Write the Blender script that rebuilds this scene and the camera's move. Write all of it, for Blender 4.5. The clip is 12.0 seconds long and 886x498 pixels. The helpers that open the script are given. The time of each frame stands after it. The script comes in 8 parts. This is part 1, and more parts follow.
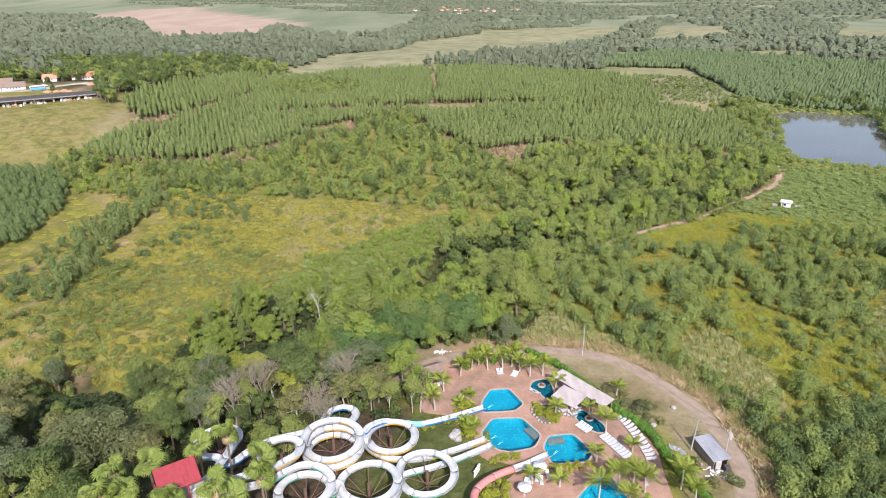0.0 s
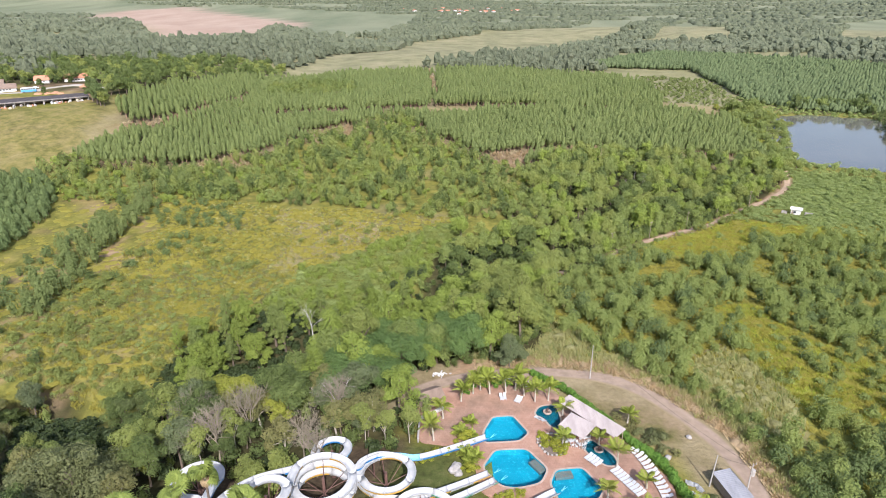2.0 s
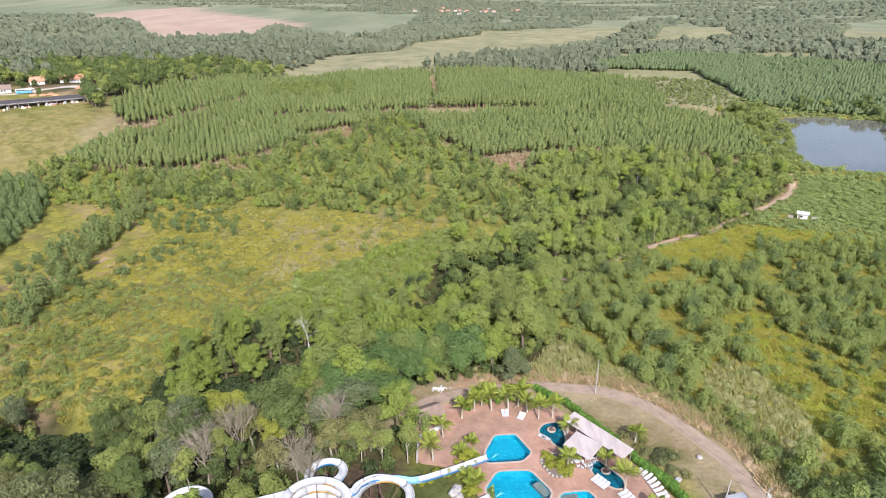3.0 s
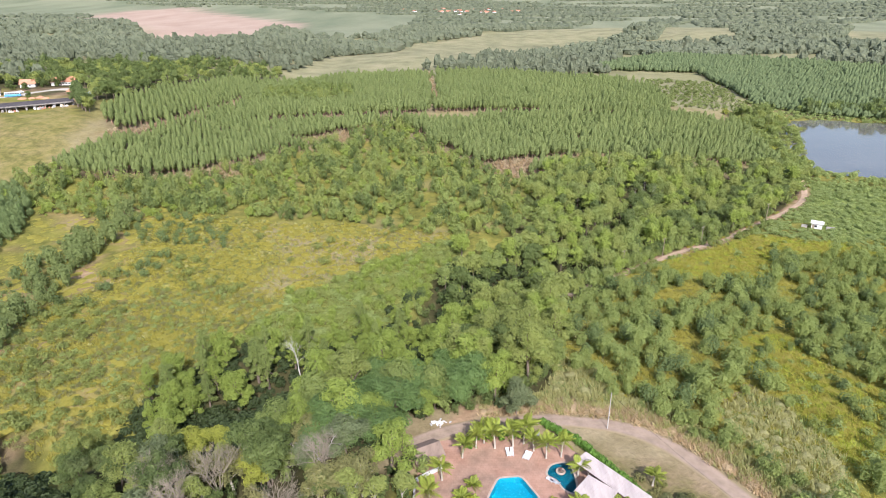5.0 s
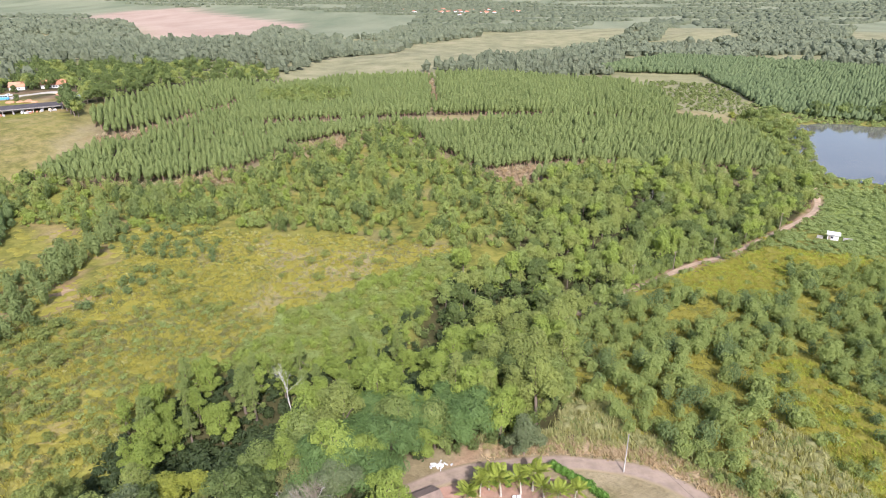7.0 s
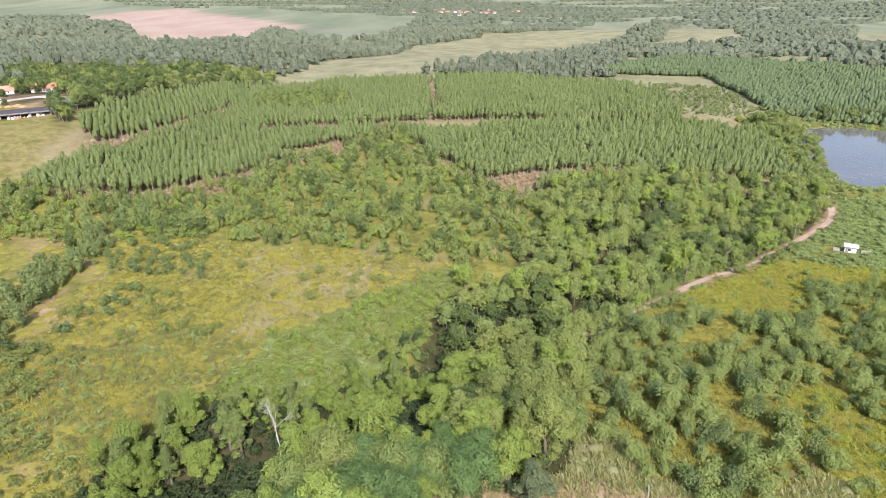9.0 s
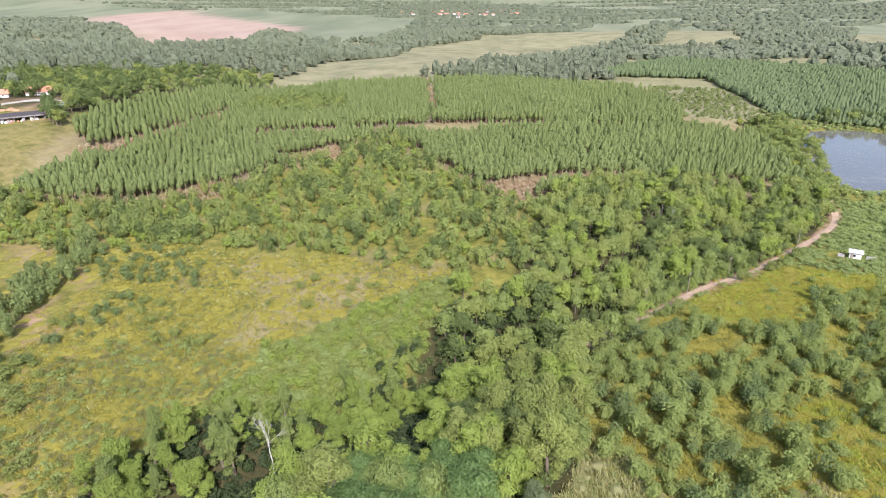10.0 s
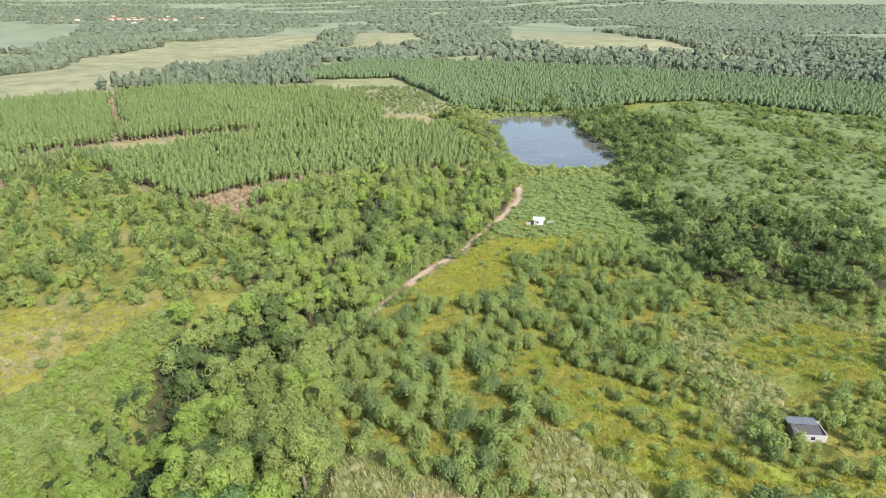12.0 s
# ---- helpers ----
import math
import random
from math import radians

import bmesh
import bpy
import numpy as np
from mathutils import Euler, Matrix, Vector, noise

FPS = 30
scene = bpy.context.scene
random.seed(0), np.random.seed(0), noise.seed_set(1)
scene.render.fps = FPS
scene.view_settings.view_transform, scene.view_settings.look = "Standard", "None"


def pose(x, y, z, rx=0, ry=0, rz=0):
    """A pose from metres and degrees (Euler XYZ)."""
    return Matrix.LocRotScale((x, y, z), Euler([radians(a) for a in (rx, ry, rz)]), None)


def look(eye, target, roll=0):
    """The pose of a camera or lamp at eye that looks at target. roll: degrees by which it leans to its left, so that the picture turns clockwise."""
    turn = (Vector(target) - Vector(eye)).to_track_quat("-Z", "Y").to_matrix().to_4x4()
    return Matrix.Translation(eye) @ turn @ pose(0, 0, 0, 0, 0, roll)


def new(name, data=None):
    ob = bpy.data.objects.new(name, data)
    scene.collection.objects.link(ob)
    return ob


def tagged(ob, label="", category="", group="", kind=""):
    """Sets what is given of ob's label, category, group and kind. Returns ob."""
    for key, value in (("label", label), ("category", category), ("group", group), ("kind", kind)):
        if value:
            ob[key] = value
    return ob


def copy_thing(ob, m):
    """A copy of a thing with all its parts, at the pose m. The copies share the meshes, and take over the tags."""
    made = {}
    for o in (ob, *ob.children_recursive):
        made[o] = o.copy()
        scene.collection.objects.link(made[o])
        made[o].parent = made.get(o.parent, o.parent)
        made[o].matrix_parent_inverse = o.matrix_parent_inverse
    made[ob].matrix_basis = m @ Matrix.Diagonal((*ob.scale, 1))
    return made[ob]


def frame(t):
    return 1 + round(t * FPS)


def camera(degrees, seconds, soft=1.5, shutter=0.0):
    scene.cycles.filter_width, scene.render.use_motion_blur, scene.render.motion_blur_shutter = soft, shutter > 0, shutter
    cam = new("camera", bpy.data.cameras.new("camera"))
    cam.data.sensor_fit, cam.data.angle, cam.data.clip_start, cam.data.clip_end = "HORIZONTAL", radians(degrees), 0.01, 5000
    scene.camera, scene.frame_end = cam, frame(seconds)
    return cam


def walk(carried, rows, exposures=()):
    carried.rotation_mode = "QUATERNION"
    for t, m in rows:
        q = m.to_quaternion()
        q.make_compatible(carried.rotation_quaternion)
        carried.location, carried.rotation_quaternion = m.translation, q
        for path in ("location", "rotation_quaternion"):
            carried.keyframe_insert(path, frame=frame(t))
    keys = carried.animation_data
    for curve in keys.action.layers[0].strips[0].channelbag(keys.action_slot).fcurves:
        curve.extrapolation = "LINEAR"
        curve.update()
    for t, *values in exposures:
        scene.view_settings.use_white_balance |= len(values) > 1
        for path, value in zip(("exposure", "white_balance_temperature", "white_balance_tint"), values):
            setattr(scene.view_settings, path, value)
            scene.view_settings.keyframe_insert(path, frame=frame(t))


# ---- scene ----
cam = camera(70.15, 12.0, soft=0.95)
PATH = [
    (0, pose(0.00, 0.00, 80.00, 66.985, 0, 0.000) @ pose(0, 0, 0, 0, 0, -0.113)),
    (0.5, pose(0.02, 1.89, 79.89, 66.935, 0, -0.046) @ pose(0, 0, 0, 0, 0, -0.065)),
    (1, pose(0.02, 4.03, 79.86, 66.963, 0, -0.053) @ pose(0, 0, 0, 0, 0, -0.050)),
    (1.5, pose(0.02, 6.47, 79.88, 66.989, 0, -0.050) @ pose(0, 0, 0, 0, 0, -0.050)),
    (2, pose(0.01, 9.08, 79.88, 67.019, 0, -0.056) @ pose(0, 0, 0, 0, 0, -0.047)),
    (2.5, pose(0.02, 11.80, 79.90, 67.025, 0, -0.056) @ pose(0, 0, 0, 0, 0, -0.016)),
    (3, pose(0.06, 14.55, 79.90, 67.021, 0, -0.045) @ pose(0, 0, 0, 0, 0, -0.046)),
    (5, pose(0.29, 25.75, 79.84, 67.056, 0, -0.017) @ pose(0, 0, 0, 0, 0, -0.046)),
    (5.5, pose(0.30, 28.61, 79.85, 67.060, 0, -0.021) @ pose(0, 0, 0, 0, 0, -0.050)),
    (6, pose(0.26, 31.53, 79.88, 67.057, 0, -0.028) @ pose(0, 0, 0, 0, 0, -0.002)),
    (6.5, pose(0.18, 34.48, 79.92, 67.058, 0, -0.037) @ pose(0, 0, 0, 0, 0, -0.028)),
    (7, pose(0.13, 37.44, 80.00, 67.057, 0, -0.039) @ pose(0, 0, 0, 0, 0, -0.029)),
    (9, pose(0.03, 48.92, 80.47, 67.074, 0, -0.039) @ pose(0, 0, 0, 0, 0, -0.079)),
    (9.5, pose(0.07, 51.37, 80.57, 67.133, 0, -0.005) @ pose(0, 0, 0, 0, 0, -0.103)),
    (10, pose(0.23, 53.13, 80.60, 67.223, 0, -0.128) @ pose(0, 0, 0, 0, 0, -0.108)),
    (10.5, pose(0.50, 54.17, 80.57, 67.250, 0, -2.333) @ pose(0, 0, 0, 0, 0, -0.077)),
    (11, pose(0.91, 54.66, 80.53, 67.306, 0, -6.179) @ pose(0, 0, 0, 0, 0, 0.062)),
    (11.5, pose(1.44, 54.84, 80.48, 67.418, 0, -13.946) @ pose(0, 0, 0, 0, 0, 0.301)),
    (12, pose(2.01, 54.94, 80.45, 67.647, 0, -26.376) @ pose(0, 0, 0, 0, 0, 0.541)),
]
EXPOSURE = [(0, 0.44, 5850, 17), (3, 0.50, 5800, 17), (7, 0.60, 5750, 19), (10.1, 0.62, 5700, 20), (10.6, 0.64, 5750, 11), (12, 0.72, 5700, 9)]
walk(cam, PATH, EXPOSURE)


# ---- light ----
SUN_EL, SUN_ROT = 41.0, 168.0
world = bpy.data.worlds.new("sky")
scene.world = world
world.use_nodes = True
wn = world.node_tree
sky = wn.nodes.new("ShaderNodeTexSky")
sky.sky_type, sky.sun_disc = "NISHITA", False
sky.sun_elevation, sky.sun_rotation = radians(SUN_EL), radians(SUN_ROT)
sky.air_density, sky.dust_density, sky.ozone_density = 1.2, 3.0, 1.0
wn.links.new(sky.outputs[0], wn.nodes["Background"].inputs[0])
wn.nodes["Background"].inputs[1].default_value = 0.15
sun = new("sun", bpy.data.lights.new("sun", "SUN"))
sun.data.energy, sun.data.angle, sun.data.color = 5.0, radians(0.8), (1.0, 0.95, 0.87)
SUN_WAY = Vector((math.sin(radians(SUN_ROT)) * math.cos(radians(SUN_EL)), math.cos(radians(SUN_ROT)) * math.cos(radians(SUN_EL)), math.sin(radians(SUN_EL))))
sun.matrix_world = look(SUN_WAY * 300, (0, 0, 0))


# ---- materials ----
class Nodes:
    """Short hand for building a node material."""

    def __init__(self, name):
        self.mat = bpy.data.materials.new(name)
        self.mat.use_nodes = True
        self.tree = self.mat.node_tree
        self.bsdf = self.tree.nodes["Principled BSDF"]
        self.out = self.tree.nodes["Material Output"]
        self.pos = self.add("ShaderNodeNewGeometry").outputs["Position"]

    def add(self, kind, **values):
        node = self.tree.nodes.new(kind)
        for key, value in values.items():
            node.inputs[key.replace("_", " ")].default_value = value
        return node

    def link(self, a, b):
        self.tree.links.new(a, b)

    def noise(self, size, detail=4.0, rough=0.6, stretch=None, where=None):
        """Noise in 0..1 whose features are about size metres."""
        node = self.add("ShaderNodeTexNoise", Scale=1.0 / size, Detail=detail, Roughness=rough)
        source = where or self.pos
        if stretch:
            m = self.add("ShaderNodeMapping")
            m.inputs["Scale"].default_value = stretch
            self.link(source, m.inputs["Vector"])
            source = m.outputs[0]
        self.link(source, node.inputs["Vector"])
        return node.outputs["Fac"]

    def ramp(self, fac, *stops):
        node = self.add("ShaderNodeValToRGB")
        while len(node.color_ramp.elements) < len(stops):
            node.color_ramp.elements.new(0.5)
        for element, (at, colour) in zip(node.color_ramp.elements, stops):
            element.position, element.color = at, (*(colour if hasattr(colour, "__len__") else (colour,) * 3), 1)
        self.link(fac, node.inputs[0])
        return node.outputs[0]

    def mix(self, fac, a, b, kind="MIX"):
        node = self.tree.nodes.new("ShaderNodeMix")
        node.data_type, node.blend_type = "RGBA", kind
        for value, socket in ((fac, node.inputs["Factor"]), (a, node.inputs["A"]), (b, node.inputs["B"])):
            socket = [s for s in node.inputs if s.name == socket.name and (s.type == "RGBA") == (socket.name != "Factor") and (s.type == "VALUE" or socket.name != "Factor")][0]
            if isinstance(value, bpy.types.NodeSocket):
                self.link(value, socket)
            elif socket.type == "RGBA":
                socket.default_value = (*value, 1)
            else:
                socket.default_value = value
        return [s for s in node.outputs if s.type == "RGBA"][0]

    def attribute(self, name):
        node = self.tree.nodes.new("ShaderNodeAttribute")
        node.attribute_name = name
        return node.outputs["Fac"]

    def random(self):
        return self.add("ShaderNodeObjectInfo").outputs["Random"]

    def island(self):
        return self.add("ShaderNodeNewGeometry").outputs["Random Per Island"]

    def bump(self, height, strength, distance):
        node = self.add("ShaderNodeBump", Strength=strength, Distance=distance)
        self.link(height, node.inputs["Height"])
        self.link(node.outputs[0], self.bsdf.inputs["Normal"])

    def done(self, colour, rough=0.8, metal=0.0, spec=0.3):
        if isinstance(colour, bpy.types.NodeSocket):
            self.link(colour, self.bsdf.inputs["Base Color"])
        else:
            self.bsdf.inputs["Base Color"].default_value = (*colour, 1)
        if isinstance(rough, bpy.types.NodeSocket):
            self.link(rough, self.bsdf.inputs["Roughness"])
        else:
            self.bsdf.inputs["Roughness"].default_value = rough
        self.bsdf.inputs["Metallic"].default_value = metal
        self.bsdf.inputs["Specular IOR Level"].default_value = spec
        return self.mat


def shade(colour, k):
    return tuple(min(1.0, c * k) for c in colour)


def leaf_material(name, dark, light, dry=None, patch=6.0, gloss=0.5, through_light=0.32, ragged=0.0, leaf=0.22):
    """Foliage: colour drifts from plant to plant, within a crown and from leaf to leaf; ragged sets the share of gaps between the leaves of a cluster, leaf their size."""
    n = Nodes(name)
    fine = n.noise(leaf, 2.0, 0.7)
    colour = n.ramp(n.noise(patch, 2.0), (0.32, dark), (0.68, light))
    colour = n.mix(0.32, colour, n.ramp(n.island(), (0.0, shade(dark, 0.85)), (0.55, light), (1.0, shade(light, 1.2))))
    colour = n.mix(0.4, colour, n.ramp(n.random(), (0.0, shade(dark, 0.85)), (1.0, shade(light, 1.2))))
    colour = n.mix(0.36, colour, n.ramp(fine, (0.3, shade(dark, 0.85)), (0.5, light), (0.75, shade(light, 1.25))))
    if dry:
        colour = n.mix(n.ramp(n.noise(patch * 2.3, 3.0), (0.58, 0.0), (0.8, 0.5)), colour, dry)
    mat = n.done(colour, gloss, 0.0, 0.25)
    n.bump(fine, 0.7, leaf)
    trans = n.add("ShaderNodeBsdfTranslucent")
    n.link(n.mix(1.0, colour, (1.0, 1.0, 0.6), "MULTIPLY"), trans.inputs["Color"])
    both = n.add("ShaderNodeMixShader", Fac=through_light)
    n.link(n.bsdf.outputs[0], both.inputs[1])
    n.link(trans.outputs[0], both.inputs[2])
    surface = both.outputs[0]
    if ragged:
        gap = n.add("ShaderNodeMath")
        gap.operation = "LESS_THAN"
        n.link(n.noise(leaf * 1.3, 1.0, 0.5), gap.inputs[0])
        gap.inputs[1].default_value = 0.5 + (ragged - 0.5) * 0.35
        cut = n.add("ShaderNodeMixShader")
        n.link(gap.outputs[0], cut.inputs[0])
        n.link(surface, cut.inputs[1])
        n.link(n.add("ShaderNodeBsdfTransparent").outputs[0], cut.inputs[2])
        surface = cut.outputs[0]
    n.link(surface, n.out.inputs["Surface"])
    return mat


def plain_material(name, colour, rough=0.7, metal=0.0, wear=0.25, size=0.8, grain=0.05, bump=0.15, spec=0.4):
    """A painted, cast or woven surface with stains at one scale and grain at another."""
    n = Nodes(name)
    c = n.ramp(n.noise(size, 5.0), (0.3, shade(colour, 1 - wear)), (0.62, colour), (0.85, shade(colour, 1 + wear * 0.4)))
    c = n.mix(0.3, c, n.ramp(n.noise(grain, 2.0), (0.3, shade(colour, 0.8)), (0.7, shade(colour, 1.1))))
    c = n.mix(n.ramp(n.random(), (0.0, 0.0), (1.0, 0.22)), c, shade(colour, 0.72))
    n.bump(n.noise(grain, 3.0), bump, 0.01)
    return n.done(c, rough, metal, spec)


M_BARK = plain_material("bark", (0.17, 0.13, 0.095), 0.9, wear=0.45, size=0.5, bump=0.5)
M_PALE_BARK = plain_material("pale_bark", (0.42, 0.37, 0.30), 0.85, wear=0.35, size=0.6, bump=0.4)
M_PLASTER_BARK = plain_material("bleached_dead_wood", (0.46, 0.43, 0.38), 0.85, wear=0.3, size=0.5)
M_TWIG = plain_material("bare_twigs", (0.255, 0.215, 0.15), 0.9, wear=0.3, size=2.0)
M_FOREST = leaf_material("forest_leaves", (0.095, 0.132, 0.036), (0.235, 0.282, 0.076), (0.23, 0.225, 0.088), 7.0, ragged=0.42, leaf=0.2)
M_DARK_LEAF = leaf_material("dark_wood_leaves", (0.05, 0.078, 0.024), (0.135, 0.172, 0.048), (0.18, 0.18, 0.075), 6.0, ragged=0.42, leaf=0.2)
# leaf colour taken down to stand in for the shade between trees
M_DEEP = leaf_material("painted_shade_leaves", (0.022, 0.036, 0.014), (0.06, 0.082, 0.026), None, 5.0, leaf=0.25)
M_DRYING = leaf_material("drying_olive_brown_leaves", (0.118, 0.122, 0.044), (0.235, 0.228, 0.082), (0.25, 0.21, 0.09), 3.0, ragged=0.5, leaf=0.2)
M_GREY_OLIVE = leaf_material("grey_olive_leaves", (0.085, 0.098, 0.038), (0.185, 0.2, 0.08), None, 4.0, ragged=0.46, leaf=0.2)
M_BRIGHT = leaf_material("bright_vine_leaves", (0.122, 0.168, 0.032), (0.258, 0.318, 0.06), None, 5.0, ragged=0.4, leaf=0.2)
M_FEATHER = leaf_material("feathery_leaves", (0.07, 0.125, 0.036), (0.15, 0.222, 0.064), None, 4.0, ragged=0.5, leaf=0.18)
M_GREY = leaf_material("grey_green_leaves", (0.085, 0.11, 0.05), (0.17, 0.2, 0.09), None, 4.0, ragged=0.42, leaf=0.2)
M_YELLOW = leaf_material("yellow_green_leaves", (0.155, 0.18, 0.03), (0.3, 0.315, 0.05), None, 3.0, ragged=0.42, leaf=0.2)
M_OLIVE = leaf_material("olive_leaves", (0.122, 0.152, 0.038), (0.262, 0.296, 0.076), None, 5.0, ragged=0.46, leaf=0.22)
M_GUM = leaf_material("young_gum_leaves", (0.135, 0.177, 0.05), (0.272, 0.32, 0.09), None, 5.0, gloss=0.7, through_light=0.38, ragged=0.38, leaf=0.2)
M_GUM_TALL = leaf_material("plantation_leaves", (0.114, 0.15, 0.048), (0.206, 0.248, 0.08), None, 22.0, gloss=0.75, ragged=0.3, leaf=0.4)
M_GUM_DARK = leaf_material("belt_gum_leaves", (0.075, 0.112, 0.038), (0.165, 0.212, 0.072), None, 6.0, gloss=0.7, ragged=0.42, leaf=0.26)
# both far leaf colours lean to grey-blue: distance haze put into the base colour
M_FAR = leaf_material("hazed_far_wood_leaves", (0.11, 0.13, 0.08), (0.18, 0.2, 0.12), (0.19, 0.185, 0.12), 60.0, gloss=0.95, leaf=2.0)
M_GUM_FAR = leaf_material("hazed_far_plantation_leaves", (0.09, 0.128, 0.055), (0.162, 0.205, 0.086), None, 40.0, gloss=0.9, leaf=1.2)
M_THICKET = leaf_material("pale_thicket_leaves", (0.15, 0.182, 0.06), (0.222, 0.258, 0.086), None, 14.0, gloss=0.85, leaf=0.6)
M_REED = leaf_material("reed_leaves", (0.165, 0.215, 0.062), (0.285, 0.338, 0.108), None, 9.0, gloss=0.7, ragged=0.4, leaf=0.3)
M_PALE_GRASS = leaf_material("pale_grass_blades", (0.31, 0.3, 0.13), (0.5, 0.475, 0.22), (0.24, 0.26, 0.085), 5.0, gloss=0.85, through_light=0.55, leaf=0.25)
M_TUFT = leaf_material("grass_blades", (0.225, 0.205, 0.035), (0.37, 0.33, 0.06), (0.35, 0.29, 0.095), 9.0, gloss=0.85, through_light=0.35, leaf=0.3)
M_FRESH = leaf_material("fresh_yellow_grass_blades", (0.24, 0.272, 0.034), (0.395, 0.42, 0.058), (0.33, 0.31, 0.07), 9.0, gloss=0.85, through_light=0.4, leaf=0.3)
M_STRAW = leaf_material("tall_straw_grass", (0.25, 0.205, 0.115), (0.42, 0.345, 0.21), (0.2, 0.21, 0.07), 4.5, ragged=0.45, leaf=0.14)
M_STRAW_BLADE = leaf_material("bleached_grass_blades", (0.42, 0.31, 0.175), (0.56, 0.43, 0.265), (0.34, 0.28, 0.12), 4.5, gloss=0.8, through_light=0.45)


def ground_material():
    n = Nodes("ground_cover")
    wide, mid, fine = n.noise(45.0, 4.0), n.noise(7.0, 5.0), n.noise(0.9, 4.0)
    grass = n.ramp(n.noise(4.0, 5.0, 0.65), (0.32, (0.075, 0.084, 0.02)), (0.5, (0.165, 0.158, 0.032)), (0.7, (0.265, 0.232, 0.056)))
    grass = n.mix(n.ramp(wide, (0.42, 0.0), (0.62, 0.4)), grass, (0.262, 0.246, 0.05))
    straw = n.ramp(mid, (0.3, (0.21, 0.165, 0.085)), (0.55, (0.29, 0.235, 0.13)), (0.8, (0.36, 0.29, 0.175)))
    litter = n.ramp(mid, (0.3, (0.035, 0.036, 0.014)), (0.6, (0.075, 0.068, 0.028)), (0.8, (0.12, 0.10, 0.045)))
    soil = n.ramp(mid, (0.25, (0.27, 0.15, 0.085)), (0.55, (0.40, 0.26, 0.165)), (0.8, (0.50, 0.37, 0.25)))
    pasture = n.ramp(n.noise(28.0, 5.0), (0.3, (0.17, 0.165, 0.085)), (0.5, (0.255, 0.24, 0.125)), (0.7, (0.32, 0.285, 0.16)))
    field = n.ramp(n.noise(120.0, 3.0, 0.5, (1, 0.25, 1)), (0.35, (0.165, 0.185, 0.105)), (0.6, (0.235, 0.245, 0.145)))
    plowed = n.ramp(n.noise(60.0, 4.0, 0.6, (1, 0.3, 1)), (0.3, (0.36, 0.252, 0.182)), (0.65, (0.44, 0.328, 0.24)))
    mown = n.ramp(n.noise(8.0, 5.0, 0.65), (0.3, (0.115, 0.11, 0.038)), (0.44, (0.175, 0.148, 0.062)), (0.56, (0.245, 0.185, 0.10)), (0.7, (0.30, 0.222, 0.14)))
    lawn = n.ramp(n.noise(2.5, 4.0), (0.3, (0.055, 0.062, 0.02)), (0.5, (0.085, 0.1, 0.028)), (0.75, (0.135, 0.13, 0.05)))
    mulch = n.ramp(n.noise(1.8, 4.0), (0.3, (0.05, 0.036, 0.022)), (0.55, (0.085, 0.062, 0.038)), (0.8, (0.14, 0.105, 0.06)))
    lush = n.ramp(mid, (0.28, (0.11, 0.15, 0.036)), (0.5, (0.165, 0.205, 0.05)), (0.72, (0.235, 0.265, 0.07)))
    fresh = n.ramp(mid, (0.28, (0.13, 0.152, 0.03)), (0.5, (0.225, 0.242, 0.038)), (0.72, (0.31, 0.312, 0.055)))
    colour = grass
    for zone, layer in (("litter", litter), ("fresh", fresh), ("straw", straw), ("pasture", pasture), ("field", field), ("plowed", plowed), ("mown", mown), ("lawn", lawn), ("mulch", mulch), ("lush", lush), ("soil", soil)):
        colour = n.mix(n.attribute(zone), colour, layer)
    colour = n.mix(0.45, colour, n.ramp(fine, (0.25, (0.35, 0.35, 0.35)), (0.75, (1.0, 1.0, 1.0))), "MULTIPLY")
    n.bump(fine, 0.8, 0.35)
    return n.done(colour, 0.95, 0.0, 0.1)


M_GROUND = ground_material()


def water_material():
    n = Nodes("lake_water")
    n.bump(n.noise(1.6, 3.0, 0.5, (1, 0.5, 1)), 0.03, 0.05)
    return n.done(n.ramp(n.noise(30.0, 2.0), (0.3, (0.10, 0.095, 0.08)), (0.7, (0.14, 0.132, 0.108))), 0.07, 0.0, 0.3)


M_WATER = water_material()


def track_material(name, base, grass):
    """A dirt way: pale wheel ruts, stones, grass creeping in from the verges."""
    n = Nodes(name)
    c = n.ramp(n.noise(2.5, 5.0), (0.3, shade(base, 0.72)), (0.55, base), (0.8, shade(base, 1.2)))
    c = n.mix(n.ramp(n.noise(0.5, 4.0), (0.55, 0.0), (0.8, 0.5)), c, shade(base, 0.6))
    c = n.mix(n.attribute("verge"), c, grass)
    n.bump(n.noise(0.4, 4.0), 0.5, 0.06)
    return n.done(c, 0.95, 0.0, 0.1)


M_ROAD = track_material("pale_dirt_road", (0.295, 0.222, 0.163), (0.235, 0.185, 0.10))
M_TRACK = track_material("red_dirt_track", (0.44, 0.315, 0.215), (0.20, 0.18, 0.07))
M_YARD = track_material("pale_grey_gravel", (0.42, 0.38, 0.33), (0.27, 0.25, 0.13))
M_RUST_BARK = plain_material("rusty_gum_bark", (0.30, 0.185, 0.125), 0.9, wear=0.35, size=0.8)
M_RUST = leaf_material("rusty_dry_undergrowth", (0.24, 0.165, 0.09), (0.36, 0.27, 0.15), (0.2, 0.21, 0.08), 5.0, ragged=0.45, leaf=0.3)


# ---- lie of the land ----
def smooth(a, b, v):
    u = np.clip((np.asarray(v, float) - a) / (b - a), 0, 1)
    return u * u * (3 - 2 * u)


def mound(x, y, cx, cy, sx, sy, turn=0.0):
    c, s = math.cos(radians(turn)), math.sin(radians(turn))
    u, v = (x - cx) * c + (y - cy) * s, -(x - cx) * s + (y - cy) * c
    return np.exp(-0.5 * ((u / sx) ** 2 + (v / sy) ** 2))


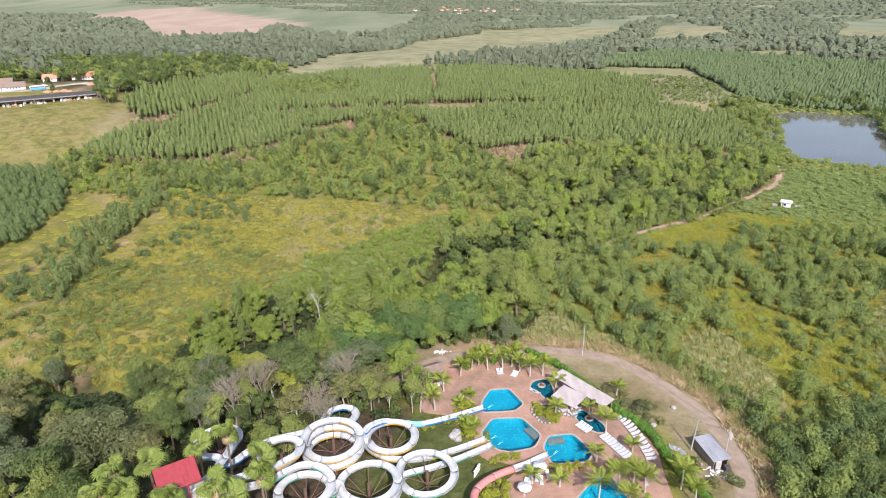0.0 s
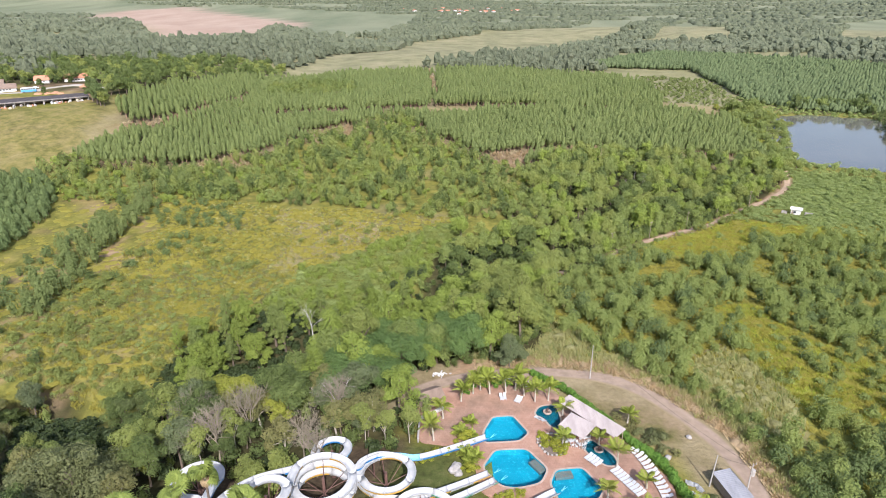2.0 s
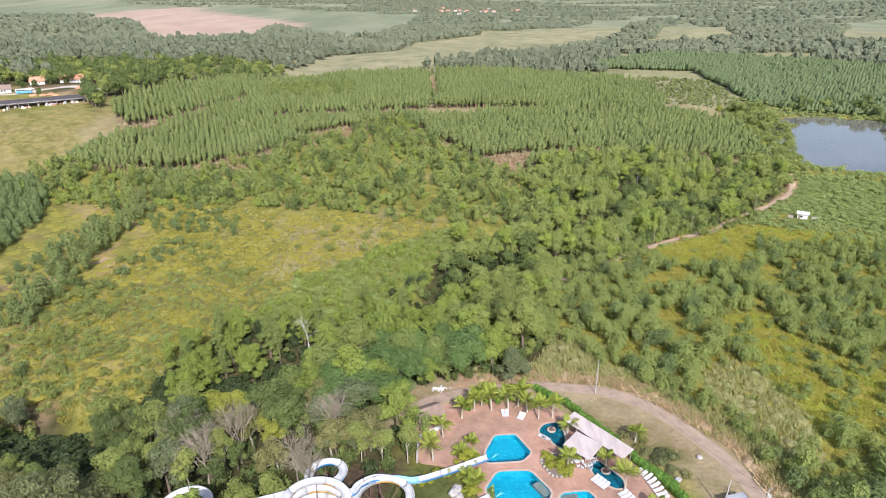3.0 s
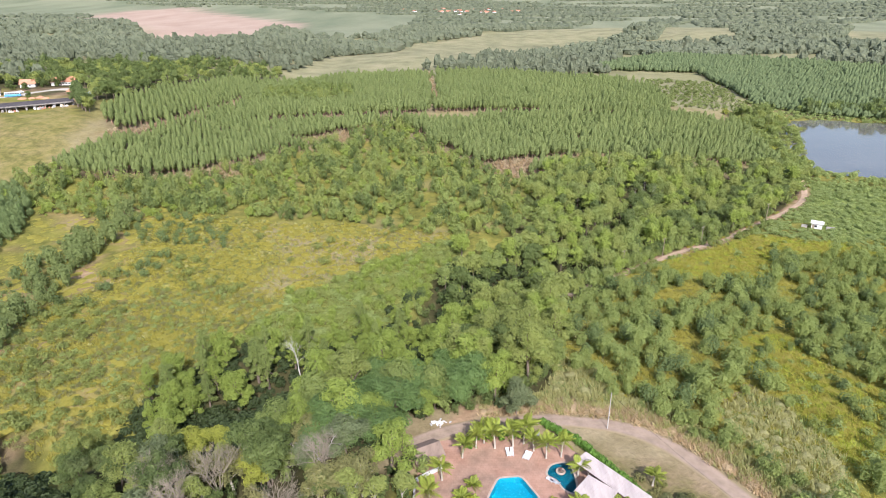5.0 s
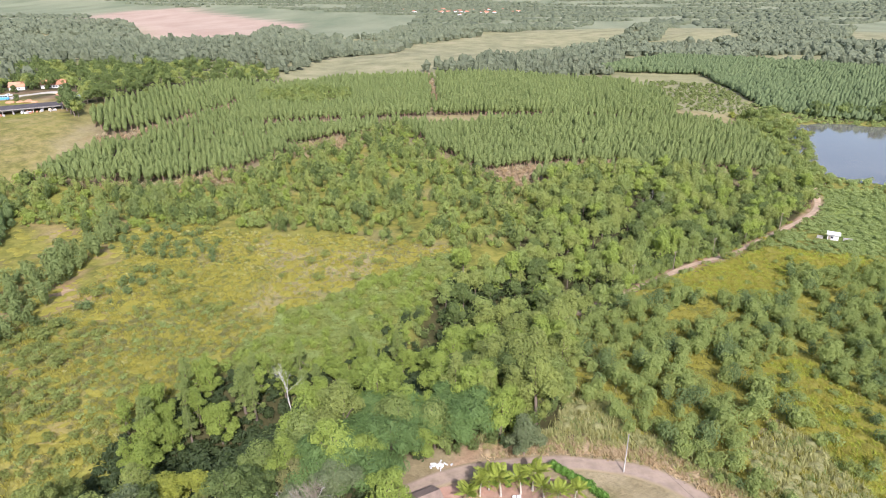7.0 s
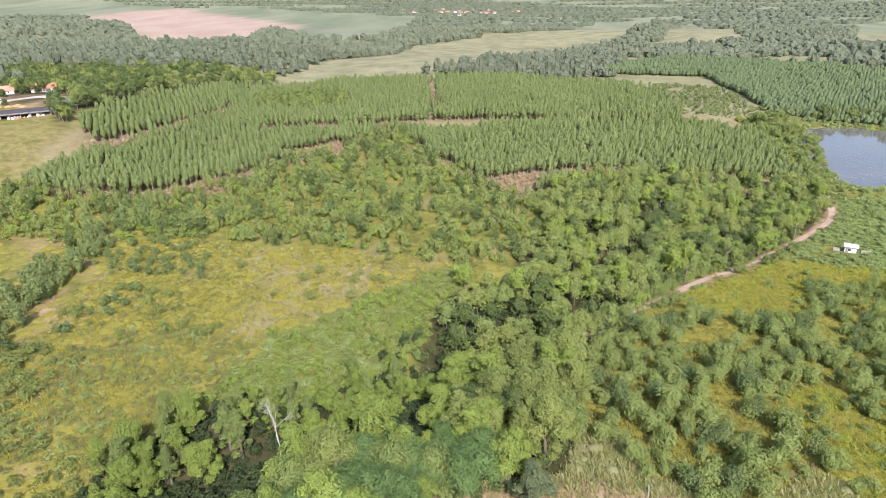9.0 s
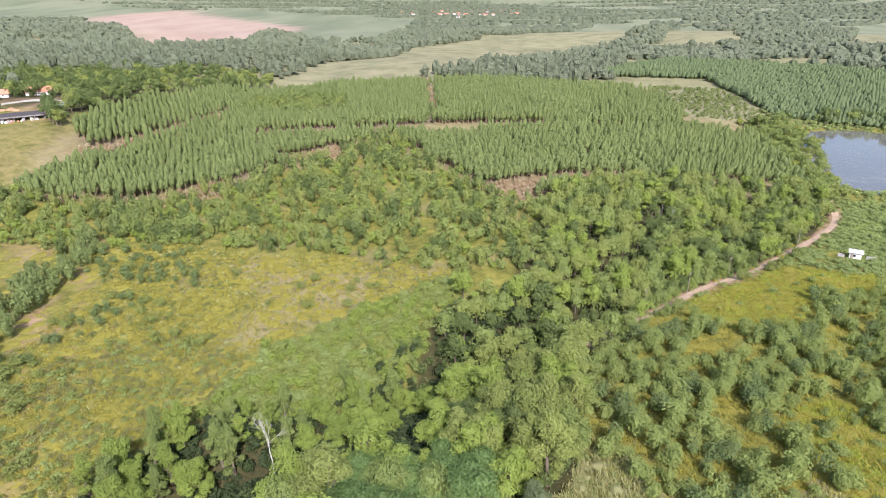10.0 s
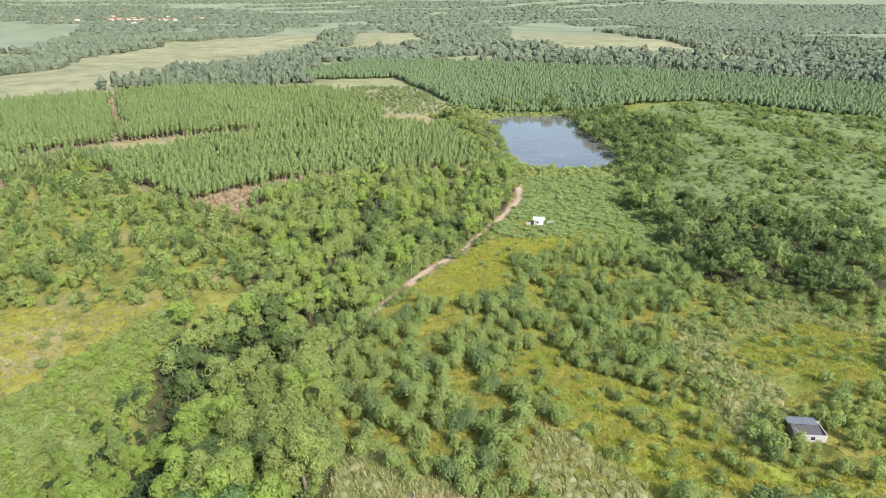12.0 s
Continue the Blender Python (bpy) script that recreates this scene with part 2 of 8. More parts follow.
def line_distance(x, y, points):
    """Distance from x, y to a bent line, and the share of the line's length at which it is nearest."""
    x, y = np.asarray(x, float), np.asarray(y, float)
    best, where = np.full(np.broadcast(x, y).shape, 1e9), np.zeros(np.broadcast(x, y).shape)
    total = sum(math.dist(a, b) for a, b in zip(points, points[1:]))
    gone = 0.0
    for (ax, ay), (bx, by) in zip(points, points[1:]):
        dx, dy = bx - ax, by - ay
        length = math.hypot(dx, dy)
        u = np.clip(((x - ax) * dx + (y - ay) * dy) / length**2, 0, 1)
        d = np.hypot(x - ax - u * dx, y - ay - u * dy)
        nearer = d < best
        where = np.where(nearer, (gone + u * length) / total, where)
        best = np.where(nearer, d, best)
        gone += length
    return best, where


GULLY = [(-120, 112), (-60, 132), (-12, 172), (40, 218), (90, 262), (150, 330)]
WATER_Z = -15.0
LAKE_AXIS = [(246, 385), (262, 420), (285, 452)]


def ground_z(x, y):
    x, y = np.asarray(x, float), np.asarray(y, float)
    z = -5.5 * smooth(126, 190, y) - 3.0 * smooth(55, 120, x) * smooth(95, 150, y)
    z = z - 5.0 * mound(x, y, 140, 300, 70, 75) - 1.5 * mound(x, y, 230, 400, 90, 90)
    z = z - 4.0 * np.exp(-0.5 * (line_distance(x, y, GULLY)[0] / 6.5) ** 2) * (1 - smooth(190, 240, y))
    z = z - 6.5 * np.exp(-0.5 * (line_distance(x, y, GULLY)[0] / 17) ** 2)
    z = z + 9.5 * np.maximum(0, mound(x, y, -54, 62, 24, 22) - 0.06)
    # the planted hill, the higher ground past it, the falling ground behind
    z = z + 9.5 * mound(x, y, 10, 455, 130, 85) + 19 * smooth(-110, -215, x) * smooth(230, 370, y) * (1 - smooth(700, 1300, y))
    z = z - 6 * smooth(600, 1000, y)
    z = z + 14 * mound(x, y, 420, 1290, 260, 130) + 10 * mound(x, y, 900, 1000, 260, 200) + 6 * mound(x, y, 480, 800, 300, 110)
    z = z - 18 * smooth(1200, 1900, y) + 22 * mound(x, y, -620, 1180, 240, 120) + 30 * smooth(2300, 4600, np.hypot(x, y)) + 68 * smooth(3300, 4650, np.hypot(x, y))
    z = z + 15 * mound(x, y, 425, 1085, 62, 60) + 15 * mound(x, y, 690, 880, 130, 110) + 9 * mound(x, y, -40, 760, 60, 110)
    # the basin of the lake
    away = line_distance(x, y, LAKE_AXIS)[0]
    return z + (WATER_Z + 0.4 - z) * (1 - smooth(52, 120, away)) - 3.0 * (1 - smooth(30, 52, away))


# ---- mesh building ----
def mesh_object(name, verts, faces, materials, index=None, attributes=None, parent=None, smooth_faces=False):
    """One mesh from arrays: verts (n, 3) and faces (m, 3) or (m, 4)."""
    verts, faces = np.asarray(verts, np.float32), np.asarray(faces, np.int32)
    me = bpy.data.meshes.new(name)
    me.vertices.add(len(verts))
    me.vertices.foreach_set("co", verts.ravel())
    me.loops.add(faces.size)
    me.loops.foreach_set("vertex_index", faces.ravel())
    me.polygons.add(len(faces))
    me.polygons.foreach_set("loop_start", np.arange(0, faces.size, faces.shape[1], dtype=np.int32))
    if index is not None:
        me.polygons.foreach_set("material_index", np.asarray(index, np.int32))
    me.polygons.foreach_set("use_smooth", np.full(len(faces), smooth_faces))
    for m in materials:
        me.materials.append(m)
    for key, values in (attributes or {}).items():
        me.attributes.new(key, "FLOAT", "POINT").data.foreach_set("value", np.asarray(values, np.float32))
    me.update(calc_edges=True)
    me.validate()
    ob = new(name, me)
    ob.parent = parent
    return ob


def inside(x, y, outline, soft=0.0):
    """1 inside a closed outline and 0 outside, falling off over soft metres."""
    x, y = np.asarray(x, float), np.asarray(y, float)
    odd = np.zeros(x.shape, bool)
    ring = list(outline) + [outline[0]]
    for (ax, ay), (bx, by) in zip(ring, ring[1:]):
        if ay != by:
            odd ^= ((ay > y) != (by > y)) & (x < (bx - ax) * (y - ay) / (by - ay) + ax)
    if not soft:
        return odd
    d = line_distance(x, y, ring)[0]
    return smooth(-soft, soft, np.where(odd, d, -d))


def wobble(x, y, size, seed=0):
    """Cheap smooth noise, about -1..1, with features of about size metres."""
    r = np.random.RandomState(seed)
    total = 0
    for k in range(6):
        a, p, s = r.uniform(0, 6.283), r.uniform(0, 6.283), r.uniform(0.6, 1.9) * 6.283 / (3 * size)
        total = total + np.sin((np.cos(a) * x + np.sin(a) * y) * s + p + 1.3 * np.sin((np.sin(a) * x - np.cos(a) * y) * s * 0.7 + p))
    return total / 3.2


# ---- plan of the land ----
GRASS_FIELD = [(-104, 155), (-111, 187), (-106, 214), (-111, 256), (-101, 265), (-65, 254), (-34, 250), (7, 241), (-8, 229), (-30, 210), (-43, 197), (-49, 183), (-55, 170), (-60, 160), (-64, 148), (-68, 138), (-76, 128), (-95, 130)]
EUC_BAND = [(-115, 153), (-121, 172), (-125, 192), (-131, 209), (-126, 241), (-127, 278), (-122, 279), (-117, 250), (-114, 212), (-111, 179), (-106, 154)]
EUC_ROW = [(-124, 157), (-134, 180), (-137, 209), (-136, 250), (-133, 250), (-131, 212), (-127, 182), (-119, 158)]
EUC_GRASS = [(-102, 150), (-139, 160), (-148, 200), (-148, 236), (-158, 262), (-128, 300), (-112, 270), (-104, 220), (-104, 180)]
FIELD_BUSH = [(-122, 260), (-97, 257), (-77, 242), (-76, 230), (-94, 224), (-105, 205), (-100, 180), (-92, 205), (-80, 222), (-112, 228)]
EUC_LEFT = [(-204, 276), (-176, 279), (-160, 259), (-152, 232), (-151, 198), (-156, 176)]
PLANTA = [(-177, 302), (-155, 297), (-126, 310), (-103, 322), (-78, 356), (-51, 378), (-28, 410), (-14, 400), (-61, 404), (-127, 401), (-164, 337)]
PLANTB = [(-28, 406), (-1, 354), (21, 322), (38, 308), (63, 328), (93, 346), (142, 360), (186, 358), (193, 390), (203, 459), (156, 450), (100, 437), (58, 418), (-4, 394)]
PLANTC = [(-183, 366), (-165, 350), (-147, 377), (-104, 421), (-49, 421), (-8, 427), (-9, 610), (-92, 606), (-165, 526), (-191, 401)]
PLANTD = [(-4, 430), (62, 433), (159, 466), (179, 563), (166, 629), (91, 654), (-5, 630)]
FOREST = [(9, 223), (23, 230), (40, 290), (46, 308), (66, 330), (100, 345), (150, 352), (182, 345), (170, 318), (160, 302), (144, 289), (128, 276), (116, 258), (102, 244), (68, 217), (50, 203), (34, 188), (27, 157), (21, 133), (12, 119), (-4, 116), (-5, 104), (-65, 100), (-70, 124), (-66, 136), (-62, 148), (-56, 161), (-48, 167), (-36, 168), (-29, 173), (-20, 180), (-6, 189), (-2, 205), (0, 214)]
VINE_BANK = [(-54, 167), (-48, 183), (-44, 195), (-30, 208), (-10, 226), (4, 238), (9, 226), (-1, 214), (-4, 204), (-8, 191), (-19, 179), (-29, 172), (-37, 167), (-48, 165)]
GULLY_WOOD = [(-66, 135), (-63, 148), (-57, 161), (-48, 167), (-36, 168), (-29, 173), (-20, 180), (-6, 189), (0, 187), (-3, 180), (-11, 173), (-18, 168), (-31, 160), (-37, 153), (-45, 146), (-50, 137), (-58, 128)]
HOLLOW = [(-70, 126), (-67, 138), (-58, 142), (-50, 140), (-40, 132), (-33, 126), (-35, 117), (-46, 118), (-60, 122)]
TRENCH = [(-62, 126), (-52, 132), (-42, 144), (-34, 152), (-31, 158), (-18, 166), (-11, 171), (-3, 178), (-4, 195), (-6, 203), (-2, 213)]
TRENCH_SIDE = [(-50, 134), (-42, 144), (-34, 152), (-31, 158), (-18, 166), (-11, 171), (-3, 178), (2, 170), (3, 152), (-6, 147), (-18, 143), (-28, 134), (-34, 124)]
BUSH_HILL = [(-101, 265), (-65, 256), (-34, 250), (4, 238), (24, 240), (55, 300), (38, 306), (-1, 355), (-28, 409), (-51, 376), (-77, 353), (-102, 318), (-144, 295)]
SCRUB = [(34, 190), (73, 224), (122, 258), (145, 253), (166, 230), (137, 171), (117, 128), (155, 124), (107, 96), (32, 132), (26, 161)]
BELT = [(30, 196), (42, 204), (66, 203), (64, 176), (62, 147), (66, 128), (63, 104), (60, 86), (56, 78), (52, 80), (57, 92), (56.5, 104), (53, 116), (46, 126.5), (38, 133.5), (33, 138), (27, 153)]
YELLOW1 = [(123, 261), (155, 251), (172, 229), (155, 229), (134, 236), (117, 232), (111, 217), (96, 202), (88, 210), (70, 217), (82, 237), (101, 246)]
YELLOW2 = [(77, 169), (91, 173), (92, 163), (93, 145), (102, 137), (100, 123), (97, 117), (98, 107), (112, 99), (109, 97), (75, 113), (73, 123), (73, 131), (70, 144), (68, 157)]
YELLOW3 = [(136, 150), (162, 150), (163, 132), (146, 119), (134, 123), (131, 134), (126, 141)]
PALE_RISE = [(156, 169), (177, 164), (181, 139), (170, 132), (162, 150), (139, 153)]
PALE_LANE = [(138, 173), (137, 154), (123, 138), (124, 126), (110, 119), (99, 117), (101, 125), (110, 137), (120, 156)]
SAPLINGS = [(27, 153), (34, 190), (48, 203), (70, 215), (100, 240), (124, 256), (160, 244), (178, 215), (160, 184), (140, 170), (125, 160), (112, 140), (104, 122), (112, 100), (90, 84), (74, 74), (56, 78), (57, 92), (56.2, 104), (51.5, 116), (44.5, 125.5), (36.5, 133), (33, 138)]
THICK = [(57, 74), (58, 88), (65, 95), (80, 101), (92, 105), (88, 94), (76, 74)]
PALE = [(65, 137), (71, 130), (74, 119), (72, 106), (59, 105), (55, 123), (57, 131)]
SCRUB0 = [(32, 144), (57, 212), (109, 251), (186, 250), (73, 80), (56, 80), (56, 101), (49, 117), (24, 131)]
REEDS = [(186, 337), (234, 312), (216, 260), (177, 197), (155, 182), (166, 230), (149, 258), (161, 295)]
RIGHT_WOOD = [(203, 268), (228, 269), (224, 227), (262, 187), (189, 145), (182, 169), (165, 187), (184, 222)]
RIGHT_HILL = [(271, 300), (330, 375), (345, 432), (400, 456), (492, 446), (545, 385), (520, 336), (278, 196), (252, 208), (226, 230), (228, 275)]
LAKE_RIGHT_WOOD = [(319, 474), (358, 466), (348, 381), (260, 290), (222, 286), (276, 367), (294, 419)]
FAR_PLANT = [(147, 718), (259, 690), (245, 530), (325, 490), (456, 456), (519, 340), (683, 438), (610, 559), (470, 681), (280, 855)]
PASTURE = [(-142, 639), (-91, 602), (-12, 661), (20, 738), (138, 940), (296, 1127), (708, 2258), (441, 1985), (121, 1248), (-38, 1070), (-68, 884), (-128, 839)]
HILLOCK1 = [(342, 1079), (661, 1903), (770, 2095), (500, 1165), (458, 1049), (379, 1000)]
HILLOCK2 = [(533, 978), (653, 1102), (1179, 1953), (1394, 2105), (1541, 2133), (992, 1184), (764, 800), (745, 712), (686, 718), (616, 752), (556, 785), (573, 877)]
PLOWED = [(-1174, 2258), (-1263, 2454), (-1113, 2937), (-379, 1882), (-288, 1017), (-387, 924), (-500, 1122)]
FARFIELD1 = [(-1588, 2296), (-2215, 3228), (-1746, 3307), (-1113, 2937), (-1246, 2421)]
FARFIELD2 = [(-1089, 2939), (-899, 3044), (-507, 2712), (-85, 2349), (-96, 1218), (-204, 1079)]
CLEAR_LEFT = [(-264, 352), (-208, 378), (-185, 361), (-185, 316), (-168, 294), (-186, 278), (-212, 271)]
CARPARK = [(-268, 358), (-208, 380), (-206, 392), (-216, 412), (-222, 436), (-236, 460), (-257, 468), (-276, 462), (-302, 470), (-330, 440)]
CLEARING2 = [(192, 650), (248, 628), (243, 512), (164, 492)]
LAKE_LEFT_WOOD = [(211, 502), (251, 483), (246, 451), (193, 342), (168, 312), (168, 338), (191, 424)]
LAKE_FAR_WOOD = [(269, 515), (298, 527), (332, 516), (328, 478), (316, 500), (270, 508)]
MEADOW = [(167, 206), (169, 187), (203, 152), (151, 122), (118, 129), (135, 169)]
LEFT_BUSH = [(-186, 279), (-178, 303), (-151, 297), (-125, 300), (-93, 283), (-84, 262), (-109, 255), (-126, 251), (-150, 257), (-168, 263)]
NEAR_WOOD = [(-5, 104), (-10, 99), (-24, 97.5), (-33, 91), (-43, 84), (-46, 60), (-125, 58), (-150, 108), (-118, 126), (-84, 126), (-72, 115), (-65, 102)]
RIDGE_WOOD = [(-189, 362), (-224, 414), (-284, 451), (-343, 480), (-410, 579), (-226, 579), (-148, 637), (-145, 592), (-184, 491), (-200, 398)]
NEAR_HOLLOW = [(-92, 124), (-78, 121), (-64, 109), (-59, 99), (-66, 97), (-74, 101), (-80, 100)]
ROAD = [(-6.2, 120.6), (0.9, 124.2), (10.5, 126.8), (21.3, 127.6), (27.5, 126.9), (32.5, 126), (37.7, 123.9), (42.5, 119.9), (46, 115.3), (49.2, 109.7), (51.7, 103.8), (52.9, 98.5), (53.7, 92.8), (52.6, 85.5), (51, 81.2), (47, 66), (38, 48)]
TRACK = [(21, 190), (28, 197), (34, 202), (39, 206), (45, 210), (58, 218), (70, 227), (79, 236), (91, 247), (110, 259), (137, 278.5), (147, 286.5), (164, 301), (174, 315), (184, 338)]
RESORT = [(-3, 118), (-6, 104), (-12, 98.5), (-24, 97), (-33, 90), (-42, 84), (-44, 62), (40, 62), (47, 80), (45, 96), (38, 106), (28, 118), (12, 123)]
VERGE = [(20, 124), (30, 123), (40, 117), (47, 107), (50, 96), (50, 80), (45, 68), (40, 80), (44, 96), (37, 106), (28, 117)]

STRIPS = [[(-165, 303), (-124, 309), (-106, 328), (-82, 332), (-79, 318), (-120, 297)], [(-84, 366), (-43, 393), (-35, 371), (-65, 350)], [(-178, 346), (-165, 363), (-143, 451), (-140, 480), (-132, 461), (-149, 394), (-162, 344)], [(14, 325), (44, 339), (96, 355), (96, 345), (46, 325), (35, 304)], [(-17, 645), (-12, 645), (-1, 458), (-6, 458)]]

# ---- ground ----
def lines(bounds):
    """Grid lines: stretches of (from, to, step)."""
    return np.unique(np.concatenate([np.append(np.arange(a, b, s), b) for a, b, s in bounds]))


gx = lines([(-18000, -6000, 2000), (-6000, -1500, 450), (-1500, -700, 80), (-700, -250, 25), (-250, -120, 5), (-120, 190, 2.5), (190, 350, 5), (350, 800, 25), (800, 1700, 80), (1700, 6000, 430), (6000, 18000, 2000)])
gy = lines([(-4000, -400, 400), (-400, -60, 40), (-60, 60, 10), (60, 300, 2.5), (300, 520, 5), (520, 800, 14), (800, 1600, 40), (1600, 3000, 100), (3000, 6200, 320), (6200, 18200, 2000)])
X, Y = np.meshgrid(gx, gy)
RX, RY = X + 5 * wobble(X, Y, 14, 3), Y + 5 * wobble(X, Y, 14, 4)


def zone(outline, soft=3.0):
    return inside(RX, RY, outline, soft)


near_road = line_distance(X, Y, ROAD)[0]
near_track = line_distance(X, Y, TRACK)[0]
DECK_INSIDE = [(-2.5, 106), (-1, 117), (5, 121.5), (18, 121.5), (24, 115), (31, 104), (37, 94), (36.5, 77), (13, 76), (12.5, 84), (18, 88), (9.5, 92.6), (8.5, 101), (2, 105.5)]
Z = ground_z(X, Y) - 2.2 * inside(X, Y, DECK_INSIDE, 1.2) + 0.35 * wobble(X, Y, 12, 8) * smooth(8, 14, near_road) * (1 - zone(RESORT, 4.0))
zones = {
    "litter": np.clip(zone(FOREST) + zone(NEAR_WOOD) + zone(LAKE_LEFT_WOOD) + zone(LAKE_FAR_WOOD) + zone(RIDGE_WOOD) + zone(PLANTA) + zone(PLANTB) + zone(PLANTC) + zone(PLANTD) + zone(RIGHT_WOOD) + zone(LAKE_RIGHT_WOOD), 0, 1),
    "fresh": np.clip(zone(YELLOW1) + zone(YELLOW2) + zone(YELLOW3), 0, 1),
    "straw": np.clip((1 - smooth(6.5, 10, near_road)) + 0.7 * zone(PALE) + 0.75 * zone([(24, 138), (28, 152), (37, 147), (36, 137), (50, 128), (50, 125), (40, 128)]) + 0.5 * inside(RX, RY, VERGE, 2.0) + 0.7 * inside(RX, RY, [(-180, 300), (-100, 318), (-50, 372), (-20, 395), (0, 345), (40, 306), (90, 340), (190, 350), (215, 470), (180, 640), (-10, 640), (-100, 610), (-195, 400)], 6.0) + 0.35 * zone(BUSH_HILL) * smooth(0.2, 0.7, wobble(X, Y, 16, 5)) + 0.75 * zone([(-83, 242), (-41, 247), (-1, 242), (-8, 229), (-30, 210), (-43, 197), (-62, 206), (-76, 222)], 8.0) * smooth(-0.7, 0.4, wobble(X, Y, 22, 6)), 0, 1),
    "pasture": np.clip(zone(PASTURE, 12) + zone(HILLOCK1, 12) + zone(HILLOCK2, 12) + zone(CLEARING2) + 0.85 * smooth(480, 560, Y), 0, 1),
    "field": np.clip(zone(FARFIELD1, 30) + zone(FARFIELD2, 30) + smooth(1300, 1800, np.hypot(X, Y)), 0, 1),
    "plowed": zone(PLOWED, 20),
    "lush": np.clip(zone(REEDS) + zone(RIGHT_HILL) + 0.9 * zone(LAKE_RIGHT_WOOD) + 0.4 * zone(VINE_BANK) + zone([(387, 420), (490, 436), (545, 385), (620, 420), (540, 480), (400, 470), (340, 440)], 6) + 0.6 * zone(MEADOW, 8) + 0.5 * inside(RX, RY, [(80, 90), (190, 120), (190, 250), (110, 250), (60, 212), (70, 150)], 12.0) * smooth(-0.4, 0.4, wobble(X, Y, 18, 37)) * (1 - zone(YELLOW1)) * (1 - zone(YELLOW2)), 0, 1),
    "mown": np.clip(0.45 * zone(CLEAR_LEFT, 5) + inside(RX, RY, VERGE, 2.0) * (1 - 0.8 * smooth(-0.1, 0.5, wobble(X, Y, 7, 15))), 0, 1),
    "lawn": zone([(-46, 60), (-46, 88), (-20, 97), (-4, 103), (8, 96), (8, 88), (12, 84), (8, 60)], 3.0),
    "mulch": inside(RX, RY, [(-46, 78), (-38, 97), (-26, 98), (-10, 104), (-3, 104), (-5, 99), (-14, 88), (-16, 82), (-24, 76), (-40, 74)], 2.0),
    "soil": np.clip(0.45 * sum(inside(X, Y, q, 4.0) for q in STRIPS) + 0.4 * zone(EUC_GRASS) * smooth(0.15, 0.6, wobble(X, Y, 9, 33)) + (1 - smooth(1.4, 3.4, near_track)) + (1 - smooth(2.0, 5.5, line_distance(RX, RY, [(80, 238), (92, 249), (106, 257)])[0])) + 0.45 * zone(CARPARK, 3) * smooth(-0.5, 0.6, wobble(X, Y, 12, 45)) + 0.4 * inside(RX, RY, [(-152, 118), (-84, 119), (-80, 150), (-86, 200), (-108, 230), (-150, 200)], 8.0) * smooth(0.1, 0.7, wobble(X, Y, 6, 39)) + 0.7 * inside(RX, RY, [(-8, 112), (-6, 125), (6, 129), (13, 128.5), (12, 125), (0, 122), (-3, 116)], 1.5), 0, 1),
}
n_across = len(gx)
corner = (np.arange(len(gy) - 1)[:, None] * n_across + np.arange(n_across - 1)).ravel()
ground = mesh_object("ground", np.stack([X, Y, Z], -1).reshape(-1, 3), np.stack([corner, corner + 1, corner + n_across + 1, corner + n_across], -1), [M_GROUND], attributes={k: v.ravel() for k, v in zones.items()}, smooth_faces=True)
tagged(ground, "rolling land under yellow-green grass, straw and leaf litter", "ground", kind="structure")


def land_z(x, y):
    """Height of the ground sheet."""
    x, y = np.asarray(x, float), np.asarray(y, float)
    i, j = np.clip(np.searchsorted(gx, x) - 1, 0, len(gx) - 2), np.clip(np.searchsorted(gy, y) - 1, 0, len(gy) - 2)
    u, v = (x - gx[i]) / (gx[i + 1] - gx[i]), (y - gy[j]) / (gy[j + 1] - gy[j])
    return Z[j, i] * (1 - u) * (1 - v) + Z[j, i + 1] * u * (1 - v) + Z[j + 1, i] * (1 - u) * v + Z[j + 1, i + 1] * u * v


def smooth_line(points, step):
    """Points every step metres along a rounded line through the given ones."""
    p = [Vector(q) for q in points]
    p = [2 * p[0] - p[1]] + p + [2 * p[-1] - p[-2]]
    out = []
    for a, b, c, d in zip(p, p[1:], p[2:], p[3:]):
        count = max(1, int((c - b).length / step))
        for k in range(count):
            t = k / count
            out.append(0.5 * ((2 * b) + (c - a) * t + (2 * a - 5 * b + 4 * c - d) * t * t + (3 * b - a - 3 * c + d) * t**3))
    return out + [p[-2]]


def dirt_way(name, points, width, material, label, category):
    """A strip of bare earth that lies on the land, with uneven verges and two worn ruts."""
    mids = smooth_line(points, 1.2)
    share = np.array([-0.5, -0.42, -0.3, -0.2, -0.08, 0.08, 0.2, 0.3, 0.42, 0.5])
    sink = np.array([0.0, 0.07, 0.08, 0.05, 0.09, 0.09, 0.05, 0.08, 0.07, 0.0])
    verts, verge = [], []
    for k, m in enumerate(mids):
        way = (mids[min(k + 1, len(mids) - 1)] - mids[max(k - 1, 0)]).normalized()
        side = Vector((-way.y, way.x))
        w = width * (1 + 0.12 * float(wobble(m.x, m.y, 5, 11)))
        for s, h in zip(share, sink):
            x, y = m.x + side.x * s * w, m.y + side.y * s * w
            verts.append((x, y, float(land_z(x, y)) + 0.02 + h))
            verge.append(1.0 if abs(s) > 0.45 else 0.5 if abs(s) > 0.4 else 0.12 if abs(s) < 0.1 else 0.0)
    c = (np.arange(len(mids) - 1)[:, None] * 10 + np.arange(9)).ravel()
    ob = mesh_object(name, verts, np.stack([c, c + 10, c + 11, c + 1], -1), [material], attributes={"verge": verge}, smooth_faces=True)
    return tagged(ob, label, category, kind="structure")


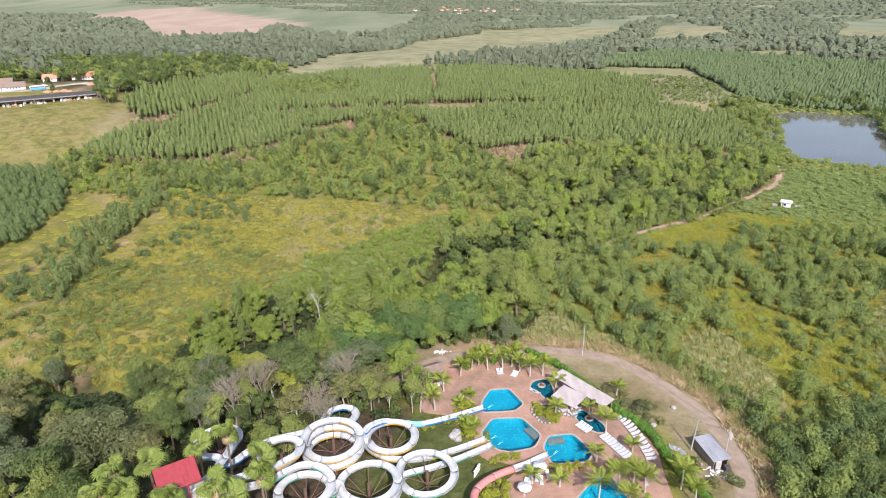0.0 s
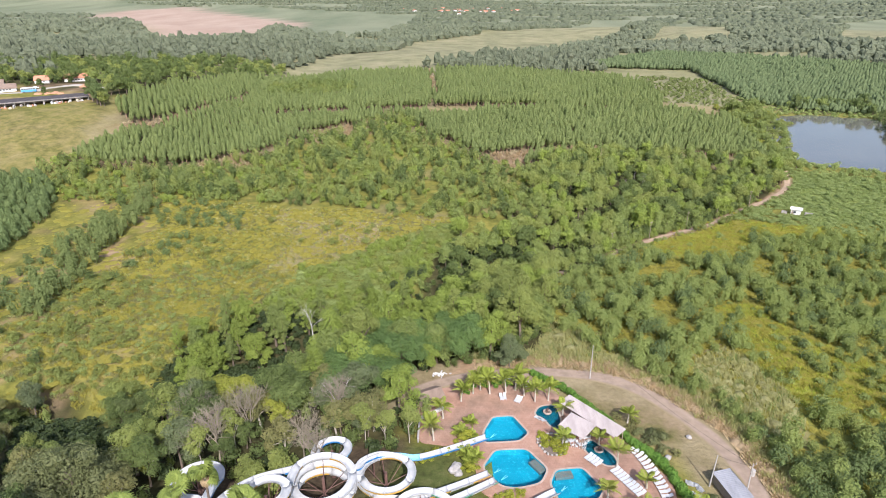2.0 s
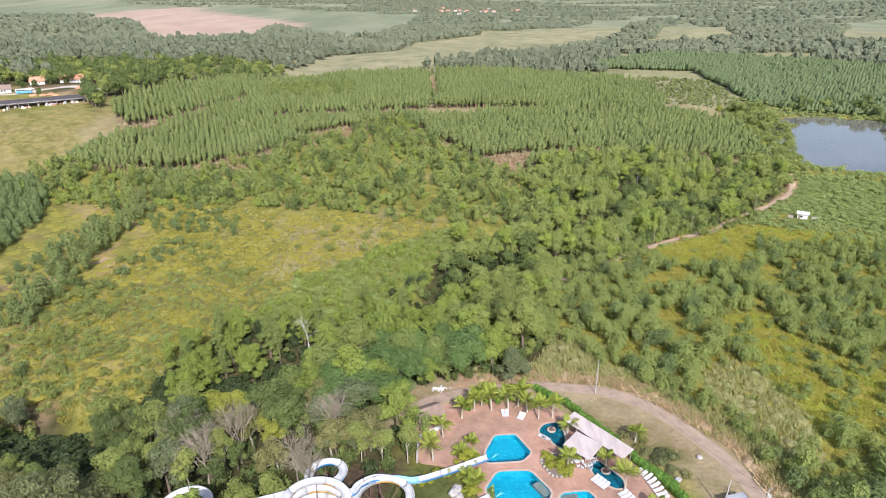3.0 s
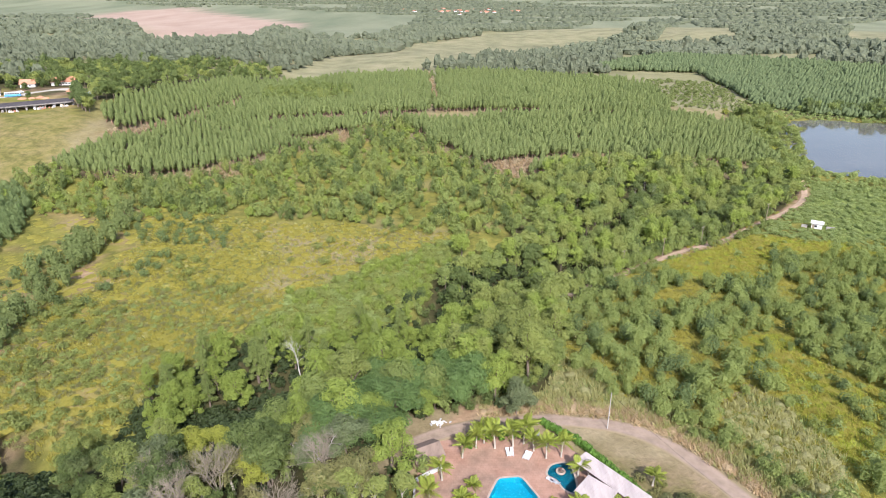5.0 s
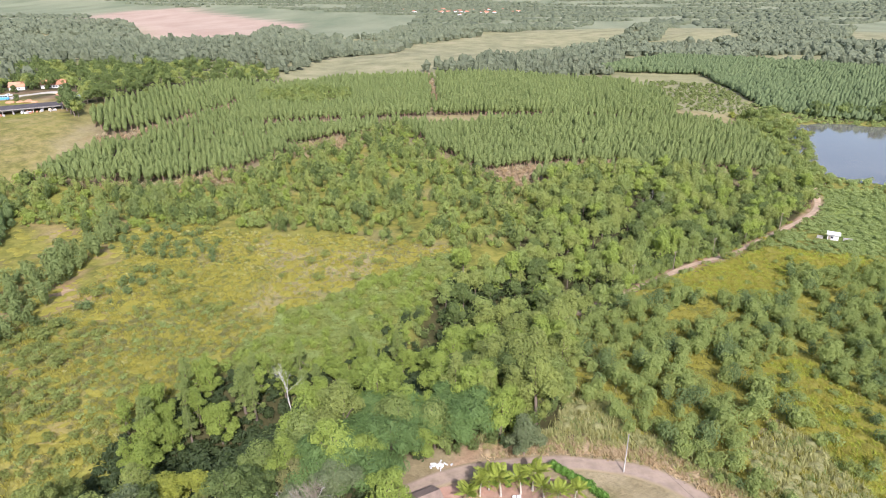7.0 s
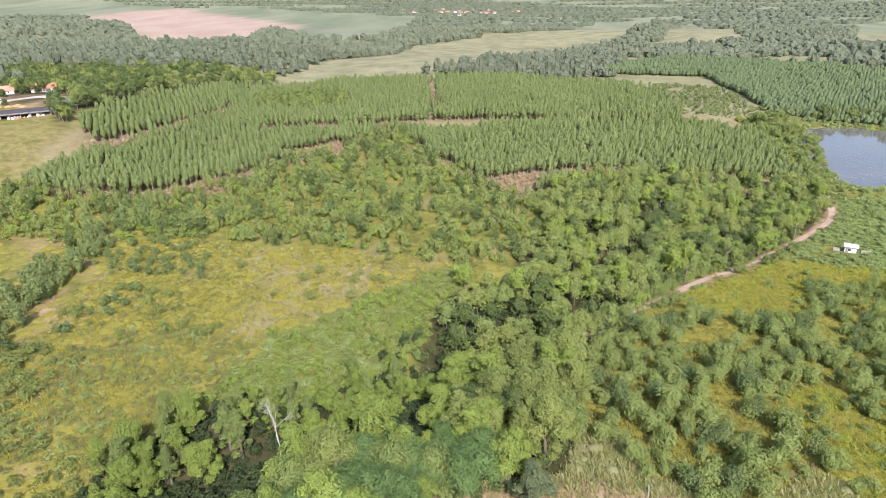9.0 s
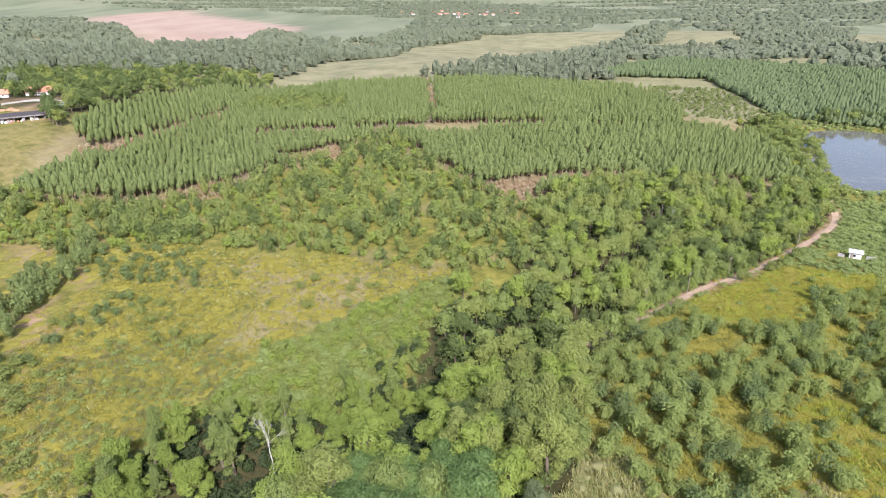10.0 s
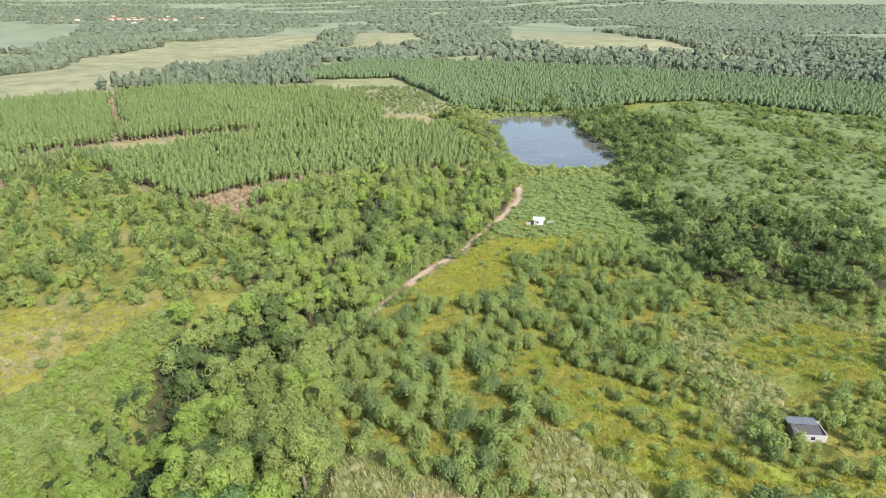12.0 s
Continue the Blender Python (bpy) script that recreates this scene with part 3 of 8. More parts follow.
dirt_way("road", ROAD, 3.9, M_ROAD, "pale curving dirt road with worn wheel ruts", "road")
dirt_way("yard_road", [(-320, 420), (-290, 418), (-268, 424), (-262, 440), (-250, 449), (-232, 444), (-214, 425)], 7.5, M_YARD, "pale grey gravel road across the market yard", "road")
dirt_way("track", TRACK, 3.2, M_TRACK, "narrow reddish dirt track along the wood", "track")

lake_ring = [(214 + 0, 349), (232, 341), (262, 338), (292, 372), (318, 420), (334, 462), (318, 482), (262, 497), (236, 470), (214, 420), (203, 375)]
lake_line = smooth_line(lake_ring + [lake_ring[0]], 6)
lv = [(262, 415, WATER_Z)] + [(p.x + 3 * float(wobble(p.x, p.y, 8, 2)), p.y + 3 * float(wobble(p.x, p.y, 8, 9)), WATER_Z) for p in lake_line]
lake = mesh_object("water", lv, [(0, k, k % (len(lv) - 1) + 1) for k in range(1, len(lv))], [M_WATER])
tagged(lake, "still grey lake mirroring sky and woods", "lake", kind="structure")


# ---- plants ----
def cards(rng, points, normals, size, spread=0.7, up=0.25, slim=0.6):
    """Folded leaf clusters, one quad each, at points, facing roughly along normals."""
    n = len(points)
    nor = normals + rng.normal(0, spread, (n, 3)) + (0, 0, up)
    nor /= np.linalg.norm(nor, axis=1, keepdims=True) + 1e-9
    a = np.cross(nor, rng.normal(0, 1, (n, 3)))
    a /= np.linalg.norm(a, axis=1, keepdims=True) + 1e-9
    b = np.cross(nor, a)
    s = size * rng.uniform(0.6, 1.35, (n, 1))
    sag = nor * s * 0.22
    quad = np.stack([points - a * s - sag, points - b * s * slim + sag * 0.6, points + a * s - sag, points + b * s * slim + sag * 0.6], 1)
    return quad.reshape(-1, 3), np.arange(4 * n).reshape(n, 4)


def ball(rng, centre, radii, rings=5, sides=8, rough=0.18):
    """A lumpy closed body of quads that fills the inside of a crown."""
    t = (np.linspace(0.12, math.pi - 0.12, rings) if rings > 3 else np.array([0.42, 1.1, 2.1]))[:, None]
    p = np.linspace(0, 2 * math.pi, sides, endpoint=False)[None] + rng.uniform(0, 6)
    k = 1 + rng.uniform(-rough, rough, (rings, sides))
    v = np.stack([np.sin(t) * np.cos(p) * k, np.sin(t) * np.sin(p) * k, np.cos(t) * k], -1).reshape(-1, 3) * radii + centre
    f = [(r * sides + s, (r + 1) * sides + s, (r + 1) * sides + (s + 1) % sides, r * sides + (s + 1) % sides) for r in range(rings - 1) for s in range(sides)]
    f += [(0, 2 * m + 1, 2 * m + 2, (2 * m + 3) % sides) for m in range(sides // 2 - 1)]
    return v, np.array(f)


def tube(points, radii, sides=6):
    """A tapered limb of quads through points."""
    verts, faces = [], []
    for k, (p, r) in enumerate(zip(points, radii)):
        d = Vector(points[min(k + 1, len(points) - 1)]) - Vector(points[max(k - 1, 0)])
        q = d.to_track_quat("Z", "Y")
        for s in range(sides):
            a = 2 * math.pi * s / sides
            verts.append(Vector(p) + q @ Vector((math.cos(a) * r, math.sin(a) * r, 0)))
        if k:
            faces += [((k - 1) * sides + s, (k - 1) * sides + (s + 1) % sides, k * sides + (s + 1) % sides, k * sides + s) for s in range(sides)]
    return np.array(verts), np.array(faces)


def joined(pieces):
    verts, faces, at = [], [], 0
    for v, f in pieces:
        verts.append(v)
        faces.append(np.asarray(f) + at)
        at += len(v)
    return np.concatenate(verts), np.concatenate(faces)


def crown_on(rng, lumps, count, size, fill=0.82, spread=0.34, slim=0.6, up=0.3, insides=99, rings=4, sides=6):
    """Leaf clusters over a set of lumps (centre, radii), with solid dark insides."""
    c, r = np.array([l[0] for l in lumps], float), np.array([l[1] for l in lumps], float)
    share = (r.prod(1) ** 0.66)
    pick = rng.choice(len(lumps), count * 2, p=share / share.sum())
    d = rng.normal(0, 1, (count * 2, 3))
    d[:, 2] = np.where(rng.random(count * 2) < 0.75, abs(d[:, 2]), d[:, 2])
    d /= np.linalg.norm(d, axis=1, keepdims=True)
    p = c[pick] + d * r[pick] * rng.uniform(0.86, 1.1, (count * 2, 1))
    deep = ((((p[:, None] - c[None]) / (r[None] * 0.85)) ** 2).sum(-1) < 1).any(1)
    p, d = p[~deep][:count], d[~deep][:count]
    pieces = [cards(rng, p, d, size, spread, up, slim)]
    if fill:
        pieces += [ball(rng, l[0], np.array(l[1]) * fill, rings, sides) for l in lumps[:insides]]
    return joined(pieces)


def broad_lumps(rng, height, width, count=9, low=0.45):
    """Lumps of a broad crown: a spread of billows of unequal size."""
    lumps = [((0, 0, height * (low + 1) / 2), (width * 0.30, width * 0.30, height * (1 - low) * 0.42))]
    for k in range(count):
        a, far = rng.uniform(0, 6.283), width * 0.5 * math.sqrt(rng.uniform(0.08, 0.85))
        s = width * rng.uniform(0.13, 0.24)
        z = height * (low + (1 - low) * rng.uniform(0.25, 1.0) * (1 - 0.55 * (far / (width * 0.5)) ** 2)) - s * 0.3
        lumps.append(((math.cos(a) * far, math.sin(a) * far, z), (s, s, s * rng.uniform(0.6, 0.95))))
    return lumps


def trunk_on(rng, height, width, lumps, thick, sides=6):
    """A leaning trunk and limbs that reach into the lumps."""
    fork = height * rng.uniform(0.35, 0.5)
    lean = rng.normal(0, 0.04 * height, 2)
    pieces = [tube([(0, 0, -0.6), (lean[0] * 0.3, lean[1] * 0.3, fork * 0.5), (lean[0] * 0.6, lean[1] * 0.6, fork), (lean[0], lean[1], height * 0.8)], [thick * 1.25, thick, thick * 0.8, thick * 0.25], sides)]
    for c, _ in lumps[1:7]:
        start = (lean[0] * 0.6, lean[1] * 0.6, fork * rng.uniform(0.75, 1.1))
        mid = ((start[0] + c[0]) / 2, (start[1] + c[1]) / 2, start[2] * 0.4 + c[2] * 0.6)
        pieces.append(tube([start, mid, c], [thick * 0.5, thick * 0.35, thick * 0.12], 5))
    return joined(pieces)


def thing(name, label, category, group="", m=None):
    ob = new(name)
    ob.empty_display_size = 0.2
    if m is not None:
        ob.matrix_world = m
    return tagged(ob, label, category, group)


def tree_model(label, group, leaf, bark, height, width, seed, count, size, lumps=9, low=0.45, thick=0.0, **how):
    rng = np.random.default_rng(seed)
    body = broad_lumps(rng, height, width, lumps, low)
    ob = thing("tree", label, "tree", group)
    v, f = trunk_on(rng, height, width, body, thick or height * 0.022)
    mesh_object("trunk", v, f, [bark], parent=ob, smooth_faces=True)
    v, f = crown_on(rng, body, count, size, **how)
    mesh_object("crown", v, f, [leaf], parent=ob)
    return ob


def plant_at(model, spots, rng, low=0.8, high=1.2, sink=0.0):
    """Copies of a model at spots on the land; the model itself takes the first."""
    for k, (x, y) in enumerate(spots):
        s = rng.uniform(low, high)
        m = Matrix.LocRotScale((x, y, float(land_z(x, y)) - sink), Euler((rng.normal(0, 0.03), rng.normal(0, 0.03), rng.uniform(0, 6.283))), (s, s, s * rng.uniform(0.9, 1.1)))
        if k == 0:
            first = m
        else:
            made = copy_thing(model, m)
            made.matrix_basis = m
    if len(spots):
        model.matrix_basis = first


def scatter(rng, outline, step, jitter=0.5, rows=0.0):
    """Spots inside an outline, on a turned grid shaken by jitter steps."""
    p = np.array(outline, float)
    mid, far = p.mean(0), np.hypot(*(p - p.mean(0)).T).max() + step
    g = np.arange(-far, far, step)
    u, v = [q.ravel() for q in np.meshgrid(g, g)]
    u, v = u + rng.uniform(-jitter, jitter, u.shape) * step, v + rng.uniform(-jitter, jitter, u.shape) * step
    c, s = math.cos(radians(rows)), math.sin(radians(rows))
    x, y = mid[0] + u * c - v * s, mid[1] + u * s + v * c
    keep = inside(x + 2 * wobble(x, y, 9, 21), y + 2 * wobble(x, y, 9, 22), outline)
    return np.stack([x[keep], y[keep]], -1)


def clear_of(spots, road=4.0, track=3.0, resort=0.0):
    keep = (line_distance(spots[:, 0], spots[:, 1], ROAD)[0] > road) & (line_distance(spots[:, 0], spots[:, 1], TRACK)[0] > track)
    keep &= ~inside(spots[:, 0], spots[:, 1], RESORT) & ~inside(spots[:, 0], spots[:, 1], lake_ring)
    return spots[keep]


def mass(name, label, category, models, spots, rng, materials, low=0.75, high=1.25, sink=0.1, tall=0.15, soft=False):
    """A wood, thicket or meadow that nobody could count, as one mesh: models are (verts, faces, material index)."""
    verts, faces, index, at = [], [], [], 0
    which = rng.integers(0, len(models), len(spots))
    height = land_z(spots[:, 0], spots[:, 1]) - sink
    for k, (mv, mf, mi) in enumerate(models):
        s = spots[which == k]
        if not len(s):
            continue
        a, size = rng.uniform(0, 6.283, len(s)), rng.uniform(low, high, len(s))
        c, sn = np.cos(a) * size, np.sin(a) * size
        zs = size * rng.uniform(1 - tall, 1 + tall, len(s))
        v = np.stack([mv[None, :, 0] * c[:, None] - mv[None, :, 1] * sn[:, None] + s[:, :1], mv[None, :, 0] * sn[:, None] + mv[None, :, 1] * c[:, None] + s[:, 1:], mv[None, :, 2] * zs[:, None] + height[which == k][:, None]], -1)
        f = mf[None] + (np.arange(len(s)) * len(mv))[:, None, None] + at
        verts.append(v.reshape(-1, 3))
        faces.append(f.reshape(-1, 4))
        index.append(np.tile(mi, len(s)))
        at += len(s) * len(mv)
    ob = mesh_object(name, np.concatenate(verts), np.concatenate(faces), materials, np.concatenate(index), smooth_faces=soft)
    return tagged(ob, label, category, kind="stuff")


def model_of(*pieces):
    """Pieces of (verts, faces) with their material index, as one model for mass()."""
    v, f = joined([p[0] for p in pieces])
    return v, f, np.concatenate([np.full(len(p[0][1]), p[1]) for p in pieces])


def dome_gum(rng, height, width, count, size, bare=0.3, sides=6):
    """A plantation gum: bare rusty pole under a full crown, widest below its middle, with a rounded tip."""
    shape = ((0.0, 0.4), (0.32, 1.0), (0.7, 0.78), (0.95, 0.26))
    rings = len(shape)
    a = np.linspace(0, 2 * math.pi, sides, endpoint=False)[None] + rng.uniform(0, 6)
    t, r = np.array(shape)[:, :1], np.array(shape)[:, 1:] * width * 0.5 * (1 + rng.uniform(-0.2, 0.2, (rings, sides)))
    z = height * (bare + (1 - bare) * t) + rng.uniform(-0.35, 0.35, (rings, sides)) * width * 0.12
    v = np.stack([r * np.cos(a), r * np.sin(a), z], -1).reshape(-1, 3)
    f = [(k * sides + s, k * sides + (s + 1) % sides, (k + 1) * sides + (s + 1) % sides, (k + 1) * sides + s) for k in range(rings - 1) for s in range(sides)]
    top = (rings - 1) * sides
    f += [(top, top + 1, top + 2, top + 3), (top, top + 3, top + 4, top + 5)]
    pick = rng.choice(len(v), count)
    out = v[pick] * (1.06, 1.06, 1.0) + rng.normal(0, 0.12, (count, 3)) * width * 0.4
    leaves = cards(rng, out, np.stack([out[:, 0], out[:, 1], np.full(count, 0.8)], -1) / width, size, 0.45, 0.35)
    return model_of((joined([(v, np.array(f)), leaves]), 0), (tube([(0, 0, -0.5), (0, 0, height * (bare + 0.12))], [0.2, 0.13], 3), 1))


def bush_model(rng, height, width, count, size, lumps=4, core=0.6, leaf=0, slim=0.6, up=0.4):
    body = [((0, 0, height * 0.45), (width * 0.36, width * 0.36, height * 0.48))]
    for _ in range(lumps):
        a, d = rng.uniform(0, 6.283), width * rng.uniform(0.12, 0.3)
        body.append(((math.cos(a) * d, math.sin(a) * d, height * rng.uniform(0.3, 0.75)), (width * 0.2, width * 0.2, height * 0.26)))
    return model_of((crown_on(rng, body, count, size, fill=core, insides=1, sides=5, slim=slim, up=up), leaf), (tube([(0, 0, -0.3), (0, 0, height * 0.4)], [0.06, 0.03], 4), 1))


def grass_mound(rng, height, width, blades, leaf=0):
    """A swell of thick grass that runs out flat into the ground, with blades standing out of it."""
    sides = 6
    a = np.linspace(0, 2 * math.pi, sides, endpoint=False)[None] + rng.uniform(0, 6)
    share = np.array([(1.0, -0.25), (0.74, 0.45), (0.36, 0.9)])
    r = share[:, :1] * width * 0.5 * (1 + rng.uniform(-0.22, 0.22, (3, sides)))
    z = share[:, 1:] * height + rng.uniform(-0.1, 0.1, (3, sides)) * height
    v = np.stack([r * np.cos(a), r * np.sin(a), z], -1).reshape(-1, 3)
    f = [(k * sides + s, k * sides + (s + 1) % sides, (k + 1) * sides + (s + 1) % sides, (k + 1) * sides + s) for k in range(2) for s in range(sides)]
    f += [(12, 13, 14, 15), (12, 15, 16, 17)]
    p = np.stack([rng.normal(0, width * 0.24, blades), rng.normal(0, width * 0.24, blades), np.full(blades, height * 0.75)], -1)
    return model_of((joined([(v, np.array(f)), cards(rng, p, np.tile((0.0, 0.0, 1.0), (blades, 1)), 0.42, 0.5, 0.4, 0.22)]), leaf))


def tuft_model(rng, height, width, blades, leaf=0, broad=1.0):
    """A clump of grass: thin arching blades."""
    pieces = []
    for _ in range(blades):
        a, d, w = rng.uniform(0, 6.283), width * rng.uniform(0.2, 0.8), broad * (0.022 + 0.025 * rng.random())
        c, s = math.cos(a), math.sin(a)
        h = height * rng.uniform(0.6, 1.1)
        v = np.array([(-s * w, c * w, -0.1), (s * w, -c * w, -0.1), (c * d * 0.5 + s * w, s * d * 0.5 - c * w, h * 0.75), (c * d - s * w * 0.3, s * d + c * w * 0.3, h)])
        v[:, :2] += rng.normal(0, width * 0.42, 2)
        pieces.append((v, np.array([(0, 1, 2, 3)])))
    return model_of((joined(pieces), leaf))


# ---- woods, plantations and meadows ----
CLEARED = [(-16, 100), (-8, 100), (-4, 106), (-4, 118), (-1, 126), (20, 131), (22, 124), (10, 119), (0, 116)]
OPEN_VERGE = [(57, 217), (79, 236), (106, 258.5), (128, 275), (128, 262), (104, 240), (78, 219), (62, 205)]


def off_verge(p):
    """Keeps tall growth off the open grass below the track."""
    return p[~inside(p[:, 0], p[:, 1], OPEN_VERGE)]


rng = np.random.default_rng(5)
gums = [dome_gum(rng, h, w, 3, 0.5) for h, w in ((6.0, 2.5), (6.9, 2.6), (7.5, 2.5), (8.0, 2.7), (8.8, 2.6))]
blocks = np.concatenate([scatter(rng, b, step, 0.24, rows) for b, rows, step in ((PLANTA, 20, 2.5), (PLANTB, 20, 2.5), (PLANTC, 25, 2.75), (PLANTD, 20, 2.8))])
for strip in STRIPS:
    blocks = blocks[~inside(blocks[:, 0] + 3 * wobble(blocks[:, 0], blocks[:, 1], 8, 71), blocks[:, 1], strip)]
MIXED = [(-134, 499), (-107, 533), (-69, 512), (-59, 468), (-83, 454), (-126, 469)]
blocks = blocks[~inside(blocks[:, 0], blocks[:, 1], MIXED) & (wobble(blocks[:, 0], blocks[:, 1], 7, 72) > -1.05)]
mass("gum_plantation", "planted rows of slim young gum trees on the hill", "plantation", gums, blocks, rng, [M_GUM_TALL, M_RUST_BARK], 0.78, 1.15)
mass("gum_grove", "dense grove of young gum trees beside the field", "gum grove", [dome_gum(rng, h, 3.4, 14, 0.42, 0.12) for h in (4.6, 5.4, 6.0, 6.6)], scatter(rng, EUC_LEFT, 2.7, 0.4, 35), rng, [M_GUM_DARK, M_RUST_BARK], 0.75, 1.15)
belt_gums = [bush_model(rng, h, w, 170, 0.4, 8, 0.75) for h, w in ((8.0, 5.0), (7.0, 4.6), (9.0, 5.2), (6.0, 4.4))]
mass("gum_belt", "narrow belt of bushy young gum trees along a grass strip", "gum belt", belt_gums, np.concatenate([scatter(rng, EUC_BAND, 4.0, 0.5), scatter(rng, [(-108, 268), (-118, 300), (-150, 296), (-150, 288), (-120, 282)], 5.5, 0.5)]), rng, [M_GUM_TALL, M_BARK], 0.55, 1.15)
mass("gum_row", "row of low young gum bushes beside the grove", "gum row", [bush_model(rng, h, 3.6, 90, 0.38, 6, 0.7) for h in (2.6, 3.4, 4.0)], np.concatenate([scatter(rng, EUC_ROW, 3.5, 0.5), scatter(rng, FIELD_BUSH, 4.6, 0.5)]), rng, [M_GUM_DARK, M_BARK], 0.5, 1.1)
edges = np.concatenate([scatter(rng, q, 2.3, 0.5) for q in STRIPS])
mass("plantation_undergrowth", "rusty dry undergrowth along the plantation edges", "undergrowth", [bush_model(rng, h, 2.6, 16, 0.4, 3, 0.7, leaf) for h, leaf in ((1.6, 0), (2.8, 0), (2.0, 2))], edges, rng, [M_RUST, M_BARK, M_STRAW], 0.5, 1.3)
far_gums = [dome_gum(rng, h, 4.0, 1, 0.6, 0.1) for h in (6.2, 7, 7.8)]
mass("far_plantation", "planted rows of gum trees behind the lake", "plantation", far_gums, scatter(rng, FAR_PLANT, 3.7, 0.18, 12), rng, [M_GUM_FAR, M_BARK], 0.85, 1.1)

forest_spots = clear_of(np.concatenate([scatter(rng, FOREST, 5.0, 0.5), scatter(rng, NEAR_WOOD, 6.0, 0.5)]), 5.0, 3.6)
forest_spots = forest_spots[wobble(forest_spots[:, 0], forest_spots[:, 1], 9, 17) > -1.1]
forest_spots = forest_spots[~inside(forest_spots[:, 0], forest_spots[:, 1], CLEARED)]
for ox, oy, far in ((-22, 97, 6.0), (-41, 91, 5.0), (-18.9, 95, 6.5), (-37, 85, 6.0), (-33, 151, 5.0), (-30, 97, 3.0), (-35, 98, 3.5), (-12, 102, 4.0), (-57, 84, 8.0)):
    forest_spots = forest_spots[np.hypot(forest_spots[:, 0] - ox, forest_spots[:, 1] - oy) > far]
for ox, oy in ((-16, 127), (-5, 134), (-20, 119), (-12, 120), (-9, 127), (2, 139), (5, 133), (-12, 139), (-54, 145), (-46, 149), (-40, 134), (-36, 144), (-46, 119.5), (-42.5, 122), (-43, 116), (-39, 118), (-23, 149), (-17, 152), (-10, 162)):
    forest_spots = forest_spots[np.hypot(forest_spots[:, 0] - ox, forest_spots[:, 1] - oy) > 3.6]
ravine = TRENCH
def off_trench(p, far=4.5):
    """Keeps tall growth out of the gully and off its shaded near side."""
    return p[(line_distance(p[:, 0], p[:, 1], TRENCH)[0] > far) & ~inside(p[:, 0], p[:, 1], TRENCH_SIDE)]


forest_spots = off_verge(off_trench(forest_spots))
forest_spots = forest_spots[~inside(forest_spots[:, 0], forest_spots[:, 1], GULLY_WOOD) & ~inside(forest_spots[:, 0], forest_spots[:, 1], HOLLOW) & ~inside(forest_spots[:, 0], forest_spots[:, 1], NEAR_HOLLOW)]
kinds = [
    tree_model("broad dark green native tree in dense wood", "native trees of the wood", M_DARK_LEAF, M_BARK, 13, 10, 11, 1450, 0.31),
    tree_model("tall narrow native tree with olive crown in dense wood", "native trees of the wood", M_OLIVE, M_BARK, 14, 8, 12, 1450, 0.31, 8, 0.4),
    tree_model("bright green tree hung with vines in dense wood", "native trees of the wood", M_BRIGHT, M_BARK, 13, 9, 13, 1450, 0.31, 10, 0.2),
    tree_model("grey-green native tree in dense wood", "native trees of the wood", M_GREY, M_BARK, 12, 9, 14, 1450, 0.31, 9, 0.3),
    tree_model("deep green rounded native tree in dense wood", "native trees of the wood", M_FOREST, M_BARK, 11, 9, 15, 1450, 0.31, 11, 0.25),
    tree_model("drying olive-brown tree with thin crown in dense wood", "native trees of the wood", M_DRYING, M_PALE_BARK, 12, 8, 16, 1000, 0.29, 12, 0.35),
]
order = np.argsort(np.hypot(forest_spots[:, 0] - 0, forest_spots[:, 1] - 70))
close, rest = forest_spots[order[:170]], forest_spots[order[170:]]
pick = rng.choice(6, len(close), p=[0.13, 0.29, 0.3, 0.03, 0.22, 0.03])
left = ((close[:, 0] < -30) & (close[:, 1] < 134)) | ((close[:, 0] < -10) & (close[:, 1] < 122))
pick = np.where(left, rng.choice([1, 5, 4, 3, 0], len(pick), p=[0.13, 0.3, 0.1, 0.15, 0.32]), pick)
for k, model in enumerate(kinds):
    plant_at(model, close[(pick == k) & ~left], rng, 0.5, 1.2)
    plant_at(model, close[(pick == k) & left], rng, 0.4, 0.95)


under = clear_of(np.concatenate([scatter(rng, FOREST, 5.0, 0.5), scatter(rng, NEAR_WOOD, 5.4, 0.5)]), 5.0, 3.2)
under = under[(wobble(under[:, 0], under[:, 1], 9, 18) > -0.4) | (line_distance(under[:, 0], under[:, 1], GULLY)[0] < 14) | (line_distance(under[:, 0], under[:, 1], TRACK)[0] < 12)]
strip = [(-44, 86), (-34, 92), (-25, 98.5), (-10, 100), (-6, 105), (-12, 108), (-26, 104), (-40, 98), (-48, 92)]
behind = [(-15, 104), (-5, 104.5), (-5.5, 116), (-15, 112)]
under = off_verge(under[(line_distance(under[:, 0], under[:, 1], ravine)[0] > 4.2) & ~inside(under[:, 0], under[:, 1], GULLY_WOOD) & ~inside(under[:, 0], under[:, 1], HOLLOW) & ~inside(under[:, 0], under[:, 1], NEAR_HOLLOW)])
ravine_floor = scatter(rng, GULLY_WOOD, 2.3, 0.5)
wood_floor = clear_of(scatter(rng, [(-64, 118), (-58, 132), (-30, 158), (-18, 168), (-4, 186), (0, 214), (22, 226), (44, 218), (30, 196), (20, 186), (10, 160), (-10, 150), (-30, 126), (-50, 112)], 2.1, 0.5), 6.0, 3.5)
ravine_floor = np.concatenate([ravine_floor, wood_floor, scatter(rng, HOLLOW, 2.0, 0.5), scatter(rng, NEAR_HOLLOW, 2.1, 0.5), scatter(rng, TRENCH_SIDE, 2.1, 0.5)])
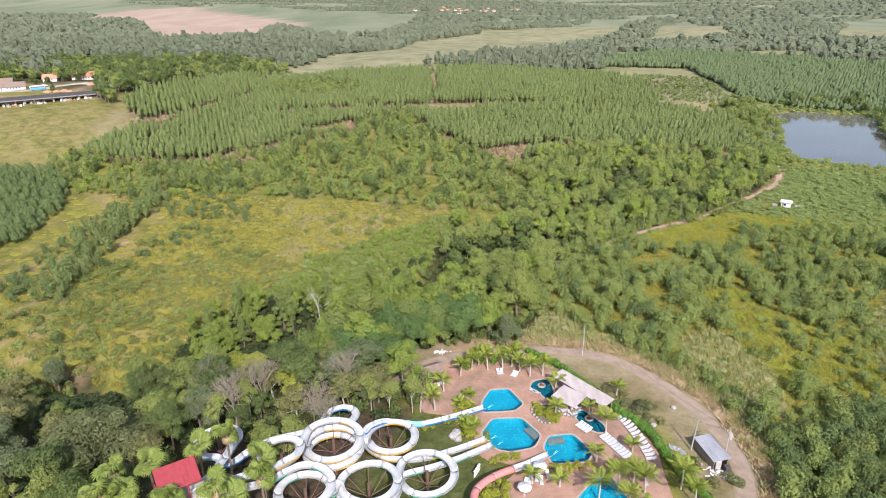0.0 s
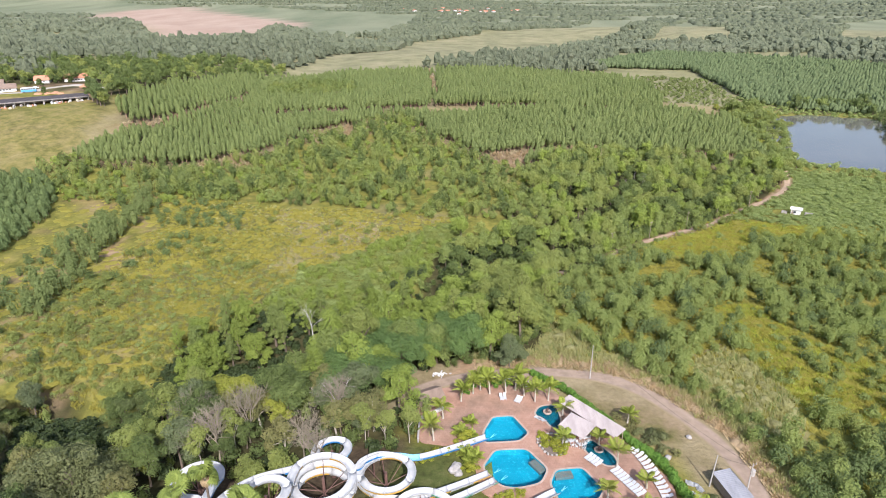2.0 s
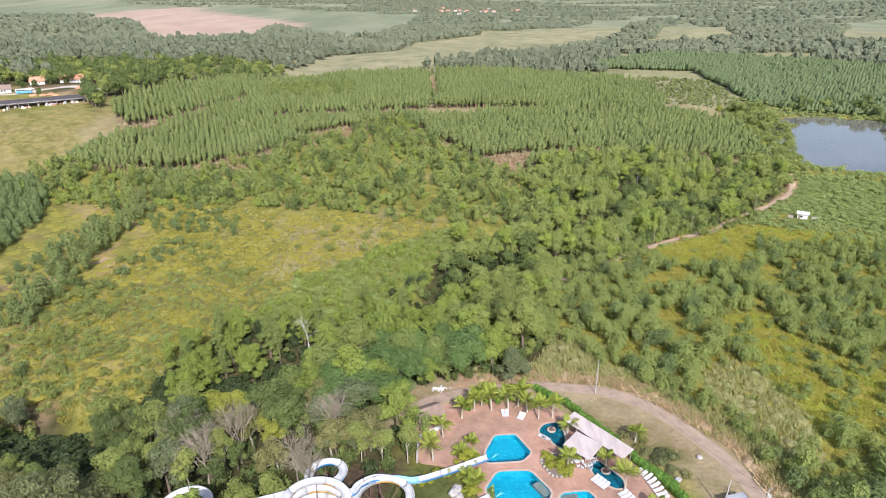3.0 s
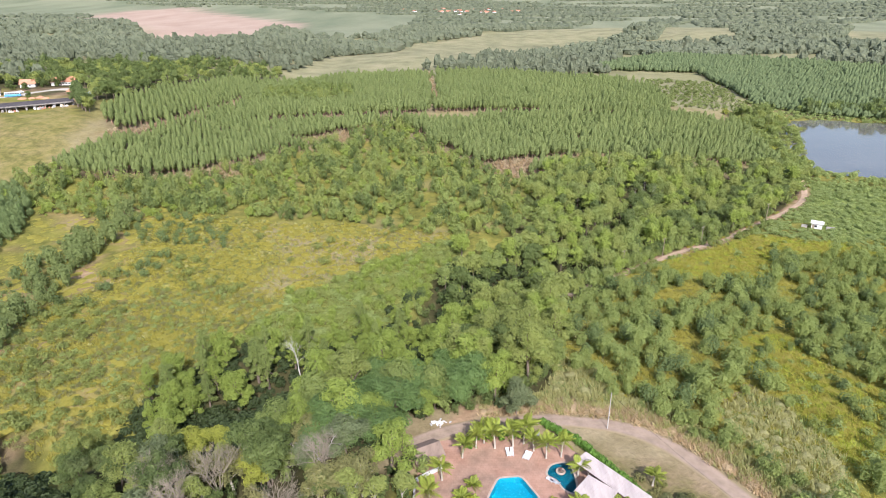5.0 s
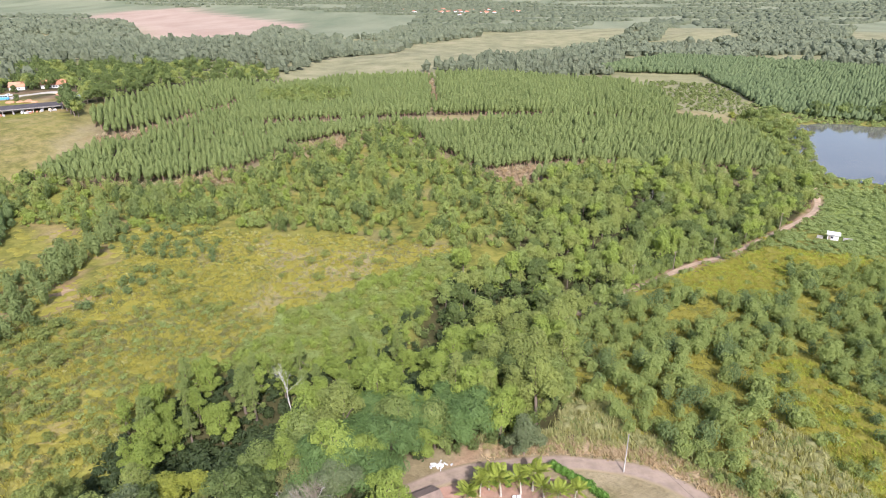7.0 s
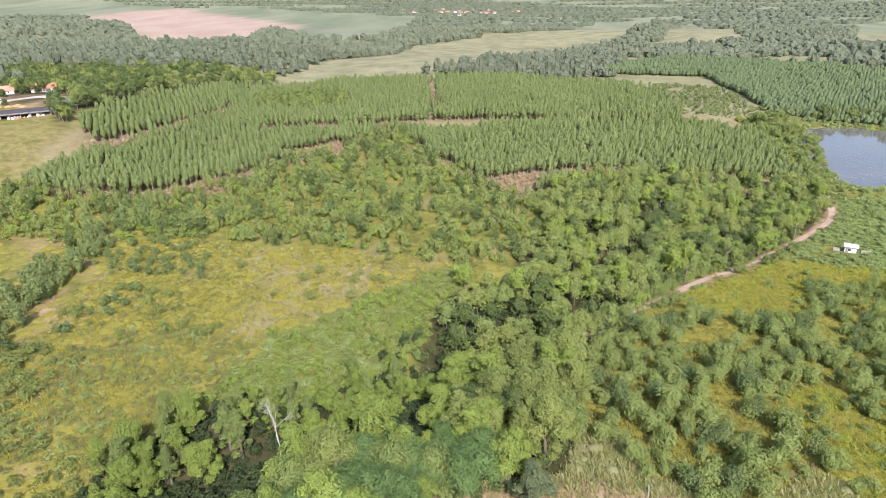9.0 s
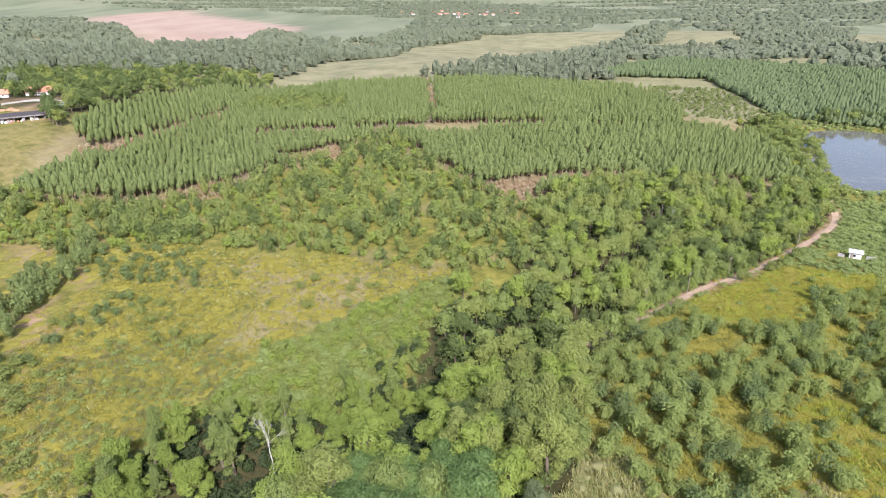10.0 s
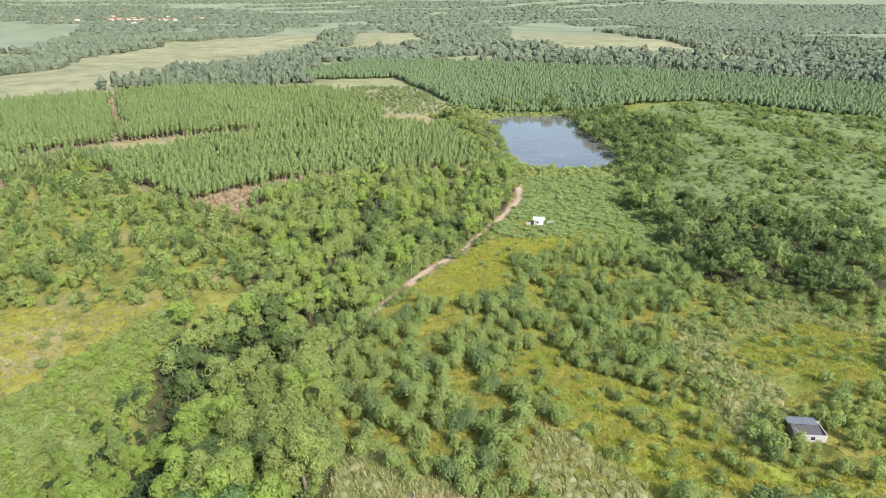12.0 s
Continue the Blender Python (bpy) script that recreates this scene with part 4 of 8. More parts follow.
# M_DEEP carries the shade of gully and hollows in its leaf colour
mass("gully_floor", "low creepers on the gully floor, leaves coloured dark for shade", "undergrowth", [bush_model(rng, h, 3.4, 44, 0.4, 4, 0.75) for h in (1.2, 1.8, 2.4, 3.2)], ravine_floor, rng, [M_DEEP, M_BARK], 0.75, 1.3)
under = np.concatenate([under[~inside(under[:, 0], under[:, 1], CLEARED)], scatter(rng, strip, 2.6, 0.5), scatter(rng, behind, 2.4, 0.5), scatter(rng, [(-30, 118), (-14, 114), (2, 131), (16, 133), (22, 146), (6, 148), (-16, 138), (-34, 124)], 3.4, 0.5), scatter(rng, [(-4, 168), (10, 160), (22, 180), (24, 200), (0, 204), (-20, 196)], 3.6, 0.5)])
# one of the four bushes wears the shade-dark M_DEEP
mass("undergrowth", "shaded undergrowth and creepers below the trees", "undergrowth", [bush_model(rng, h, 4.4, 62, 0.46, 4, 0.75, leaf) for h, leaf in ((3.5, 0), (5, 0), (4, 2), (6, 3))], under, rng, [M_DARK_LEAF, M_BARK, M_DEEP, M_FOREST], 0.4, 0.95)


def wood_model(r, height, width, count, size, low=0.3, leaf=0):
    body = broad_lumps(r, height, width, 7, low)
    return model_of((crown_on(r, body, count, size, 0.85, insides=4, sides=5), leaf), (tube([(0, 0, -0.5), (0, 0, height * 0.6)], [0.22, 0.1], 5), 1))


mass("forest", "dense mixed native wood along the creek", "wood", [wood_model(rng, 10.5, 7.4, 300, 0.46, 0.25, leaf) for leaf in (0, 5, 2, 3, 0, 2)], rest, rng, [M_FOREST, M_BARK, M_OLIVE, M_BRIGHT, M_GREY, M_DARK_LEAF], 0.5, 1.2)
mass("mixed_wood", "darker native trees inside the plantation", "wood", [wood_model(rng, 10, 9, 90, 0.85, 0.3, leaf) for leaf in (0, 2, 0)], np.concatenate([scatter(rng, MIXED, 7, 0.5), scatter(rng, [(206, 430), (232, 470), (242, 500), (226, 505), (205, 460)], 8, 0.5)]), rng, [M_FOREST, M_BARK, M_OLIVE], 0.7, 1.15)
hill_bushes = clear_of(np.concatenate([scatter(rng, BUSH_HILL, 3.5, 0.5), scatter(rng, LEFT_BUSH, 3.4, 0.5)]))
hill_bushes = hill_bushes[wobble(hill_bushes[:, 0], hill_bushes[:, 1], 11, 23) > -0.6]
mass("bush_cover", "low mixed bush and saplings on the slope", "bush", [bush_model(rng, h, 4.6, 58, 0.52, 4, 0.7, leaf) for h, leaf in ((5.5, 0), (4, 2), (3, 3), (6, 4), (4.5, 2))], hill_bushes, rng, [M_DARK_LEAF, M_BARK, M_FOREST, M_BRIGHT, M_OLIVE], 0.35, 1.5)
def open_grass(p):
    """1 where the slope is open grass."""
    return np.any([inside(p[:, 0] + 1.5 * wobble(p[:, 0], p[:, 1], 6, 91), p[:, 1], q) for q in (YELLOW1, YELLOW2, YELLOW3, PALE, PALE_LANE)], axis=0)


sapling_spots = off_verge(clear_of(scatter(rng, SAPLINGS, 3.3, 0.5), 5.4, 3.6))
sapling_spots = sapling_spots[~open_grass(sapling_spots) & (wobble(sapling_spots[:, 0], sapling_spots[:, 1], 9, 35) > -0.5)]
saplings = [bush_model(rng, h, w, 250, 0.27, 9, 0.8, leaf) for h, w, leaf in ((5.2, 4.4, 0), (4.4, 4.2, 0), (5.8, 4.6, 0), (4.8, 4.0, 4), (3.4, 3.8, 2), (4.0, 4.2, 0))]
mass("gum_saplings", "rounded grey-green gum saplings crowding rough grass", "saplings", saplings, sapling_spots, rng, [M_GUM, M_BARK, M_OLIVE, M_BRIGHT, M_GUM_DARK], 0.5, 1.3)
more = scatter(rng, YELLOW2, 6.2, 0.5)
mass("lone_saplings", "single gum saplings standing in yellow grass", "saplings", saplings, more[wobble(more[:, 0], more[:, 1], 8, 36) > -0.3], rng, [M_GUM, M_BARK, M_OLIVE, M_BRIGHT, M_GUM_DARK], 0.4, 0.9)
strays = clear_of(np.concatenate([scatter(rng, YELLOW1, 8.0, 0.5), scatter(rng, YELLOW2, 5.0, 0.5), scatter(rng, YELLOW3, 7.0, 0.5), scatter(rng, PALE_LANE, 3.6, 0.5), scatter(rng, PALE_RISE, 3.8, 0.5), scatter(rng, [(140, 172), (156, 169), (139, 153), (136, 150), (122, 150)], 3.6, 0.5)]), 8.0, 4.6)
mass("stray_bushes", "low loose bushes scattered over yellow grass", "bushes", [bush_model(rng, h, w, 120, 0.27, 6, 0.7, leaf) for h, w, leaf in ((1.8, 2.8, 0), (2.4, 3.0, 2), (1.4, 2.4, 0))], off_verge(strays), rng, [M_GUM, M_BARK, M_REED], 0.4, 1.25)
thick_spots = clear_of(scatter(rng, THICK, 2.5, 0.5), 4.6)
mass("dark_thicket", "dark green bushes crowding the road bend", "thicket", [bush_model(rng, h, w, 220, 0.3, 9, 0.72, leaf) for h, w, leaf in ((3.6, 3.8, 0), (4.6, 4.2, 0), (2.8, 3.6, 2), (5.2, 4.2, 2))], thick_spots, rng, [M_GUM_DARK, M_BARK, M_DARK_LEAF], 0.5, 1.15)
hut_growth = scatter(rng, [(106, 112), (112, 108.6), (120, 113), (120, 121), (110, 121), (104, 117)], 2.2, 0.5)
hut_growth = np.concatenate([hut_growth, scatter(rng, [(117, 106), (122, 116), (134, 124), (146, 119), (162, 130), (172, 120), (150, 104), (124, 96), (116, 100)], 3.0, 0.5)])
hut_growth = hut_growth[np.hypot(hut_growth[:, 0] - 112.6, hut_growth[:, 1] - 114.2) > 4.3]
mass("hut_bushes", "green bushes growing round and behind the low grey hut", "bushes", [bush_model(rng, h, w, 180, 0.28, 8, 0.78, leaf) for h, w, leaf in ((3.6, 3.6, 0), (2.6, 3.2, 2), (4.4, 3.8, 0))], hut_growth, rng, [M_GUM, M_BARK, M_BRIGHT], 0.4, 1.1)
shore = [(x, y) for x, y in scatter(rng, [(130, 290), (380, 290), (400, 540), (160, 540)], 4.2, 0.5)]
shore = np.array(shore)
rim_d = line_distance(shore[:, 0], shore[:, 1], LAKE_AXIS)[0]
shore = clear_of(shore[(rim_d < 82) & ~inside(shore[:, 0], shore[:, 1], lake_ring)])
mass("shore_reeds", "reeds and low bush along the lake shore", "reeds", [bush_model(rng, h, 4.8, 18, 0.65, 3, 0.75) for h in (1.6, 2.4, 3.2)], shore, rng, [M_REED, M_BARK], 0.5, 1.3)
ridge_spots = scatter(rng, RIDGE_WOOD, 7.4, 0.5)
ridge_spots = ridge_spots[~inside(ridge_spots[:, 0], ridge_spots[:, 1], CARPARK)]
mass("ridge_wood", "mixed trees round the houses on the ridge", "wood", [wood_model(rng, h, 9, 80, 0.95, 0.25, leaf) for h, leaf in ((9, 0), (8, 2), (11, 0), (7, 3))], ridge_spots, rng, [M_DARK_LEAF, M_BARK, M_OLIVE, M_FOREST], 0.55, 1.15)
clearing = scatter(rng, CLEARING2, 4.2, 0.5)
mass("clearing_bushes", "pale bushes in the clearing above the lake", "bushes", [bush_model(rng, 2.6, 4.4, 30, 0.6) for _ in range(3)], clearing[wobble(clearing[:, 0], clearing[:, 1], 16, 61) > -0.8], rng, [M_THICKET, M_BARK], 0.4, 1.3)
hill_scrub = scatter(rng, RIGHT_HILL, 4.6, 0.5)
mass("far_scrub", "pale green thicket on the slope past the lake", "thicket", [grass_mound(rng, h, w, 3) for h, w in ((0.5, 11.0), (0.8, 9.0), (1.1, 8.0), (0.4, 12.0))], hill_scrub, rng, [M_THICKET], 0.6, 1.3, soft=True)
pale_clumps = scatter(rng, RIGHT_HILL, 3.6, 0.5)
pale_clumps = pale_clumps[wobble(pale_clumps[:, 0], pale_clumps[:, 1], 10, 63) > -0.15]
mass("hill_shrubs", "loose pale shrubs on the slope past the lake", "shrubs", [bush_model(rng, h, w, 26, 0.5, 4, 0.8) for h, w in ((1.4, 3.4), (2.0, 3.0), (1.0, 3.8))], pale_clumps, rng, [M_THICKET, M_BARK], 0.5, 1.2)
dark_scrub = scatter(rng, RIGHT_HILL, 6.0, 0.5)
dark_scrub = dark_scrub[wobble(dark_scrub[:, 0], dark_scrub[:, 1], 24, 62) > 0.15]
mass("hill_bushes", "darker trees and bushes dotting the slope past the lake", "bushes", [wood_model(rng, h, w, 60, 0.7, 0.15, leaf) for h, w, leaf in ((5, 7, 0), (4, 6, 2), (6.5, 7.5, 0))], dark_scrub, rng, [M_FOREST, M_BARK, M_OLIVE], 0.5, 1.2)
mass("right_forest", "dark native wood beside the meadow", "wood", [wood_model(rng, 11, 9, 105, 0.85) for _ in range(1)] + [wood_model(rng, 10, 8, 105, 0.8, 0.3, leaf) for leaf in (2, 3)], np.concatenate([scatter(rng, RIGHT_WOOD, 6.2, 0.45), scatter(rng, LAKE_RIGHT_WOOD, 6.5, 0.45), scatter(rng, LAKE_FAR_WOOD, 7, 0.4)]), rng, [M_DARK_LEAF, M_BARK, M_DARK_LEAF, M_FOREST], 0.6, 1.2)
mass("lake_bushes", "olive bush and small trees on the lake bank", "bushes", [wood_model(rng, h, w, 90, 0.62, 0.15, leaf) for h, w, leaf in ((6, 6, 0), (4.5, 6, 2), (7.5, 6, 3), (5, 6.5, 0))], scatter(rng, LAKE_LEFT_WOOD, 5.0, 0.5), rng, [M_OLIVE, M_BARK, M_YELLOW, M_FOREST], 0.5, 1.1)


def house_side(p):
    """Keeps spots off the small white house and its walls."""
    return p[(np.hypot(p[:, 0] - 153.4, p[:, 1] - 267.2) > 5.0) & (np.hypot(p[:, 0] - 147, p[:, 1] - 270.4) > 3.4)]


mass("reed_meadow", "lush green reeds between track and lake", "reeds", [bush_model(rng, h, 4.4, 26, 0.42, 4, 0.95) for h in (0.9, 1.2, 1.6)], house_side(np.concatenate([clear_of(scatter(rng, REEDS, 2.6, 0.5)), clear_of(scatter(rng, [(124, 262), (150, 250), (168, 260), (166, 298), (140, 280)], 2.6, 0.5))])), rng, [M_REED, M_BARK], 0.5, 1.3)
field_bushes = scatter(rng, GRASS_FIELD, 6.4, 0.5)
corner = scatter(rng, [(-83, 120), (-104, 150), (-114, 188), (-98, 186), (-82, 152), (-64, 136)], 3.4, 0.5)
field_bushes = np.concatenate([field_bushes[wobble(field_bushes[:, 0], field_bushes[:, 1], 17, 81) > 0.1], corner[wobble(corner[:, 0], corner[:, 1], 8, 82) > -0.2]])
mass("field_bushes", "scattered dark saplings in the yellow grass", "saplings", [bush_model(rng, 2.2, 3.0, 110, 0.28, 5, 0.6) for _ in range(3)], field_bushes, rng, [M_OLIVE, M_BARK], 0.35, 1.6)
tufts = np.concatenate([scatter(rng, MEADOW, 2.4, 0.5), scatter(rng, GRASS_FIELD, 2.3, 0.5), clear_of(scatter(rng, SCRUB, 2.4, 0.5), 7), clear_of(scatter(rng, SCRUB0, 2.2, 0.5), 7)])
mass("rough_grass", "knee-high yellow-green grass in clumps", "grass", [tuft_model(rng, 0.8, 0.8, 15) for _ in range(4)], tufts, rng, [M_TUFT], 0.6, 1.4)

def beside_road(r, low, high, step):
    """Spots on the outer side of the road, low to high metres from its middle."""
    p = scatter(r, [(8, 126), (8, 142), (40, 142), (70, 110), (68, 76), (50, 72), (55, 92), (54, 102), (45, 118), (34, 127.5)], step, 0.5)
    d, inner = line_distance(p[:, 0], p[:, 1], ROAD)[0], inside(p[:, 0], p[:, 1], ROAD + [(-20, 60), (-20, 125)])
    return p[(d > low) & (d < high) & ~inner]


verge_grass = clear_of(scatter(rng, OPEN_VERGE, 1.7, 0.5), 5, 2.2)
mass("straw_bank", "tall bleached grass on the bank beside the road", "dry grass", [tuft_model(rng, h, w, 26, leaf, 1.5) for h, w, leaf in ((0.7, 1.0, 0), (0.5, 1.1, 0), (0.9, 1.0, 0), (1.0, 0.9, 1))], np.concatenate([beside_road(rng, 2.3, 5.8, 0.75), beside_road(rng, 5.0, 7.5, 1.0)]), rng, [M_STRAW_BLADE, M_PALE_GRASS], 0.6, 1.3)
bank_swells = beside_road(rng, 3.4, 7.0, 1.0)
mass("straw_swells", "bleached grass lying in swells on the road bank", "dry grass", [grass_mound(rng, h, 2.6, 5) for h in (0.3, 0.5, 0.4, 0.65)], bank_swells, rng, [M_STRAW_BLADE], 0.6, 1.2, soft=True)
bank_saplings = np.array([(50.7, 121.3), (52.6, 119), (55.4, 117.1), (57, 114), (59.0, 111.2), (59.2, 108), (59.6, 104.8), (61, 102.6), (62.6, 100.7), (63.6, 97.3), (48.4, 126), (46, 127.6), (59.9, 90.0), (60.4, 93), (58.6, 86), (62, 88), (56.2, 121), (61.5, 110), (44, 130), (41.6, 131.5)])
bank_saplings = np.concatenate([bank_saplings + rng.normal(0, 0.5, bank_saplings.shape), bank_saplings + rng.normal(0.8, 1.5, bank_saplings.shape)])
mass("bank_saplings", "young gum trees crowding the top of the road bank", "saplings", saplings, clear_of(bank_saplings, 5.6, 2.0), rng, [M_GUM, M_BARK, M_OLIVE, M_BRIGHT, M_GUM_DARK], 0.4, 0.85)
pale_swells = clear_of(np.concatenate([scatter(rng, PALE, 1.9, 0.5), scatter(rng, PALE_LANE, 2.2, 0.5), scatter(rng, [(24, 138), (28, 152), (37, 147), (36, 137), (50, 128), (50, 125)], 1.6, 0.5)]), 5.2, 2.5)
mass("pale_swells", "pale seeding grass in deep swells", "tall grass", [grass_mound(rng, h, 3.0, 5) for h in (0.5, 0.8, 0.6, 0.95)], pale_swells, rng, [M_PALE_GRASS], 0.6, 1.2, soft=True)
tall_green = np.concatenate([verge_grass, clear_of(np.concatenate([scatter(rng, BELT, 1.9, 0.5), scatter(rng, YELLOW3, 1.25, 0.5), scatter(rng, YELLOW1, 1.2, 0.5), scatter(rng, YELLOW2, 1.05, 0.5), scatter(rng, [(128, 205), (150, 200), (146, 170), (126, 176)], 1.6, 0.5), scatter(rng, MEADOW, 1.9, 0.5)]), 5.2, 2.5)])
vivid = np.any([inside(tall_green[:, 0], tall_green[:, 1], q) for q in (YELLOW1, YELLOW2, YELLOW3)], axis=0)
mass("fresh_grass", "vivid yellow-green grass between the saplings", "tall grass", [tuft_model(rng, h, 0.8, 17, leaf) for h, leaf in ((0.6, 0), (0.7, 0), (0.5, 0), (0.7, 1))], tall_green[vivid], rng, [M_FRESH, M_TUFT], 0.7, 1.3)
tall_green = tall_green[~vivid]
mass("tall_grass", "knee-high yellow-green grass on the rise above the bank", "tall grass", [tuft_model(rng, h, 0.8, 17, leaf) for h, leaf in ((0.6, 0), (0.7, 0), (0.5, 0), (0.6, 0), (0.7, 1), (0.6, 2))], tall_green, rng, [M_TUFT, M_PALE_GRASS, M_REED], 0.7, 1.3)
pale_spots = np.concatenate([beside_road(rng, 5.2, 9.0, 0.9), clear_of(np.concatenate([scatter(rng, PALE, 1.1, 0.5), scatter(rng, PALE_RISE, 1.3, 0.5), scatter(rng, PALE_LANE, 1.25, 0.5), scatter(rng, [(24, 138), (28, 152), (37, 147), (36, 137), (50, 128), (50, 125)], 0.95, 0.5)]), 5.2, 2.5)])
mass("pale_grass", "head-high pale seeding grass above the bank", "tall grass", [tuft_model(rng, h, w, 22, leaf, 1.9) for h, w, leaf in ((1.3, 1.0, 0), (1.0, 0.9, 0), (1.6, 1.0, 0), (1.1, 0.9, 0), (1.2, 0.9, 2))], pale_spots, rng, [M_PALE_GRASS, M_TUFT, M_REED], 0.6, 1.2)
clump_spots = np.concatenate([scatter(rng, GRASS_FIELD, 2.9, 0.5), scatter(rng, EUC_GRASS, 3.0, 0.5), clear_of(scatter(rng, SCRUB, 2.8, 0.5), 7), clear_of(scatter(rng, SCRUB0, 3.0, 0.5), 7), scatter(rng, MEADOW, 2.8, 0.5)])
clump_spots = clump_spots[wobble(clump_spots[:, 0], clump_spots[:, 1], 8, 51) > -0.2]
mass("grass_mounds", "soft mounds of tall yellow-green grass", "tall grass", [grass_mound(rng, h, 4.4, 6) for h in (0.15, 0.25, 0.12, 0.3)], clump_spots, rng, [M_TUFT], 0.5, 1.3, soft=True)
left_edge = [(-85, 120), (-104, 152), (-100, 186), (-120, 192), (-142, 165), (-156, 132), (-118, 116)]
blades = np.concatenate([scatter(rng, GRASS_FIELD, 1.45, 0.5), scatter(rng, left_edge, 1.8, 0.5)])
blades = blades[wobble(blades[:, 0], blades[:, 1], 5, 52) > -0.6]
mass("field_grass", "waist-high yellow and brown seeding grass", "tall grass", [tuft_model(rng, h, 0.8, 16, leaf) for h, leaf in ((0.7, 0), (0.5, 0), (0.8, 0), (0.7, 0), (0.7, 1), (0.6, 2))], blades, rng, [M_TUFT, M_PALE_GRASS, M_REED], 0.7, 1.3)
edge_bushes = scatter(rng, left_edge, 4.4, 0.5)
edge_bushes = edge_bushes[wobble(edge_bushes[:, 0], edge_bushes[:, 1], 9, 53) > -0.35]
low_corner = scatter(rng, [(-105, 172), (-88, 196), (-66, 198), (-48, 184), (-46, 172), (-56, 164), (-66, 146), (-76, 134), (-86, 128), (-108, 132), (-112, 170)], 1.8, 0.5)
low_corner = low_corner[wobble(low_corner[:, 0], low_corner[:, 1], 7, 55) > -0.45]
mass("field_weeds", "brown and olive weeds standing in the yellow grass", "weeds", [bush_model(rng, h, w, 90, 0.2, 5, 0.6, leaf) for h, w, leaf in ((1.0, 2.2, 0), (1.5, 2.0, 2), (0.8, 2.4, 0), (1.2, 2.2, 3))], low_corner, rng, [M_DRYING, M_BARK, M_OLIVE, M_REED], 0.5, 1.25)
speckle = scatter(rng, GRASS_FIELD, 2.6, 0.5)
speckle = speckle[wobble(speckle[:, 0], speckle[:, 1], 6, 57) > 0.0]
mass("seeding_weeds", "knee-high rusty and olive weeds between the grass", "weeds", [bush_model(rng, h, w, 60, 0.16, 5, 0.5, leaf) for h, w, leaf in ((0.6, 1.4, 0), (0.8, 1.2, 2), (0.5, 1.6, 3), (0.7, 1.3, 0))], speckle, rng, [M_DRYING, M_BARK, M_OLIVE, M_GREY_OLIVE], 0.5, 1.3)
mass("edge_bushes", "olive bushes spreading from the wood into the grass", "bushes", [bush_model(rng, h, w, 120, 0.32, 6, 0.7, leaf) for h, w, leaf in ((2.6, 3.2, 0), (1.8, 2.8, 0), (3.4, 3.8, 2))], edge_bushes, rng, [M_OLIVE, M_BARK, M_DARK_LEAF], 0.4, 1.3)
trackside = scatter(rng, [(18, 180), (60, 212), (108, 252), (152, 280), (184, 330), (180, 346), (150, 296), (104, 264), (50, 220), (20, 196)], 1.8, 0.5)
side = line_distance(trackside[:, 0], trackside[:, 1], TRACK)[0]
trackside = trackside[(side > 1.3) & (side < 4.6) & (wobble(trackside[:, 0], trackside[:, 1], 6, 54) > 0.1)]
mass("track_verge", "weeds and low shrubs leaning over the track", "weeds", [bush_model(rng, h, 2.4, 40, 0.36, 4, 0.75, leaf) for h, leaf in ((0.8, 0), (1.4, 0), (2.0, 2), (0.9, 3))], trackside, rng, [M_REED, M_BARK, M_OLIVE, M_TUFT], 0.5, 1.3)
leaning = np.array([(p.x + a, p.y + b) for line in ([(47, 209), (55, 214)], [(64, 220), (70, 225), (75, 230)], [(104, 253), (107, 255.5)], [(117, 261.5), (125, 267)], [(131, 271.5), (134, 274)]) for p in smooth_line(line, 2.2) for a, b in ((0.4, -0.8), (1.9, -2.4))])
forest_edge = np.array([(p.x + a, p.y + b) for p in smooth_line(TRACK[1:12], 2.0) for a, b in ((-1.7, 2.4), (-3.2, 4.4), (-4.6, 6.6))])
mass("forest_edge", "leafy undergrowth closing the wood above the track", "undergrowth", [bush_model(rng, h, w, 150, 0.3, 8, 0.8, leaf) for h, w, leaf in ((3.4, 3.6, 0), (4.6, 4.0, 2), (5.4, 4.2, 0), (2.6, 3.2, 3))], forest_edge + rng.normal(0, 0.6, forest_edge.shape), rng, [M_FOREST, M_BARK, M_DARK_LEAF, M_BRIGHT], 0.5, 1.15)
mass("leaning_bushes", "bushes and saplings leaning over the dirt track", "bushes", [bush_model(rng, h, w, 130, 0.3, 7, 0.75, leaf) for h, w, leaf in ((3.0, 3.4, 0), (3.8, 3.8, 2), (2.2, 3.0, 0))], leaning + rng.normal(0, 0.5, leaning.shape), rng, [M_OLIVE, M_BARK, M_GUM], 0.5, 1.15)
meadow_edge = scatter(rng, [(138, 202), (165, 190), (184, 168), (192, 146), (206, 152), (196, 134), (178, 140), (160, 166), (134, 182)], 3.2, 0.5)
mass("meadow_edge", "mixed bushes thickening along the dark wood", "bushes", [bush_model(rng, h, w, 150, 0.3, 8, 0.78, leaf) for h, w, leaf in ((2.6, 3.6, 0), (3.8, 4.0, 2), (5.0, 4.4, 3), (1.8, 3.2, 0))], meadow_edge[wobble(meadow_edge[:, 0], meadow_edge[:, 1], 8, 64) > -0.5], rng, [M_REED, M_BARK, M_OLIVE, M_FOREST], 0.5, 1.2)
mass("meadow_bushes", "loose pale green bushes on the meadow", "bushes", [bush_model(rng, 2.6, 3.4, 110, 0.34) for _ in range(3)], clear_of(scatter(rng, MEADOW, 8, 0.5)), rng, [M_REED, M_BARK], 0.4, 1.2)

